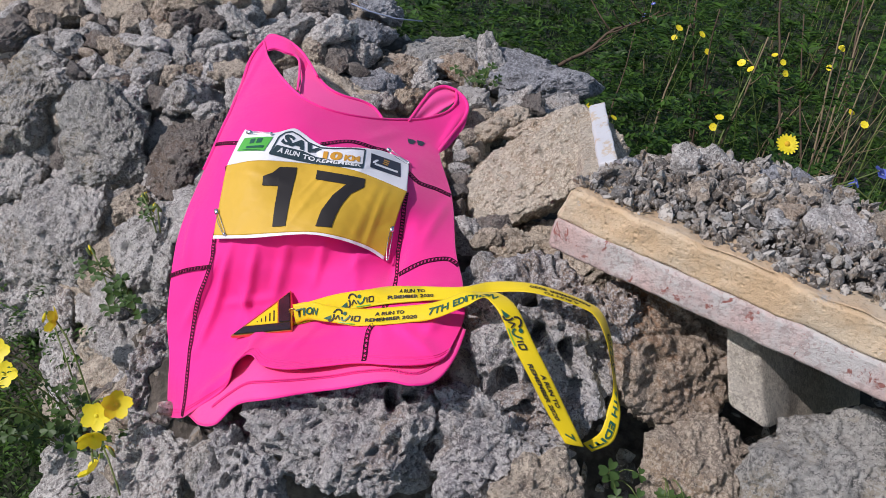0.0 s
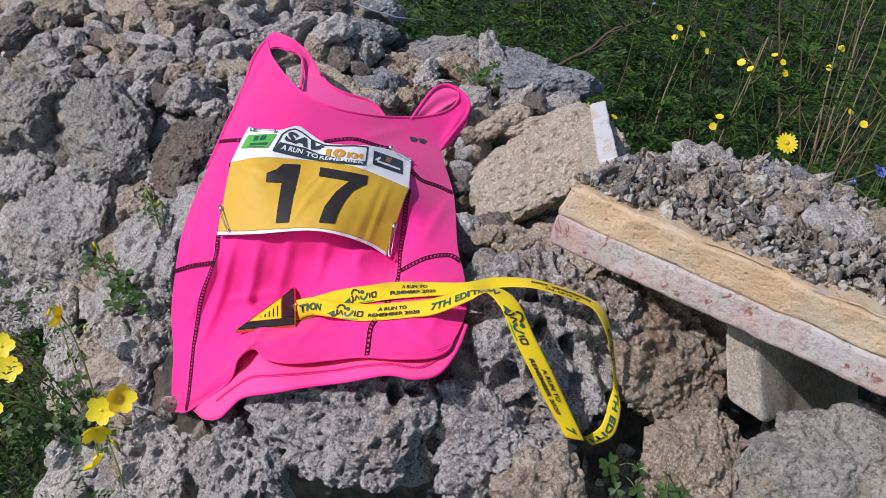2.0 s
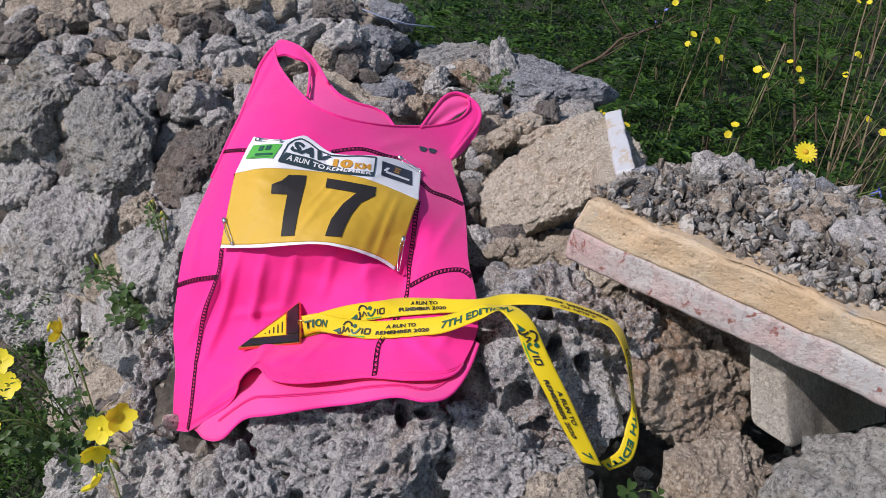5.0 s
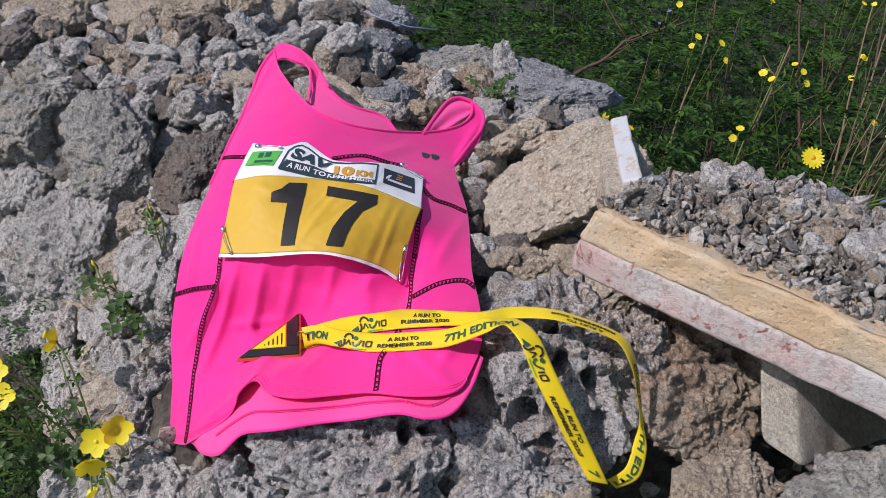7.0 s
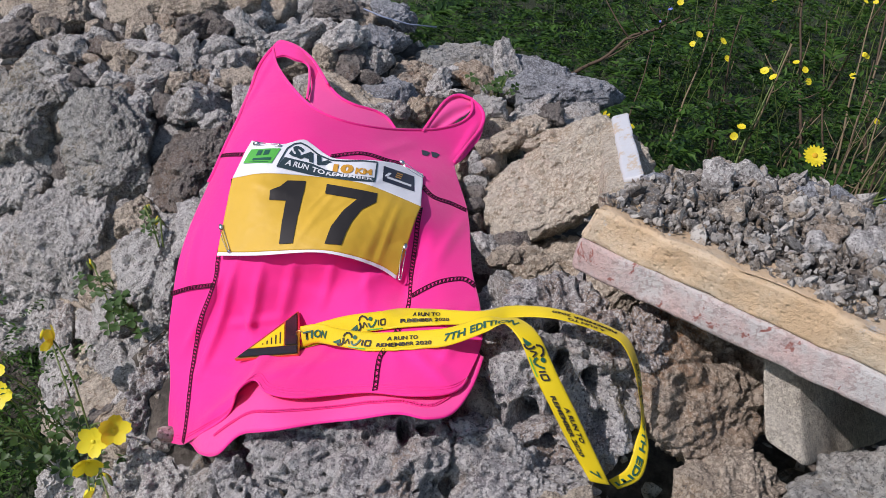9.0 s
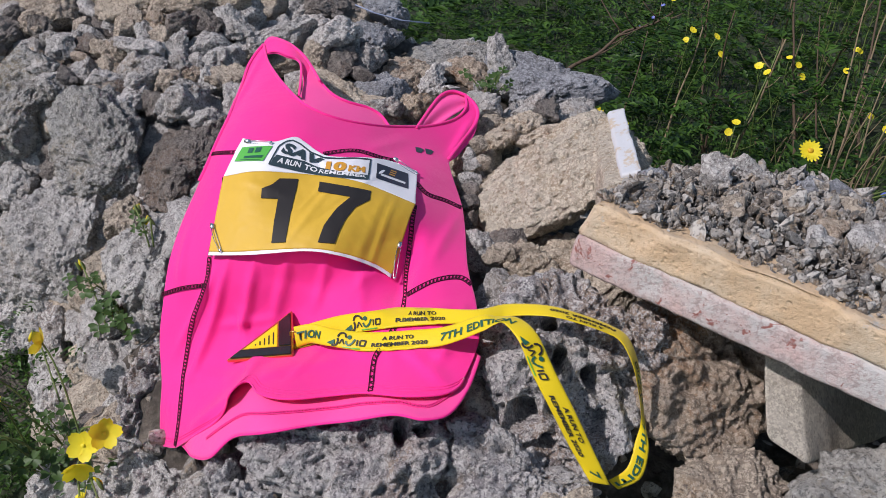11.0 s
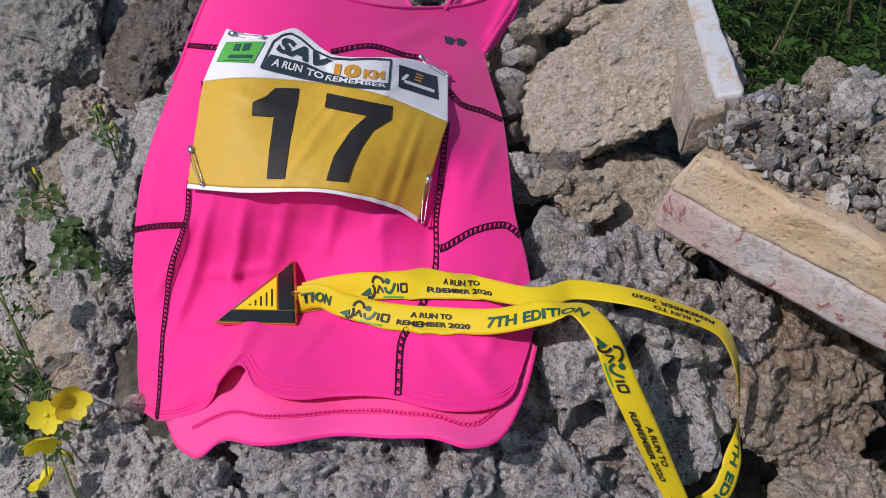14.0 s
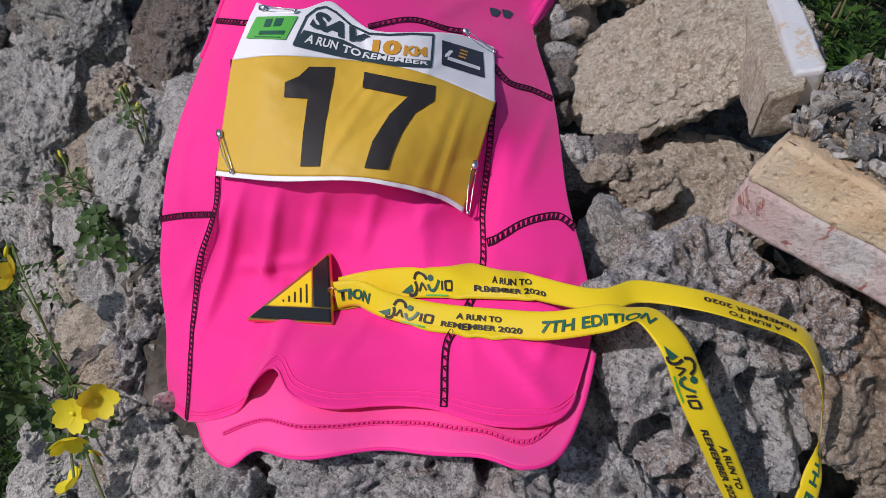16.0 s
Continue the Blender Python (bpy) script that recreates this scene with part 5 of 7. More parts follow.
RIBBON_BACK = (
    (0.3143, -0.1812, 0.1255, -0.0046, 0.0031),
    (0.3308, -0.1693, 0.121, -0.0064, 0.0034),
    (0.3355, -0.1468, 0.1149, -0.0062, 0.0032),
    (0.3339, -0.1283, 0.1145, -0.0028, 0.0011),
    (0.3275, -0.1051, 0.1221, -0.0028, 0.0),
    (0.3178, -0.0775, 0.1301, -0.0035, -0.0011),
    (0.3064, -0.0583, 0.1274, -0.0039, -0.0022),
    (0.2927, -0.0513, 0.1264, -0.0027, -0.0031),
    (0.2644, -0.0454, 0.1324, -0.001, -0.0038),
    (0.2371, -0.0432, 0.1301, 0.0, -0.0043),
    (0.204, -0.0485, 0.1148, 0.0013, -0.0049),
    (0.1761, -0.0579, 0.12, 0.0023, -0.005),
    (0.1095, -0.0715, 0.0598, 0.0015, -0.0083),
    (0.0821, -0.0795, 0.0535, 0.0032, -0.0081),
    (0.0497, -0.0902, 0.0398, 0.0038, -0.0086),
    (0.0224, -0.1029, 0.0314, 0.004, -0.0096),
    (0.0015, -0.1125, 0.0258, 0.0018, -0.0097),
)

# ---- cloth: running top, race bib, medal with ribbon ----
def net_height(net, a, b, a0, b0, step_a, step_b):
    """Smooth height over a net of supports."""
    u = min(max((a - a0) / step_a, 0), len(net[0]) - 1.001)
    v = min(max((b - b0) / step_b, 0), len(net) - 1.001)
    i, j = int(u), int(v)
    s, t = u - i, v - j

    def cubic(p, x):
        return p[1] + 0.5 * x * (p[2] - p[0] + x * (2 * p[0] - 5 * p[1] + 4 * p[2] - p[3] + x * (3 * (p[1] - p[2]) + p[3] - p[0])))

    rows = []
    for jj in (j - 1, j, j + 1, j + 2):
        row = net[min(max(jj, 0), len(net) - 1)]
        rows.append(cubic([row[min(max(ii, 0), len(row) - 1)] for ii in (i - 1, i, i + 1, i + 2)], s))
    return cubic(rows, t)


def fold(a, b, a0, b0, a1, b1, width, height):
    """A soft ridge along a line, fading at its ends."""
    dx, dy = a1 - a0, b1 - b0
    length = math.hypot(dx, dy)
    s = ((a - a0) * dx + (b - b0) * dy) / length ** 2
    d = ((a - a0) * dy - (b - b0) * dx) / length
    if s < -0.2 or s > 1.2:
        return 0.0
    return height * math.exp(-(d / width) ** 2) * ease(s, -0.2, 0.3) * (1 - ease(s, 0.7, 1.2))


FOLDS = (
    # fanning down from the bib
    (-0.085, -0.05, -0.105, -0.18, 0.005, 0.0045), (-0.055, -0.045, -0.062, -0.13, 0.006, 0.004), (-0.02, -0.035, -0.03, -0.10, 0.006, 0.0035),
    (0.02, -0.03, 0.012, -0.085, 0.005, 0.003), (0.055, -0.035, 0.066, -0.085, 0.005, 0.0035), (-0.098, -0.06, -0.13, -0.15, 0.005, 0.003),
    # sweeping to the pinched hem
    (-0.02, -0.15, -0.075, -0.205, 0.005, 0.006), (-0.022, -0.148, -0.05, -0.115, 0.006, 0.005), (-0.03, -0.155, -0.11, -0.17, 0.006, 0.004),
    (-0.01, -0.142, 0.06, -0.118, 0.005, 0.004), (0.01, -0.15, 0.11, -0.125, 0.004, -0.002),
    (0.03, -0.118, -0.012, -0.143, 0.006, 0.005), (0.02, -0.105, 0.09, -0.108, 0.005, 0.0035), (0.045, -0.095, 0.02, -0.14, 0.004, 0.003), (-0.07, -0.09, -0.045, -0.14, 0.005, 0.0035), (0.115, -0.115, 0.09, -0.08, 0.005, 0.003), (0.10, -0.075, 0.155, -0.055, 0.005, 0.004), (0.118, -0.095, 0.165, -0.115, 0.004, 0.004), (-0.03, -0.10, -0.085, -0.115, 0.005, 0.003),
    # side panels and armholes
    (0.12, -0.02, 0.135, 0.04, 0.006, 0.003), (0.15, -0.105, 0.165, -0.05, 0.006, 0.004), (0.11, -0.10, 0.168, -0.09, 0.004, 0.003), (0.112, -0.06, 0.15, -0.075, 0.005, 0.003),
    (-0.15, -0.02, -0.14, -0.08, 0.006, 0.003), (0.105, 0.118, 0.122, 0.18, 0.005, 0.004), (0.085, 0.17, 0.115, 0.205, 0.004, 0.003),
    (-0.165, 0.13, -0.178, 0.235, 0.005, 0.003), (0.02, 0.10, 0.05, 0.13, 0.008, 0.002),
)


def drape_height(a, b):
    h = net_height(DRAPE, a, b, -0.2, -0.25, 0.4 / 6, 0.56 / 12)
    for f in FOLDS:
        h += 1.35 * fold(a, b, *f)
    h += 0.0006 * noise.noise((a * 45, b * 45, 2.0)) + 0.0022 * noise.noise((a * 20 + b * 9, b * 9, 8.0))
    under = ease(a, -0.135, -0.115) * (1 - ease(a, 0.092, 0.112)) * ease(b, -0.075, -0.04) * (1 - ease(b, 0.09, 0.115))
    if under > 0:
        paper = net_height(BIB_NET, a, b, -0.13, -0.05, 0.052, 0.044) - 0.004
        h += under * (min(h, paper) - h)
    # sunk a little under the weight of the medal
    return h - 0.012 * math.exp(-((a + 0.022) / 0.055) ** 2 - ((b + 0.125) / 0.03) ** 2)


def drape(a, b, lift=0.0):
    return wall_point(a, b, drape_height(a, b) + lift)


def spline(points, t):
    """A point at t (0 to 1, by length) on a smooth line through the points."""
    lens = [0.0]
    for p, q in zip(points, points[1:]):
        lens.append(lens[-1] + math.dist(p, q))
    x = min(max(t, 0), 1) * lens[-1]
    k = 0
    while k < len(points) - 2 and x > lens[k + 1]:
        k += 1
    s = (x - lens[k]) / max(1e-9, lens[k + 1] - lens[k])
    p = [points[max(0, k - 1)], points[k], points[k + 1], points[min(len(points) - 1, k + 2)]]
    return [p1 + 0.5 * s * (p2 - p0 + s * (2 * p0 - 5 * p1 + 4 * p2 - p3 + s * (3 * (p1 - p2) + p3 - p0))) for p0, p1, p2, p3 in zip(*p)]


def coons(bottom, top, left, right, u, v):
    b, t, l, r = spline(bottom, u), spline(top, u), spline(left, v), spline(right, v)
    b0, b1, t0, t1 = bottom[0], bottom[-1], top[0], top[-1]
    return [(1 - v) * b[k] + v * t[k] + (1 - u) * l[k] + u * r[k]
            - ((1 - u) * (1 - v) * b0[k] + u * (1 - v) * b1[k] + (1 - u) * v * t0[k] + u * v * t1[k]) for k in (0, 1)]


def sheet(name, place, nu, nv, material, parent, label="", thick=0.0008, v0=0.0, v1=1.0):
    """A thin sheet of cloth or paper; place(u, v) gives its points."""
    top = [place(i / nu, v0 + (v1 - v0) * j / nv) for j in range(nv + 1) for i in range(nu + 1)]
    under = [p - OUT * thick for p in top]
    m, w = len(top), nu + 1
    faces = []
    for j in range(nv):
        for i in range(nu):
            q = (j * w + i, j * w + i + 1, (j + 1) * w + i + 1, (j + 1) * w + i)
            faces += [q, tuple(k + m for k in q[::-1])]
    rim = [i for i in range(nu)] + [j * w + nu for j in range(nv)] + [nv * w + i for i in range(nu, 0, -1)] + [j * w for j in range(nv, 0, -1)]
    for k, i in enumerate(rim):
        j = rim[(k + 1) % len(rim)]
        faces.append((j, i, i + m, j + m))
    return link(name, top + under, faces, material, parent, label)


def tube(name, points, radius, material, parent, label="", sides=6, flat=1.0):
    """A cord along points."""
    verts, faces = [], []
    for k, p in enumerate(points):
        d = (points[min(k + 1, len(points) - 1)] - points[max(k - 1, 0)]).normalized()
        side = d.cross(OUT).normalized() if abs(d.dot(OUT)) < 0.98 else d.cross(RIGHT).normalized()
        up = side.cross(d)
        r = radius(k / max(1, len(points) - 1)) if callable(radius) else radius
        for s in range(sides):
            w = 2 * math.pi * s / sides
            verts.append(p + side * (r * math.cos(w)) + up * (r * flat * math.sin(w)))
    for k in range(len(points) - 1):
        for s in range(sides):
            faces.append((k * sides + s, k * sides + (s + 1) % sides, (k + 1) * sides + (s + 1) % sides, (k + 1) * sides + s))
    faces += [tuple(range(sides))[::-1], tuple(range(len(verts) - sides, len(verts)))]
    return link(name, verts, faces, material, parent, label)


def run(points, count, lift):
    return [drape(*spline(points, k / count), lift) for k in range(count + 1)]


def stitched(name, points, lift, parent, half=0.0019, step=0.0021, material=M_THREAD, label="dark overlocked seam"):
    """A seam: two rails of thread and the rungs between them."""
    length = sum(math.dist(p, q) for p, q in zip(points, points[1:])) * 1.2
    count = max(6, int(length / step))
    verts, faces = [], []

    def bar(p, q, r):
        d = (q - p).normalized()
        side = d.cross(OUT).normalized() * r
        up = side.cross(d).normalized() * r
        k = len(verts)
        for e in (p, q):
            verts.extend((e + side, e + up, e - side, e - up * 0.2))
        for s in range(4):
            faces.append((k + s, k + (s + 1) % 4, k + 4 + (s + 1) % 4, k + 4 + s))

    mids = [spline(points, k / count) for k in range(count + 1)]
    rails = []
    for k, m in enumerate(mids):
        d = Vector(mids[min(k + 1, count)]) - Vector(mids[max(k - 1, 0)])
        d.normalize()
        rise = lift(k / count) if callable(lift) else lift + hem_rise(m[0], m[1]) + 0.0006
        rails.append([drape(m[0] - d.y * half * s, m[1] + d.x * half * s, rise) for s in (-1, 1)])
    for k in range(count):
        bar(rails[k][0], rails[k + 1][0], 0.0005)
        bar(rails[k][1], rails[k + 1][1], 0.0005)
        bar(rails[k][0], rails[k + 1][1] if k % 2 else rails[k][1], 0.0005)
    return link(name, verts, faces, material, parent, label)


def hem_lift(u):
    """How far the front hem stands off what lies under it; it is pinched up into a fold."""
    return 0.008 * ease(u, 0.3, 0.55) * (1 - ease(u, 0.85, 1.0)) + 0.0015 + 0.014 * math.exp(-((u - 0.4) / 0.04) ** 2)


def hem_rise(a, b):
    k = min(range(41), key=lambda i: math.dist(spline(HEM, i / 40), (a, b)))
    v = max(0.0, min(1.0, math.dist(spline(HEM, k / 40), (a, b)) / 0.36))
    return hem_lift(k / 40) * (1 - v) ** 9


top_thing = empty("running_top", wall_point(0, 0, 0), "bright fluorescent pink sleeveless running top spread over rocks", "running top")


def front(u, v):
    return drape(*coons(HEM, NECK, SIDE_L, SIDE_R, u, v), hem_lift(u) * (1 - v) ** 9)


sheet("front_panel", front, 110, 120, M_PINK, top_thing, "fluorescent pink stretch jersey front")
def back_lift(u):
    """The back hem hangs a little below the front and ripples."""
    return -0.003 + 0.010 * (1 - ease(u, 0.18, 0.34)) * ease(u, 0.02, 0.1) + 0.003 * math.sin(u * 19) * ease(u, 0.2, 0.4)


sheet("back_panel", lambda u, v: drape(*[(1 - v) * p + v * q for p, q in zip(spline(BACK_HEM, u), spline(BACK_IN, u))], back_lift(u) * (1 - v) - 0.006 * ease(v, 0.0, 0.5)), 110, 24, M_PINK_IN, top_thing, "inside of the pink back panel at the hem")
sheet("back_neck", lambda u, v: drape(*[(1 - v) * p + v * q for p, q in zip(spline(BACK_LOW, u), spline(BACK_NECK, u))], -0.010), 40, 16, M_PINK_IN, top_thing, "paler inside of the back under the neckline")
sheet("shoulder_strap", lambda u, v: drape(*[(1 - v) * p + v * q for p, q in zip(spline(STRAP_IN, u), spline(STRAP_OUT, u))], 0.004 * math.sin(math.pi * min(1, u * 2)) - 0.014 * ease(u, 0.3, 0.95)), 40, 8, M_PINK, top_thing)
sheet("shoulder_strap", lambda u, v: drape(*[(1 - v) * p + v * q for p, q in zip(spline(LOOP_IN, u), spline(LOOP_OUT, u))], 0.003 * math.sin(math.pi * u) - 0.003 + 0.0025 * math.sin(v * 9 + u * 4)), 40, 16, M_PINK_IN, top_thing, "folded pink shoulder strap")
tube("neck_binding", run(NECK, 90, 0.0012), 0.0018, M_BIND, top_thing, sides=8, flat=0.6)
tube("neck_binding", run(BACK_NECK, 40, -0.008), 0.0018, M_BIND, top_thing, sides=8, flat=0.6)
tube("strap_binding", run(STRAP_OUT, 40, 0.0), 0.0018, M_BIND, top_thing, sides=8, flat=0.6)
tube("strap_binding", run(STRAP_IN, 40, -0.001), 0.0018, M_BIND, top_thing, sides=8, flat=0.6)
tube("armhole_binding", run(SIDE_L[5:], 50, 0.001), 0.0024, M_BIND, top_thing, sides=8, flat=0.6)
tube("armhole_binding", run(SIDE_R[5:], 40, 0.001), 0.0024, M_BIND, top_thing, sides=8, flat=0.6)
tube("strap_binding", run(LOOP_OUT, 40, 0.001), 0.0022, M_BIND, top_thing, sides=8, flat=0.6)
tube("hem_edge", [front(k / 110, 0.0) for k in range(111)], 0.0010, M_BIND, top_thing, sides=8, flat=0.7)
tube("hem_edge", [drape(*spline(BACK_HEM, k / 90), back_lift(k / 90)) for k in range(91)], 0.0012, M_BIND, top_thing, sides=8, flat=0.7)
for seam in (SEAM_L, SEAM_R, SEAM_LL, SEAM_RR, SEAM_TOP, SEAM_MID, SEAM_TR):
    stitched("seam", seam, 0.0008, top_thing)
stitched("hem_seam", [[p + (q - p) * 0.22 for p, q in zip(x, y)] for x, y in ((spline(BACK_HEM, k / 12), spline(BACK_IN, k / 12)) for k in range(2, 12))], lambda t: back_lift(0.167 + 0.75 * t) * 0.78 - 0.0005, top_thing, 0.0007, 0.0018, M_PINKTHREAD, "pink hem stitching")
for row in (0.018, 0.025):
    tube("hem_stitch", [front(k / 110, row) + OUT * 0.0004 for k in range(111)], 0.0004, M_PINKTHREAD, top_thing, "fine pink hem stitching", sides=5)
for k in (0, 1):
    a, b = LOGO[k]
    link("printed_mark", [drape(a + x, b + y, 0.0012) for x, y in ((-0.0055, 0.0035), (-0.002, -0.0038), (0.0035, -0.0038), (0.0055, 0.0022), (0.001, 0.0038))], [(0, 1, 2, 3, 4)], M_INKSLATE, top_thing, "small dark printed mark")


def bib_at(a, b, lift=0.0):
    """The crumpled paper over a point of the slanted frame."""
    h = net_height(BIB_NET, a, b, -0.13, -0.05, 0.052, 0.044)
    h += fold(a, b, -0.02, -0.02, 0.005, 0.05, 0.004, 0.0022) + fold(a, b, -0.005, 0.0, 0.03, 0.045, 0.003, -0.0016) + fold(a, b, 0.05, -0.03, 0.06, 0.05, 0.005, 0.002)
    h += fold(a, b, 0.03, 0.05, 0.05, 0.08, 0.003, 0.0018) + fold(a, b, -0.1, 0.04, -0.04, 0.03, 0.004, 0.0012) + fold(a, b, 0.062, -0.03, 0.07, 0.04, 0.003, 0.0024)
    h += fold(a, b, -0.02, 0.015, -0.004, 0.052, 0.002, 0.0016) + fold(a, b, -0.03, 0.082, -0.012, 0.06, 0.003, -0.002) + 0.0008 * noise.noise((a * 60, b * 60, 7.0)) + 0.0005 * noise.noise((a * 150, b * 150, 3.0))
    return wall_point(a, b, h + 0.002 + lift)


def bib_point(u, v, lift=0.0):
    return bib_at(*coons(BIB_B, BIB_T, BIB_L, BIB_R, u, v), lift)


SPLIT = ((-0.119, 0.0405), (-0.084, 0.0494), (-0.05, 0.0538), (-0.012, 0.0568), (0.033, 0.0557), (0.0905, 0.0425))


def between(low, high):
    """A band of the bib: low(u) and high(u) are points of the slanted frame."""
    return lambda u, v: bib_at(*[(1 - v) * p + v * q for p, q in zip(low(u), high(u))])


def bib_line(v):
    return lambda u: coons(BIB_B, BIB_T, BIB_L, BIB_R, u, v)


bib = empty("race_bib", bib_point(0.5, 0.5), "white and ochre paper race bib number 17 pinned to the top", "race bib")
sheet("number_panel", between(bib_line(0.045), lambda u: spline(SPLIT, u)), 80, 44, M_BIBYELLOW, bib, "ochre printed panel", 0.0004)
sheet("header", between(lambda u: spline(SPLIT, u), bib_line(1.0)), 80, 24, M_PAPER, bib, "white header strip", 0.0004)
sheet("lower_border", bib_point, 70, 4, M_PAPER, bib, "white lower border", 0.0004, 0.0, 0.045)


def printed(name, outlines, place, material, parent, label="", cuts=3):
    """Flat print: outlines in the sheet's own coordinates, laid on it by place(u, v)."""
    bm = bmesh.new()
    for line in outlines:
        bm.faces.new([bm.verts.new((x, y, 0)) for x, y in line])
    bmesh.ops.triangulate(bm, faces=bm.faces)
    for _ in range(cuts):
        bmesh.ops.subdivide_edges(bm, edges=bm.edges, cuts=1)
    bmesh.ops.triangulate(bm, faces=bm.faces)
    for v in bm.verts:
        v.co = place(v.co.x, v.co.y)
    return part(name, bm, material, parent, label)


def lettered(name, words, x, y, height, width, place, material, parent, label="", slant=0.0, bold=0.03, flip=False):
    """Words in the built-in font, laid on a sheet; x, y is the lower left, sizes in the sheet's own coordinates."""
    cu = bpy.data.curves.new(name, "FONT")
    cu.body, cu.offset, cu.resolution_u = words, bold, 3
    ob = bpy.data.objects.new(name, cu)
    scene.collection.objects.link(ob)
    bpy.context.view_layer.update()
    me = bpy.data.meshes.new_from_object(ob.evaluated_get(bpy.context.evaluated_depsgraph_get()))
    bpy.data.objects.remove(ob)
    xs = [v.co.x for v in me.vertices]
    ys = [v.co.y for v in me.vertices]
    x0, x1, y0, y1 = min(xs), max(xs), min(ys), max(ys)
    for v in me.vertices:
        s, t = (v.co.x - x0) / (x1 - x0), (v.co.y - y0) / (y1 - y0)
        if flip:
            s, t = 1 - s, 1 - t
        v.co = place(x + s * width + t * slant, y + t * height)
    me.materials.clear()
    me.materials.append(material)
    ob = new(name, me)
    ob.parent = parent
    ob.matrix_parent_inverse = parent.matrix_basis.inverted()
    if label:
        ob["label"] = label
    return ob


def ink(a, b):
    return bib_at(a, b, 0.0011)


def ink_over(a, b):
    return bib_at(a, b, 0.0017)


def in_quad(q, place):
    """Lays 0..1 by 0..1 into a quadrilateral, from its lower left corner round."""
    def at(x, y):
        return place(*[(1 - y) * ((1 - x) * q[0][k] + x * q[1][k]) + y * ((1 - x) * q[3][k] + x * q[2][k]) for k in (0, 1)])
    return at


def words_in(q, words, place, material, bold=0.03):
    lettered("title_letters", words, 0, 0, 1, 1, in_quad(q, place), material, bib, bold=bold)


def stroke(p, q, half):
    d = Vector((q[0] - p[0], q[1] - p[1])).normalized() * half
    return [(p[0] - d.y, p[1] + d.x), (p[0] + d.y, p[1] - d.x), (q[0] + d.y, q[1] - d.x), (q[0] - d.y, q[1] + d.x)]


printed("digit_one", [[(-0.0463, 0.0239), (-0.0364, -0.0223), (-0.0218, -0.0193), (-0.0344, 0.0491), (-0.0525, 0.0464)], [(-0.0463, 0.0239), (-0.0525, 0.0464), (-0.0574, 0.0384), (-0.0661, 0.0323), (-0.0639, 0.0218)]], ink, M_INK, bib, "bold black digit")
printed("digit_seven", [[(-0.0114, 0.0495), (-0.0085, 0.0381), (0.0267, 0.0374), (0.0463, 0.0375), (0.0442, 0.0481)], [(0.0267, 0.0374), (0.0177, 0.0234), (0.0303, 0.0134), (0.0352, 0.027), (0.0463, 0.0375)], [(0.0177, 0.0234), (0.0114, 0.0036), (0.0105, -0.0147), (0.0269, -0.0133), (0.0279, 0.0004), (0.0303, 0.0134)]], ink, M_INK, bib, "bold black digit")
# header marks as plain shapes, with the words that can be read
printed("sponsor_patch", [[(-0.1114, 0.0589), (-0.0767, 0.0632), (-0.0737, 0.0823), (-0.1079, 0.0766)]], ink, M_INKLIME, bib, "green sponsor patch with plain dark bars")
for q in ([(-0.0988, 0.0698), (-0.093, 0.071), (-0.093, 0.0772), (-0.0986, 0.0761)], [(-0.0905, 0.0715), (-0.084, 0.073), (-0.084, 0.0790), (-0.0905, 0.0778)], [(-0.1008, 0.0635), (-0.0796, 0.0668), (-0.0792, 0.0698), (-0.1005, 0.0664)], [(-0.1045, 0.061), (-0.081, 0.064), (-0.081, 0.0645), (-0.1045, 0.0615)]):
    printed("sponsor_bar", [q], ink_over, M_INKGREEN, bib, cuts=2)
printed("sponsor_patch", [[(0.0379, 0.0835), (0.0433, 0.0645), (0.0776, 0.0596), (0.0703, 0.0797)]], ink, M_INKNAVY, bib, "navy sponsor patch with plain pale bars")
printed("sponsor_bar", [[(0.0463, 0.0688), (0.0723, 0.0648), (0.0718, 0.0675), (0.0459, 0.0715)]], ink_over, M_WHITEINK, bib, cuts=2)
for k in range(3):
    printed("sponsor_bar", [[(0.0535, 0.0726 + 0.0026 * k), (0.0595, 0.0718 + 0.0026 * k), (0.0590, 0.0731 + 0.0026 * k), (0.0530, 0.0739 + 0.0026 * k)]], ink_over, M_INKORANGE, bib, cuts=1)
FRAME = ((-0.0692, 0.0605), (-0.0672, 0.0835), (-0.0625, 0.0905), (-0.0565, 0.0935), (-0.0474, 0.0905), (-0.033, 0.0825), (-0.0176, 0.0785), (-0.0019, 0.0802), (0.015, 0.0842), (0.0305, 0.0864), (0.0365, 0.0612), (0.0098, 0.0582), (-0.017, 0.0578), (-0.0349, 0.0582), (-0.0692, 0.0605))
for p, q in zip(FRAME, FRAME[1:]):
    printed("title_frame", [stroke(p, q, 0.0008)], ink, M_INKSLATE, bib, cuts=2)
printed("title_band", [[(-0.0688, 0.0606), (-0.0349, 0.0585), (-0.0356, 0.0705), (-0.0655, 0.0727)], [(-0.0349, 0.0585), (-0.017, 0.0578), (-0.0196, 0.0661), (-0.0356, 0.0705)]], ink, M_INKSLATE, bib)
printed("title_band", [[(-0.017, 0.0578), (0.0098, 0.0582), (0.0098, 0.0640), (-0.0196, 0.0661)], [(0.0098, 0.0582), (0.0365, 0.0612), (0.0355, 0.0660), (0.0098, 0.0640)]], ink, M_INKSLATE, bib)
words_in([(-0.0632, 0.0762), (-0.0205, 0.0688), (-0.0157, 0.0765), (-0.0605, 0.0900)], "SAV", ink, M_INKSLATE, 0.05)
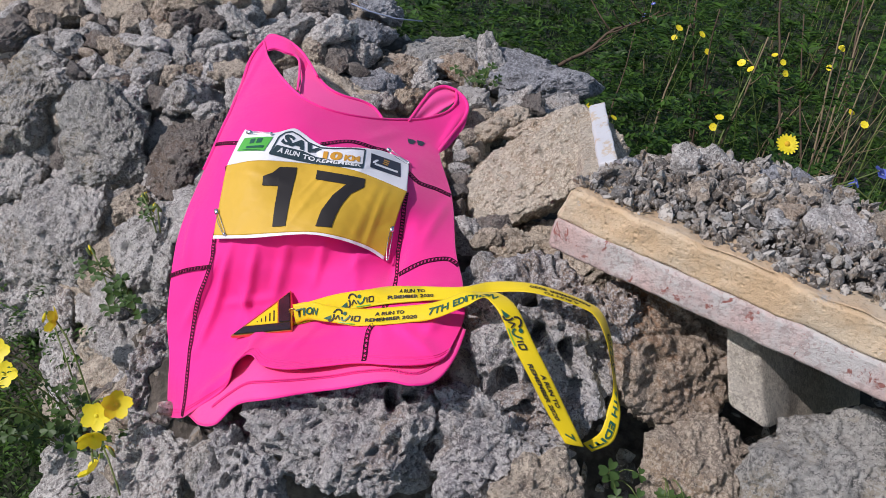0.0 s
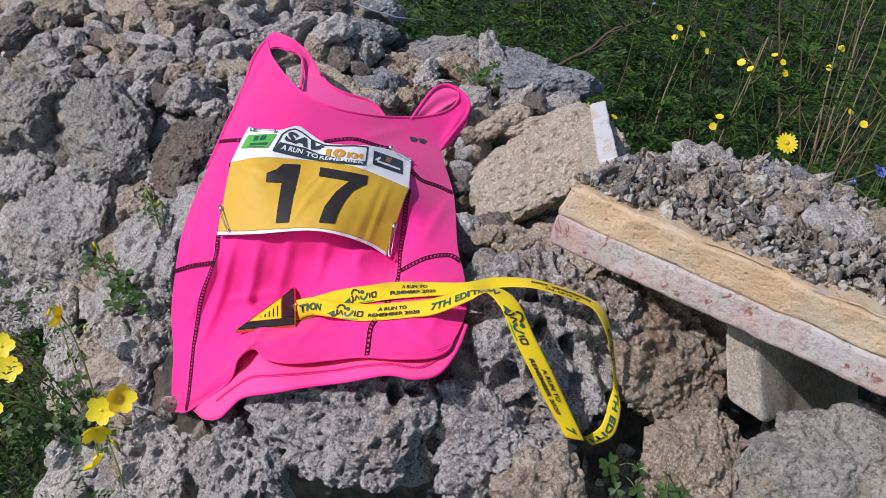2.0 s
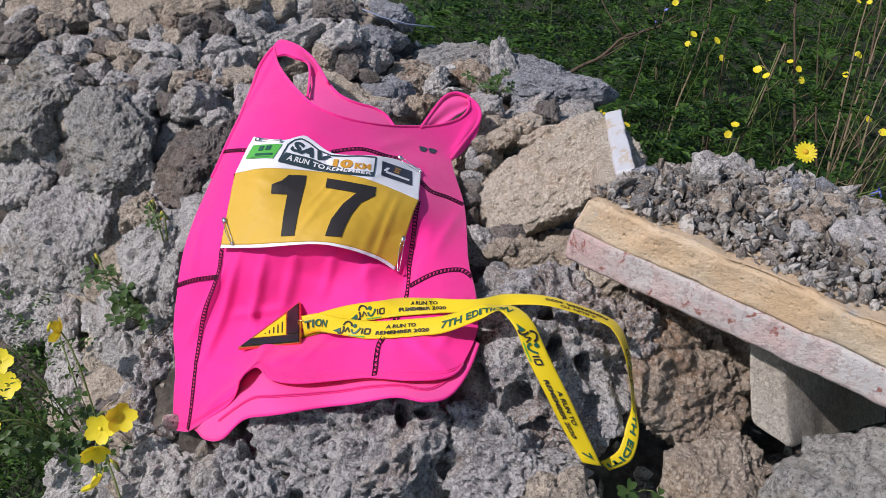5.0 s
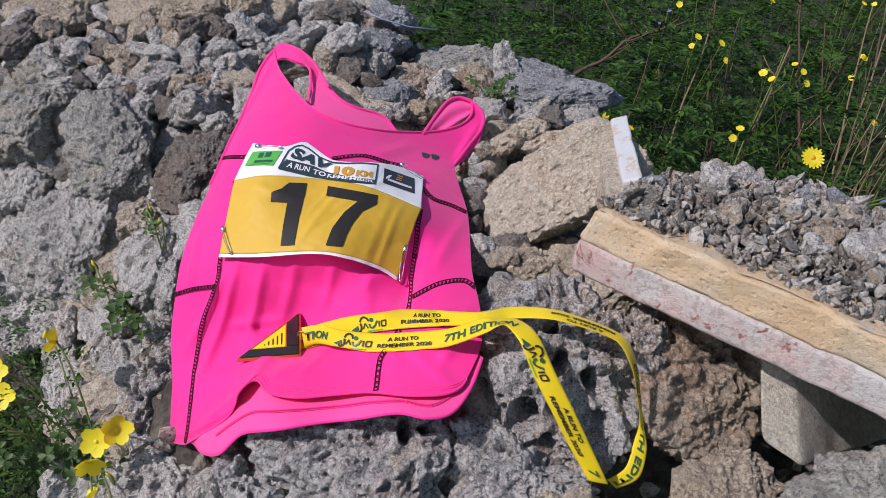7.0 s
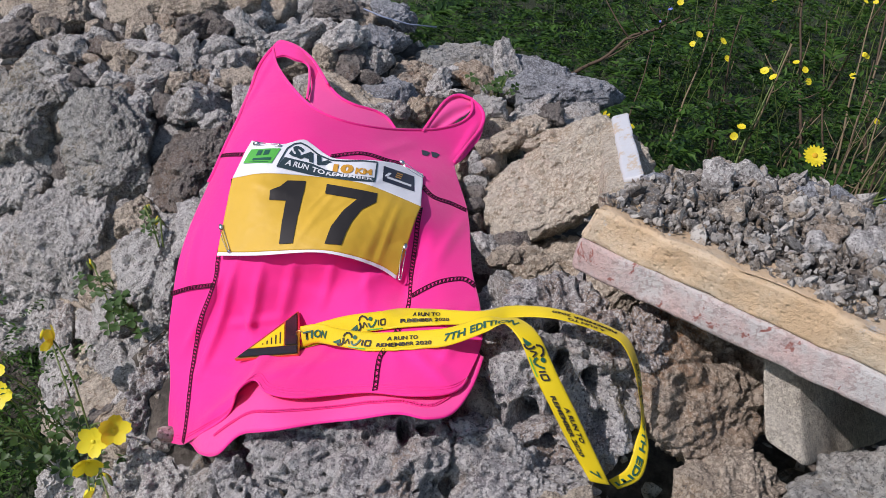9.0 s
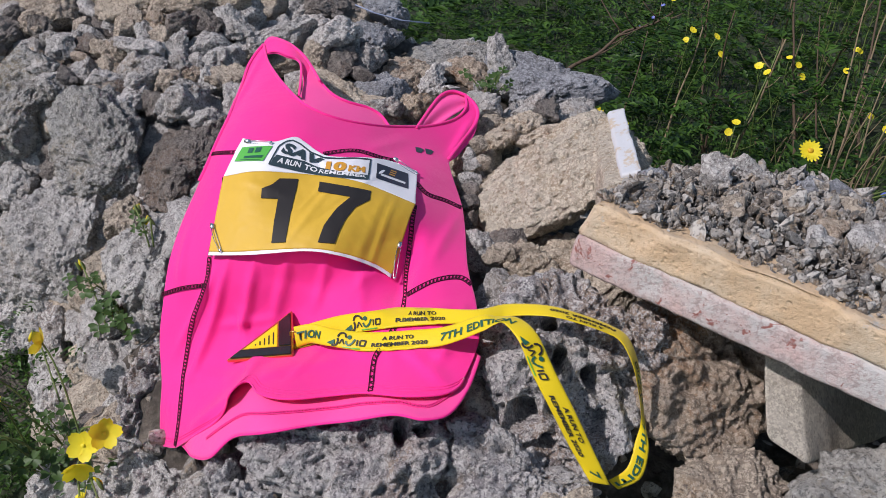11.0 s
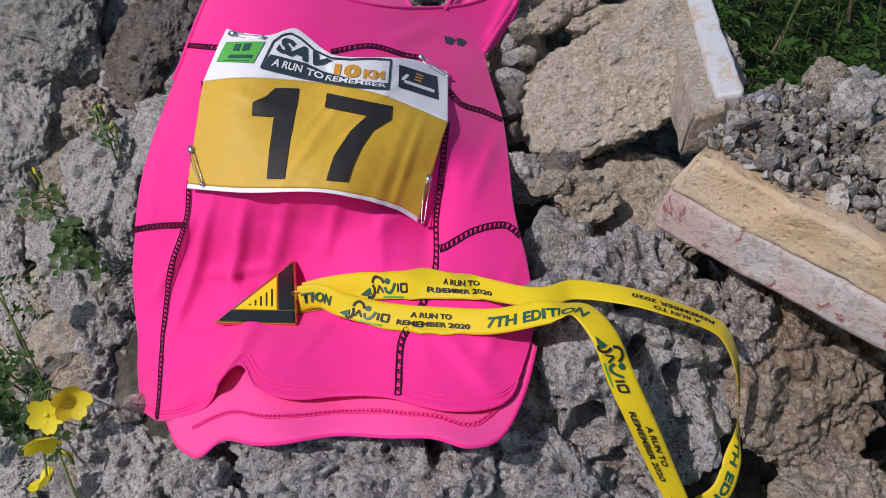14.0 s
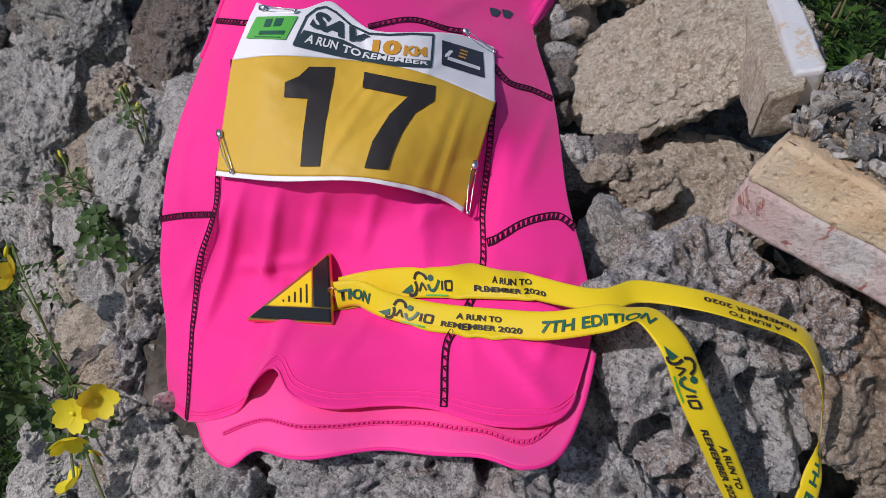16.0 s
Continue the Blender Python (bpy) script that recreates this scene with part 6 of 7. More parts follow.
words_in([(-0.011, 0.0632), (0.0117, 0.0662), (0.0092, 0.0774), (-0.0129, 0.0745)], "10", ink, M_INKORANGE, 0.06)
words_in([(0.0137, 0.0663), (0.031, 0.0685), (0.029, 0.0755), (0.0123, 0.0742)], "KM", ink, M_INKORANGE, 0.05)
words_in([(-0.0619, 0.0635), (-0.0370, 0.0620), (-0.0375, 0.0682), (-0.0610, 0.0702)], "A RUN", ink_over, M_WHITEINK)
words_in([(-0.0335, 0.0610), (-0.018, 0.0597), (-0.019, 0.0648), (-0.0335, 0.0672)], "TO", ink_over, M_WHITEINK)
words_in([(-0.0165, 0.0592), (0.0345, 0.0622), (0.0338, 0.0648), (-0.0165, 0.0640)], "REMEMBER", ink_over, M_WHITEINK, 0.02)


def safety_pin(ends, over):
    """A closed pin between two points of the bib."""
    p = [wall_point(x, y, net_height(BIB_NET, x, y, -0.13, -0.05, 0.052, 0.044) + 0.0045) for x, y in ends]
    pin = empty("safety_pin", (p[0] + p[1]) / 2, "small shiny steel safety pin through the bib corner", "safety pin", "pins holding the bib")
    d = (p[1] - p[0]).normalized()
    side = d.cross(OUT).normalized()
    tube("wire", [p[0] + side * 0.0018, p[0].lerp(p[1], 0.5) + side * 0.0024 + OUT * 0.001, p[1] + side * 0.0012, p[1] + d * 0.0015, p[1] - side * 0.0012, p[0].lerp(p[1], 0.5) - side * 0.0012 - OUT * 0.001, p[0] - side * 0.0018], 0.00045, M_STEEL, pin)
    tube("clasp", [p[0] - d * 0.003, p[0] + d * 0.001, p[0] + d * 0.004], lambda t: 0.0018 + 0.0012 * math.sin(math.pi * t), M_STEEL, pin, sides=8, flat=0.6)
    tube("coil", [p[1] - side * 0.0014, p[1] + side * 0.0014], 0.0016, M_STEEL, pin, sides=10)


for ends in (PIN_A, PIN_B, PIN_C, PIN_D):
    safety_pin(ends, 0)

# medal: a right-angled triangle with two dark bars and a gold rim
MEDAL = Vector((0.010, -0.133, 0.719))
mx = Vector((-0.060, -0.121, 0.688)) - MEDAL
my = Vector((-0.011, -0.067, 0.716)) - MEDAL
mn = my.cross(mx).normalized()
mn = mn if mn.dot(OUT) > 0 else -mn
medal = empty("finisher_medal", MEDAL, "triangular gold-edged medal with black and yellow enamel on the top", "medal")


def plate(name, outline, low, high, material, label=""):
    pts = [MEDAL + mx * x + my * y for x, y in outline]
    bm = bmesh.new()
    bottom = [bm.verts.new(p + mn * low) for p in pts]
    upper = [bm.verts.new(p + mn * high) for p in pts]
    bm.faces.new(bottom[::-1])
    bm.faces.new(upper)
    for k in range(len(pts)):
        j = (k + 1) % len(pts)
        bm.faces.new((bottom[k], bottom[j], upper[j], upper[k]))
    bmesh.ops.recalc_face_normals(bm, faces=bm.faces)
    bmesh.ops.bevel(bm, geom=[e for e in bm.edges], offset=0.0004, segments=2, affect="EDGES")
    return part(name, bm, material, medal, label, smooth=False)


plate("rim", [(0, 0), (1.02, -0.02), (0.0, 1.02)], -0.001, 0.003, M_GOLD, "gold metal rim")
plate("dark_bar", [(0.012, 0.015), (0.96, 0.005), (0.80, 0.17), (0.012, 0.19)], 0.003, 0.0042, M_ENAMEL)
plate("dark_bar", [(0.012, 0.21), (0.20, 0.21), (0.20, 0.76), (0.012, 0.96)], 0.003, 0.0042, M_ENAMEL)
plate("yellow_field", [(0.22, 0.20), (0.76, 0.19), (0.22, 0.73)], 0.003, 0.0036, M_YENAMEL)
for k in range(5):
    plate("writing_bar", [(0.27 + 0.07 * k, 0.25), (0.29 + 0.07 * k, 0.25), (0.29 + 0.07 * k, 0.52 - 0.06 * k), (0.27 + 0.07 * k, 0.52 - 0.06 * k)], 0.0036, 0.0039, M_INK, "dark unreadable writing")
ring = MEDAL + my * 0.42 - mx * 0.05 + mn * 0.003
tube("ring", [ring - mx.normalized() * (0.005 * math.cos(w)) + mn * (0.006 * math.sin(w)) for w in [2 * math.pi * k / 24 for k in range(25)]], 0.0009, M_GOLD, medal)


def ribbon_point(rows, lift, way):
    total = [0.0]
    for p, q in zip(rows, rows[1:]):
        total.append(total[-1] + math.dist(p[:3], q[:3]))

    def place(s, w, up=0.0):
        """s: metres along, w: -1 to 1 across."""
        r = spline(rows, s / total[-1])
        tip = way * (1.0 if way < 0 else ease(s, 0.05, 0.09)) * math.sqrt(max(0.0, 0.0092 ** 2 - r[3] ** 2 - r[4] ** 2))
        a, b, h = r[0] + r[3] * w, r[1] + r[4] * w, r[2] + tip * w + lift + 0.0012 * (1 - w * w)
        if a < 0.17:
            h = max(h, drape_height(a, b) + 0.0062)
        return wall_point(a, b, h + up)
    return place, total[-1]


put_front, len_front = ribbon_point(RIBBON_FRONT, 0.011, -1)
put_back, len_back = ribbon_point(RIBBON_BACK, 0.007, 1)
ribbon_front = sheet("ribbon", lambda u, v: put_front(u * len_front, v * 2 - 1), 140, 8, M_RIBBON, medal, "yellow satin ribbon with dark lettering", 0.0006)
ribbon_back = sheet("ribbon", lambda u, v: put_back(u * len_back, v * 2 - 1), 160, 8, M_RIBBON, medal, "yellow satin ribbon with dark lettering", 0.0006)


def motto(ribbon, put, at_s, flip=False):
    if flip:
        place = lambda s, w: put(s, w, 0.0012)
        lettered("lettering", "A RUN TO", at_s + 0.010, -0.62, 0.42, 0.034, place, M_INK, ribbon, flip=True)
        lettered("lettering", "REMEMBER 2020", at_s, 0.05, 0.42, 0.058, place, M_INK, ribbon, flip=True)
        return
    place = lambda s, w: put(s, w, 0.0012)
    lettered("lettering", "A RUN TO", at_s + 0.010, 0.12, 0.42, 0.034, place, M_INK, ribbon)
    lettered("lettering", "REMEMBER 2020", at_s, -0.55, 0.42, 0.058, place, M_INK, ribbon)


def edition(ribbon, put, at_s, words="7TH EDITION", width=0.075):
    lettered("lettering", words, at_s, -0.42, 0.85, width, lambda s, w: put(s, w, 0.0012), M_INKGREEN, ribbon)


def emblem(ribbon, put, at_s):
    """The club's emblem as plain strokes; sizes in millimetres along and across the ribbon."""
    def place(s, w):
        return put(at_s + s * 0.001, w / 9.2, 0.0012)

    def line(points, half, material):
        printed("emblem", [stroke(p, q, half) for p, q in zip(points, points[1:])], place, material, ribbon, cuts=1)

    printed("emblem", [[(0, -5.5), (5, -6.5), (10, -5.5), (9, -1.0)]], place, M_INKGREEN, ribbon, cuts=1)
    line([(6.5, -7.0), (10.0, -7.6), (12.6, -5.6), (13.2, -2.4), (12.0, 0.8)], 1.0, M_INK)
    line([(11.5, 2.0), (13.0, 5.4), (16.0, 6.8), (19.5, 5.6), (21.5, 2.2)], 0.9, M_INK)
    line([(15.0, -5.0), (17.6, 0.4), (20.5, -4.6)], 0.6, M_INK)
    printed("emblem", [[(24.5 + 2.1 * math.cos(k * 0.7), 3.0 + 2.1 * math.sin(k * 0.7)) for k in range(9)]], place, M_INKGREEN, ribbon, cuts=1)
    line([(22.0, -1.0), (23.2, -4.2), (26.0, -5.0), (28.8, -2.6), (31.0, 1.6)], 0.9, M_INKGREEN)
    line([(33.4, -4.4), (33.4, 1.2)], 0.7, M_INK)
    line([(36.2, -4.2), (41.4, -4.2), (41.4, 1.0), (36.2, 1.0), (36.2, -4.2)], 0.7, M_INK)
    line([(20.0, -7.4), (38.0, -7.4)], 0.45, M_INKLIME)


FRONT_S, BACK_S = (0.045, 0.094, 0.166, 0.256, 0.312, 0.381), (0.004, 0.154, 0.318, 0.386)
lettered("lettering", "TION", 0.004, -0.42, 0.85, 0.030, lambda s, w: put_front(s, w, 0.0012), M_INKGREEN, ribbon_front)
emblem(ribbon_front, put_front, FRONT_S[0])
motto(ribbon_front, put_front, FRONT_S[1])
edition(ribbon_front, put_front, FRONT_S[2])
emblem(ribbon_front, put_front, FRONT_S[3])
motto(ribbon_front, put_front, FRONT_S[4])
lettered("lettering", "7", FRONT_S[5], -0.42, 0.85, 0.007, lambda s, w: put_front(s, w, 0.0012), M_INKGREEN, ribbon_front)
lettered("lettering", "7TH EDITI", BACK_S[0], -0.42, 0.85, 0.062, lambda s, w: put_back(s, w, 0.0012), M_INKGREEN, ribbon_back, flip=True)
motto(ribbon_back, put_back, BACK_S[1])
motto(ribbon_back, put_back, BACK_S[2], flip=True)
emblem(ribbon_back, lambda s, w, up: put_back(2 * BACK_S[3] + 0.05 - s, -w, up), BACK_S[3])
emblem(ribbon_back, put_back, 0.080)


# ---- plants ----
def leaves(name, shapes, material, label, category):
    """shapes: rows of base, direction, side, length, width; every leaf is folded along its rib."""
    b, d, s, ln, wd = [np.array(x) for x in zip(*shapes)]
    up = np.cross(s, d)
    ln, wd = ln[:, None], wd[:, None]
    v = np.stack([b, b + d * ln * 0.45 + s * wd * 0.5 + up * wd * 0.2, b + d * ln - up * ln * 0.15, b + d * ln * 0.45 - s * wd * 0.5 + up * wd * 0.2], axis=1).reshape(-1, 3)
    k = np.arange(len(b))[:, None] * 4
    f = np.concatenate([k + (0, 1, 2), k + (0, 2, 3)])
    ob = link(name, v, f, material)
    return tagged(ob, label, category, kind="stuff")


def unit(r, z0, z1):
    w, z = r.uniform(0, 2 * math.pi), r.uniform(z0, z1)
    q = math.sqrt(max(0, 1 - z * z))
    return np.array((q * math.cos(w), q * math.sin(w), z))


def herbs(count, spot, seed, tall, leaf, fronds):
    """Herbs: a stem each, with feathery side shoots of paired leaflets."""
    r = random.Random(seed)
    rows, stems = [], []
    for _ in range(count):
        x, y, z, k = spot(r)
        h = r.uniform(*tall) * k * (0.55 + 0.9 * max(0, 0.5 + noise.noise((x * 3.1, y * 3.1, 4.0))))
        tilt = unit(r, 0.5, 0.95)
        lean = np.array((tilt[0] * 0.6, tilt[1] * 0.6, 1.0))
        base = np.array((x, y, z))
        stems.append((base, base + lean * h))
        for _ in range(int(fronds * (0.5 + h))):
            t = 0.15 + 0.85 * r.random() ** 0.7
            p = base + lean * h * t
            d = unit(r, 0.0, 0.8)
            reach = r.uniform(0.04, 0.15) * (1.25 - 0.7 * t)
            side = np.cross(d, (0, 0, 1.0))
            side = side / (np.linalg.norm(side) + 1e-6)
            pairs = max(2, int(reach / 0.011))
            size = r.uniform(*leaf)
            for q in range(pairs):
                u = (q + 0.6) / pairs
                spot_q = p + d * reach * u - np.array((0, 0, 0.25)) * reach * u * u
                for way in (-1, 1):
                    e = d * 0.55 + side * way + np.array((r.uniform(-0.3, 0.3), r.uniform(-0.3, 0.3), r.uniform(-0.2, 0.4)))
                    e = e / np.linalg.norm(e)
                    w = np.cross(e, np.array((r.uniform(-0.4, 0.4), r.uniform(-0.4, 0.4), 1.0)))
                    w = w / (np.linalg.norm(w) + 1e-6)
                    ln = size * (1.15 - 0.6 * u) * r.uniform(0.8, 1.2)
                    rows.append((spot_q, e, w, ln, ln * r.uniform(0.3, 0.5)))
    return rows, stems


def behind(r):
    """Places beyond the wall, denser near it."""
    while True:
        y = 0.55 + 4.2 * r.random() ** 1.5
        x = r.uniform(-0.5, 0.75 + y * 0.75)
        edge = 1.45 - 0.5 * ease(x, -0.35, 0.05) - 0.27 * ease(x, 0.0, 0.42) - 0.22 * ease(x, 0.38, 0.6)
        if y > edge:
            return x, y, max(0.0, bed_height(x, y) if y < 1.4 else 0.0), 1.0


rows, stems = herbs(950, behind, 11, (0.25, 0.66), (0.016, 0.036), 11)
leaves("weed_foliage", rows, M_LEAF, "dense dark green weeds growing behind the wall", "weeds")


def left_low(r):
    while True:
        x, y = r.uniform(-0.75, -0.22), r.uniform(-0.5, 0.12)
        z = bed_height(x, y)
        if (z < 0.42 and x < -0.23 and y < -0.03 + 0.12 * (x + 0.3)) or (x < -0.42 and z < 0.36):
            return x, y, z, 1.0


rows2, _ = herbs(300, left_low, 12, (0.10, 0.26), (0.006, 0.013), 12)
leaves("low_weeds", rows2, M_LEAF, "low green weeds at the foot of the wall", "weeds")


def blades(name, count, spot, tall, seed, material, label):
    r = random.Random(seed)
    verts, faces = [], []
    for _ in range(count):
        x, y, z, k = spot(r)
        h = r.uniform(*tall)
        w = r.uniform(0.0012, 0.0028)
        lean = unit(r, 0.2, 0.9)
        side = np.cross(lean, (0, 0, 1.0))
        side = side / (np.linalg.norm(side) + 1e-6)
        n0 = len(verts)
        for t in (0, 0.35, 0.7, 1.0):
            p = np.array((x, y, z)) + np.array((lean[0] * t * t * 0.7, lean[1] * t * t * 0.7, t * (1 - 0.25 * t))) * h
            verts += [p - side * w * (1.02 - t), p + side * w * (1.02 - t)]
        faces += [(n0 + 2 * i, n0 + 2 * i + 1, n0 + 2 * i + 3, n0 + 2 * i + 2) for i in range(3)]
    return tagged(link(name, verts, faces, material), label, "grass", kind="stuff")


blades("grass", 1500, behind, (0.25, 0.65), 21, M_GRASS, "thin grass blades among the weeds")
blades("grass", 500, left_low, (0.08, 0.25), 22, M_GRASS, "fine grass at the foot of the wall")


def stalk(base, tip, radius, bend, material, label, category, twigs=0, seed=0):
    r = random.Random(seed)
    base, tip = Vector(base), Vector(tip)
    side = (tip - base).cross(Vector((0, 1, 0.3))).normalized()

    def at(t):
        return base.lerp(tip, t) + side * (bend * math.sin(math.pi * t)) + Vector((noise.noise((t * 4, seed, 0)), 0, noise.noise((t * 4, seed, 5)))) * 0.012
    thing = empty("dry_stalk", base, label, category, "dry stalks in the weeds")
    main = tube("stem", [at(k / 14) for k in range(15)], lambda t: radius * (1 - 0.6 * t), material, thing)
    for k in range(twigs):
        t = r.uniform(0.35, 0.95)
        d = unit(r, 0.1, 0.7)
        ln = r.uniform(0.04, 0.12)
        tube("twig", [at(t) + Vector(d * ln * s) + Vector((0, 0, 0.02 * s * s)) for s in (0, 0.35, 0.7, 1.0)], lambda t: radius * 0.45 * (1 - 0.6 * t), material, thing, sides=5)
    return thing


STALK = "thin dry brown stalk standing among the green weeds"
r = random.Random(31)
stalk((0.24, 1.20, 0.50), (0.51, 1.31, 0.675), 0.0055, 0.012, M_TWIG, "dead branched grey twig leaning over the weeds", "twig", 8, 2)
stalk((0.509, 1.03, 0.12), (0.586, 1.3, 0.652), 0.0042, 0.01, M_DRY, STALK, "stalk", 0, 300)
stalk((0.634, 0.935, 0.12), (0.746, 1.199, 0.662), 0.0035, 0.01, M_STEM, STALK, "stalk", 1, 301)
stalk((1.034, 1.553, 0.12), (0.914, 1.823, 0.665), 0.006, 0.01, M_TWIG, STALK, "stalk", 2, 302)
stalk((1.046, 1.315, 0.12), (0.929, 1.565, 0.643), 0.004, 0.01, M_TWIG, STALK, "stalk", 0, 303)
stalk((1.01, 1.215, 0.12), (1.008, 1.502, 0.717), 0.004, 0.01, M_DRY, STALK, "stalk", 1, 304)
stalk((0.998, 1.223, 0.12), (1.074, 1.51, 0.72), 0.004, 0.01, M_DRY, STALK, "stalk", 2, 305)
stalk((0.758, 0.498, 0.12), (0.786, 0.803, 0.789), 0.0022, 0.01, M_TWIG, STALK, "stalk", 0, 306)
stalk((0.752, 1.552, 0.12), (0.671, 1.769, 0.62), 0.005, 0.01, M_TWIG, STALK, "stalk", 1, 307)
stalk((1.012, 1.108, 0.12), (1.07, 1.383, 0.713), 0.003, 0.01, M_DRY, STALK, "stalk", 2, 308)
stalk((0.404, 0.932, 0.12), (0.442, 1.174, 0.665), 0.003, 0.01, M_TWIG, STALK, "stalk", 0, 309)
stalk((1.173, 1.474, 0.12), (1.124, 1.727, 0.677), 0.006, 0.01, M_TWIG, STALK, "stalk", 1, 310)
for k in range(44):
    y = r.uniform(0.95, 3.2)
    x = r.uniform(0.35 + 0.12 * y, 0.75 + 0.7 * y)
    h = r.uniform(0.35, 0.7)
    stalk((x, y, 0.0), (x + r.uniform(-0.1, 0.14), y + r.uniform(-0.1, 0.1), h), r.uniform(0.0025, 0.005), r.uniform(-0.03, 0.03), r.choice((M_DRY, M_DRY, M_TWIG, M_STEM)), STALK, "stalk", r.randrange(0, 4), 40 + k)
for k in range(6):
    y = r.uniform(0.62, 1.0)
    x = r.uniform(0.62, 1.15)
    stalk((x, y, 0.0), (x + r.uniform(-0.05, 0.2), y + r.uniform(-0.05, 0.1), r.uniform(0.55, 0.85)), r.uniform(0.0016, 0.003), r.uniform(-0.03, 0.03), r.choice((M_DRY, M_TWIG, M_DRY)), STALK, "stalk", r.randrange(0, 4), 140 + k)


def petal_ring(count, radius, width, cup, rows=1, notch=0.0, seed=0):
    """Petals of a flower that faces +z, in one mesh each."""
    r = random.Random(seed)
    out = []
    for ring_no in range(rows):
        for k in range(count):
            w = 2 * math.pi * (k + 0.5 * ring_no) / count + r.uniform(-0.08, 0.08)
            ln = radius * (1 - 0.22 * ring_no) * r.uniform(0.92, 1.06)
            bm = bmesh.new()
            grid = []
            for i in range(6):
                t = i / 5
                half = width * math.sin(math.pi * min(0.93, 0.12 + 0.72 * t)) * (1 if t < 0.95 else 0.75)
                row = []
                for j in (-1, -0.5, 0, 0.5, 1):
                    x = ln * (t - (notch * (1 - abs(j)) if i == 5 else 0))
                    z = cup * t * t * ln + 0.15 * half * j * j + 0.08 * ln * ring_no
                    row.append(bm.verts.new((x * math.cos(w) - half * j * math.sin(w), x * math.sin(w) + half * j * math.cos(w), z)))
                grid.append(row)
            for i in range(5):
                for j in range(4):
                    bm.faces.new((grid[i][j], grid[i][j + 1], grid[i + 1][j + 1], grid[i + 1][j]))
            out.append(bm)
    return out


def flower(name, place, facing, petals, root, label, group, disc=0.004, centre=M_DISC, petal=M_PETAL, stem_r=0.0011):
    thing = new(name)
    thing.empty_display_size = 0.02
    turn = Vector(facing).to_track_quat("Z", "Y").to_matrix().to_4x4()
    thing.matrix_basis = Matrix.Translation(place) @ turn
    for bm in petals:
        ob = part("petal", bm, petal, None)
        ob.parent = thing
    bm = bmesh.new()
    bmesh.ops.create_icosphere(bm, subdivisions=2, radius=disc)
    for v in bm.verts:
        v.co.z = v.co.z * 0.6 + disc * 0.4
    part("flower_centre", bm, centre, None).parent = thing
    if root:
        p0, p1 = Vector(place), Vector(root)
        inv = thing.matrix_basis.inverted()
        back = Vector(facing).normalized() * -0.02
        pts = [p0.lerp(p1, t) * (1 - (1 - t) * t) + (p0 + back).lerp(p1, t) * ((1 - t) * t) + Vector((0, 0, 0.03)) * math.sin(math.pi * t) for t in [k / 12 for k in range(13)]]
        ob = tube("flower_stem", [inv @ p for p in pts], stem_r, M_STEM, None)
        ob.parent = thing
    return tagged(thing, label, "flower", group)


SORREL = "bright yellow five-petalled sorrel flower on a thin stem"
ROOT = (-0.235, -0.13, 0.50)
SPOTS = (((-0.347, -0.121, 0.607), (0.2, -0.6, 0.7)),
         ((-0.365, -0.138, 0.586), (0.1, -0.8, 0.4)),
         ((-0.328, -0.14, 0.594), (0.1, -0.7, 0.6)),
         ((-0.35, -0.169, 0.575), (-0.2, -0.6, 0.6)),
         ((-0.33, -0.182, 0.571), (0.2, -0.7, 0.7)),
         ((-0.323, -0.203, 0.559), (0.1, -0.8, 0.5)),
         ((-0.195, -0.182, 0.6), (0.1, -0.8, 0.5)),
         ((-0.196, -0.197, 0.584), (0.3, -0.5, -0.1)),
         ((-0.177, -0.172, 0.611), (0.5, -0.6, 0.5)),
         ((-0.184, -0.222, 0.561), (-0.7, 0.1, 0.6)),
         ((-0.285, -0.09, 0.639), (-0.8, -0.1, 0.1)))
for k, (place, facing) in enumerate(SPOTS):
    flower("yellow_sorrel", place, facing, petal_ring(5, 0.0165, 0.0074, 0.45 if k in (7, 8, 9, 10) else 0.22, 1, 0.06, k), (ROOT[0] + 0.02 * math.sin(k * 2.1) - (0.04 if k < 6 else 0), ROOT[1] + 0.02 * math.cos(k), ROOT[2]), SORREL, "sorrel flowers at the wall", 0.0022, M_PETAL)
flower("yellow_dandelion", (0.672, 0.598, 0.679), (-0.05, -0.75, 0.65), petal_ring(18, 0.019, 0.0028, 0.15, 3, 0.0, 3), (0.78, 0.66, 0.15), "large bright yellow dandelion flower above the weeds", "", 0.005)
r = random.Random(77)
first = None
for k in range(170):
    y = 0.9 + 3.2 * r.random()
    x = r.uniform(0.25 + 0.1 * y, 0.7 + 0.68 * y)
    z = r.uniform(0.46, 0.70)
    if first is None:
        first = flower("yellow_wild_flower", (x, y, z), (0, -0.4, 0.9), petal_ring(8, 0.0092, 0.0042, 0.15, 1, 0.0, 5), (x + 0.02, y + 0.02, 0.0), "small yellow wild flower among green weeds", "wild flowers in the weeds", 0.0018, M_PETAL)
    else:
        tilt = Vector((r.uniform(-0.5, 0.5), r.uniform(-0.9, 0.1), r.uniform(0.5, 1.0))).to_track_quat("Z", "Y").to_matrix().to_4x4()
        copy_thing(first, Matrix.Translation((x, y, z)) @ tilt)
first = None
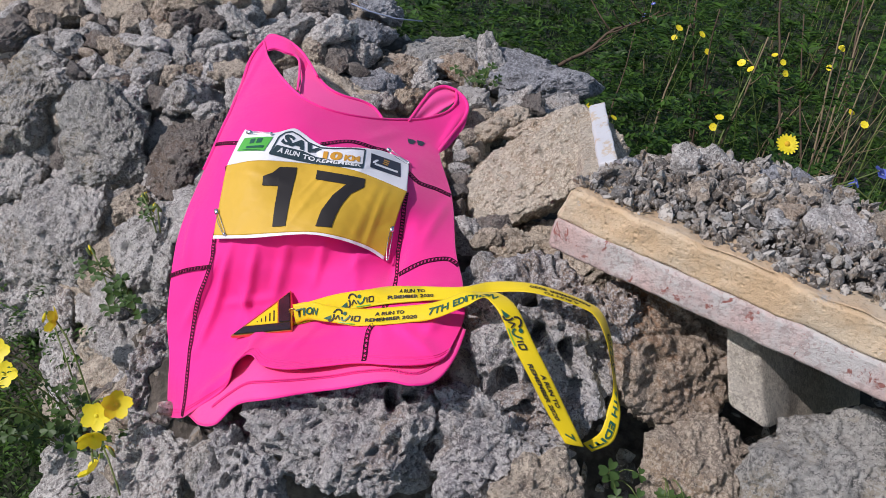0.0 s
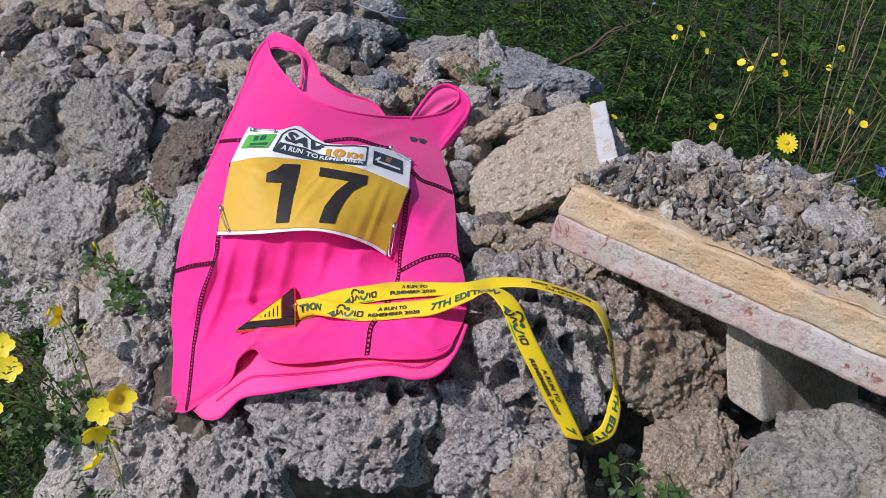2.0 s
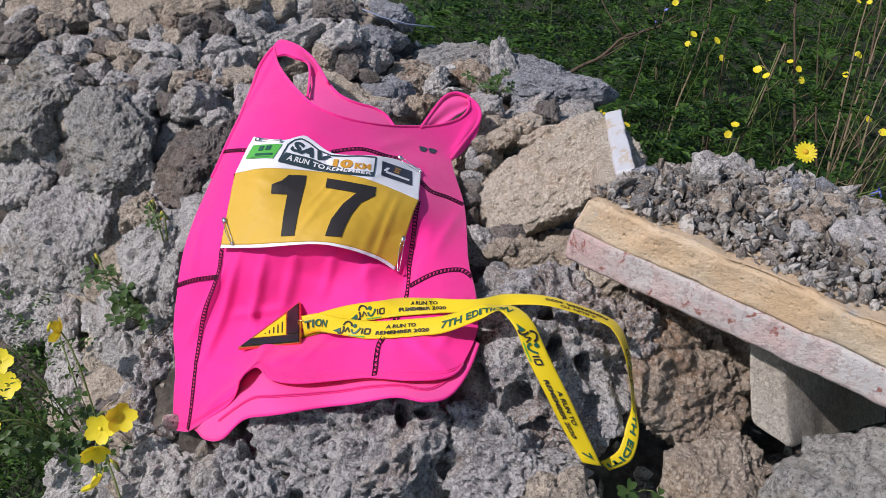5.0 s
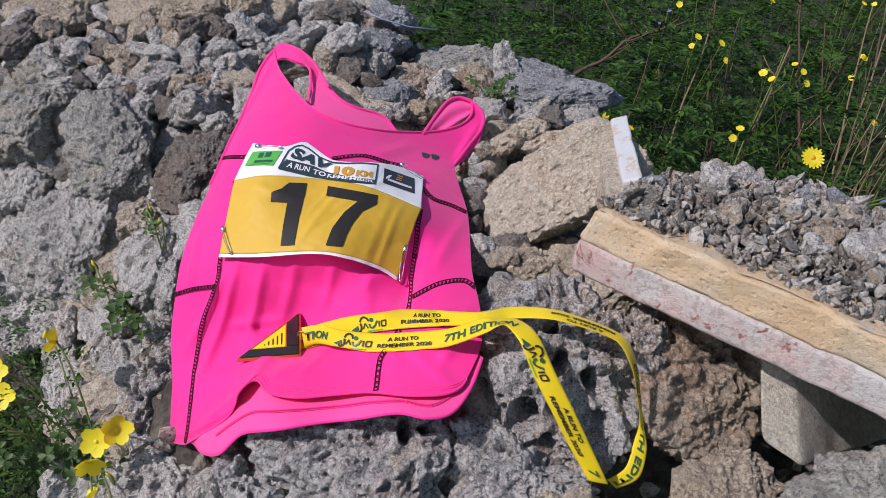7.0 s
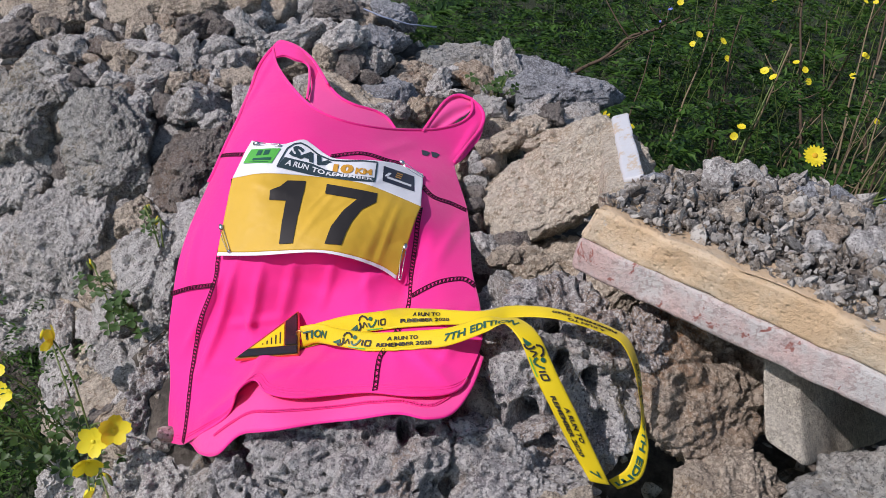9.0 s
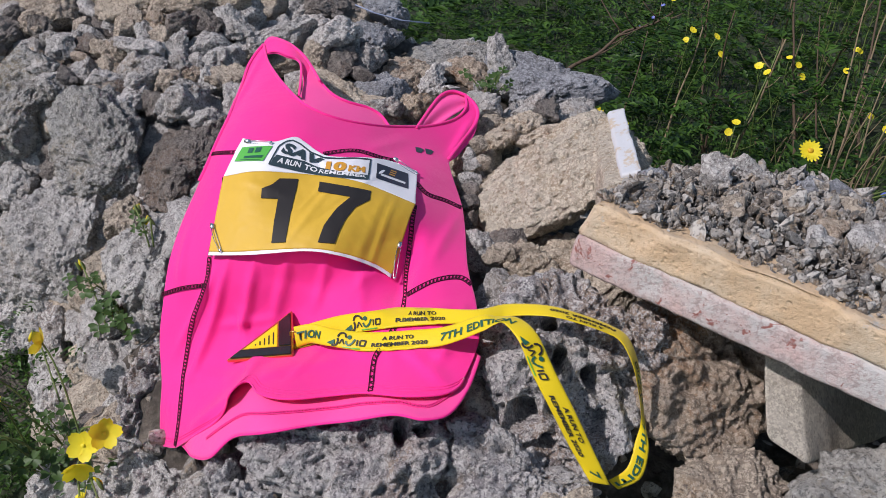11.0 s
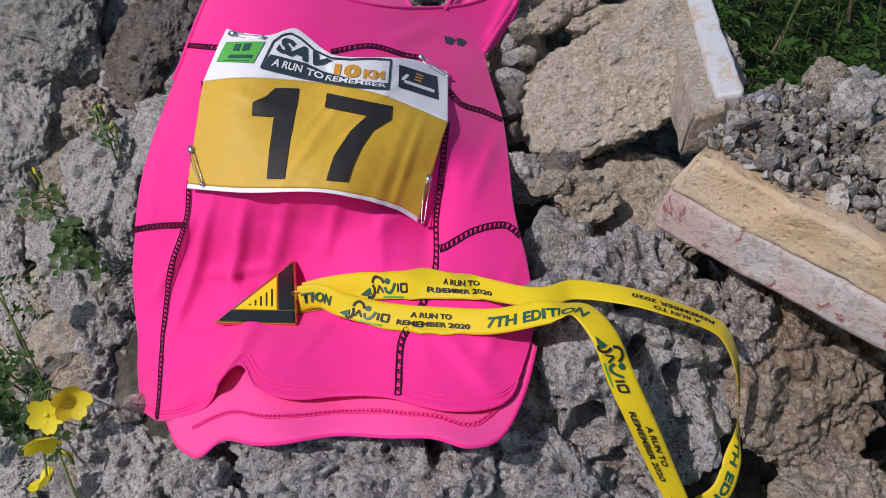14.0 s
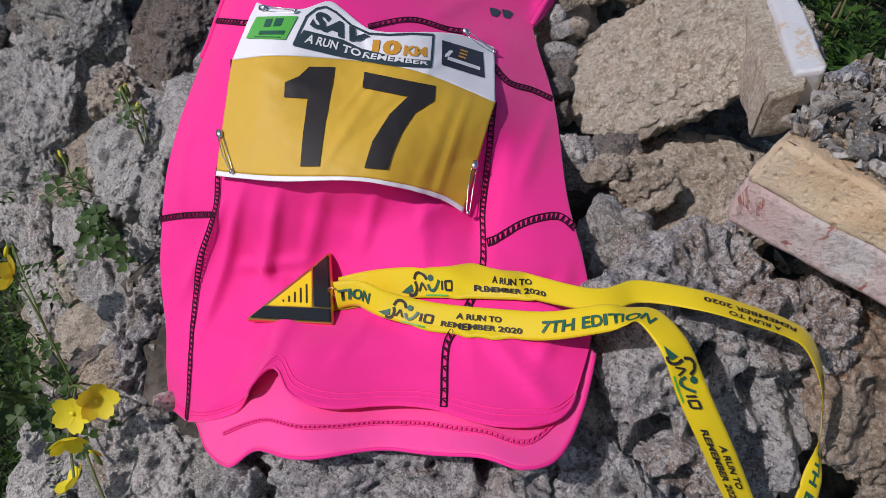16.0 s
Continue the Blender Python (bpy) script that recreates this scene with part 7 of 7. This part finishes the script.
for k in range(16):
    near = k < 6
    x, y, z = (r.uniform(0.60, 0.70), r.uniform(0.24, 0.34), r.uniform(0.76, 0.80)) if near else (r.uniform(0.45, 0.62), r.uniform(1.9, 2.3), r.uniform(0.36, 0.46))
    if first is None:
        first = flower("blue_wild_flower", (x, y, z), (0, -0.5, 0.8), petal_ring(5, 0.008, 0.004, 0.2, 1, 0.0, 9), (x, y + 0.02, z - 0.2), "small blue wild flower at the weeds' edge", "blue flowers in the weeds", 0.002, M_WHITEINK, M_BLUE)
    else:
        copy_thing(first, Matrix.Translation((x, y, z)) @ pose(0, 0, 0, r.uniform(-50, 50), r.uniform(-50, 50), r.uniform(0, 360)))


def clover(place, size, count, reach, seed, root):
    """A sorrel plant: trifoliate leaves on thin stalks."""
    r = random.Random(seed)
    thing = empty("sorrel_plant", root, "low sorrel plant with three-lobed green leaves in a crevice", "plant", "sorrel plants")
    for k in range(count):
        tip = Vector(place) + Vector(unit(r, -0.3, 0.8)) * reach * r.random() ** 0.5
        p0 = Vector(root)
        tube("leaf_stalk", [p0.lerp(tip, t) + Vector((0, 0, 0.012 * math.sin(math.pi * t))) for t in (0, 0.25, 0.5, 0.75, 1.0)], 0.0006, M_STEM, thing, sides=5)
        nrm = Vector((r.uniform(-0.5, 0.5), r.uniform(-0.9, 0.0), 1.0)).normalized()
        x = nrm.cross(Vector((0.3, 1, 0))).normalized()
        y = nrm.cross(x)
        bm = bmesh.new()
        s = size * r.uniform(0.7, 1.2)
        for lobe in range(3):
            w = lobe * 2.094 + seed
            d, e = x * math.cos(w) + y * math.sin(w), y * math.cos(w) - x * math.sin(w)
            pts = [bm.verts.new(tip + d * (s * a) + e * (s * b) + nrm * (s * c)) for a, b, c in ((0, 0, 0), (0.45, 0.42, 0.14), (0.95, 0.5, 0.08), (1.1, 0.3, 0.0), (0.92, 0, -0.08), (1.1, -0.3, 0.0), (0.95, -0.5, 0.08), (0.45, -0.42, 0.14))]
            for a in range(1, 7):
                bm.faces.new((pts[0], pts[a], pts[a + 1]))
        part("leaf", bm, M_CLOVER, thing)
    return thing


clover((-0.26, 0.0, 0.625), 0.009, 12, 0.04, 1, (-0.255, 0.02, 0.60))
clover((-0.225, -0.04, 0.64), 0.009, 12, 0.03, 2, (-0.225, -0.02, 0.60))
clover((-0.30, 0.03, 0.625), 0.008, 8, 0.03, 3, (-0.29, 0.05, 0.60))
clover((-0.24, -0.15, 0.54), 0.009, 26, 0.06, 4, (-0.235, -0.13, 0.47))
clover((-0.29, -0.16, 0.52), 0.009, 24, 0.07, 5, (-0.29, -0.12, 0.45))
clover((-0.24, 0.075, 0.70), 0.006, 4, 0.025, 6, (-0.235, 0.08, 0.665))
clover((0.305, -0.305, 0.655), 0.010, 5, 0.016, 7, (0.30, -0.26, 0.64))
clover((0.352, -0.285, 0.660), 0.010, 8, 0.025, 8, (0.34, -0.24, 0.66))
clover((0.345, -0.245, 0.705), 0.009, 5, 0.025, 9, (0.335, -0.225, 0.68))
clover((0.392, -0.245, 0.70), 0.008, 3, 0.012, 10, (0.385, -0.22, 0.69))
clover((0.13, 0.43, 0.785), 0.008, 14, 0.04, 11, (0.135, 0.44, 0.74))


def bud_stem(root, tip, seed):
    """A sorrel stalk with drooping closed buds."""
    r = random.Random(seed)
    p0, p1 = Vector(root), Vector(tip)
    thing = empty("sorrel_buds", root, "thin sorrel stalk with drooping green-yellow buds", "plant", "budding sorrel stalks")
    tube("bud_stalk", [p0.lerp(p1, t / 8) + Vector((0, 0, 0.008 * math.sin(math.pi * t / 8))) for t in range(9)], 0.0011, M_STEM, thing)
    for k in range(3):
        a = p1 + Vector((r.uniform(-0.006, 0.006), r.uniform(-0.004, 0.004), 0.002))
        d = Vector((r.uniform(-0.7, 0.7), r.uniform(-0.4, 0.2), -0.7)).normalized()
        tube("bud", [a + d * (0.014 * t / 6) for t in range(7)], lambda t: 0.0004 + 0.0018 * math.sin(math.pi * t) ** 0.7, M_STEM if k else M_PETAL, thing, sides=7)


bud_stem((-0.262, -0.006, 0.600), (-0.330, 0.070, 0.628), 1)
bud_stem((-0.222, 0.048, 0.685), (-0.255, 0.085, 0.715), 2)
bud_stem((-0.218, 0.050, 0.685), (-0.225, 0.065, 0.716), 3)
bud_stem((-0.235, -0.14, 0.50), (-0.345, -0.02, 0.585), 4)
bud_stem((-0.15, -0.235, 0.545), (-0.182, -0.20, 0.572), 5)
wire = empty("thin_wire", (-0.03, 0.61, 0.78), "thin bluish wire lying across the stones", "wire")
tube("strand", [Vector(p) for p in ((-0.111, 0.61, 0.822), (-0.077, 0.606, 0.814), (-0.032, 0.61, 0.806), (0.011, 0.638, 0.798))], 0.0012, M_BLUEWIRE, wire)
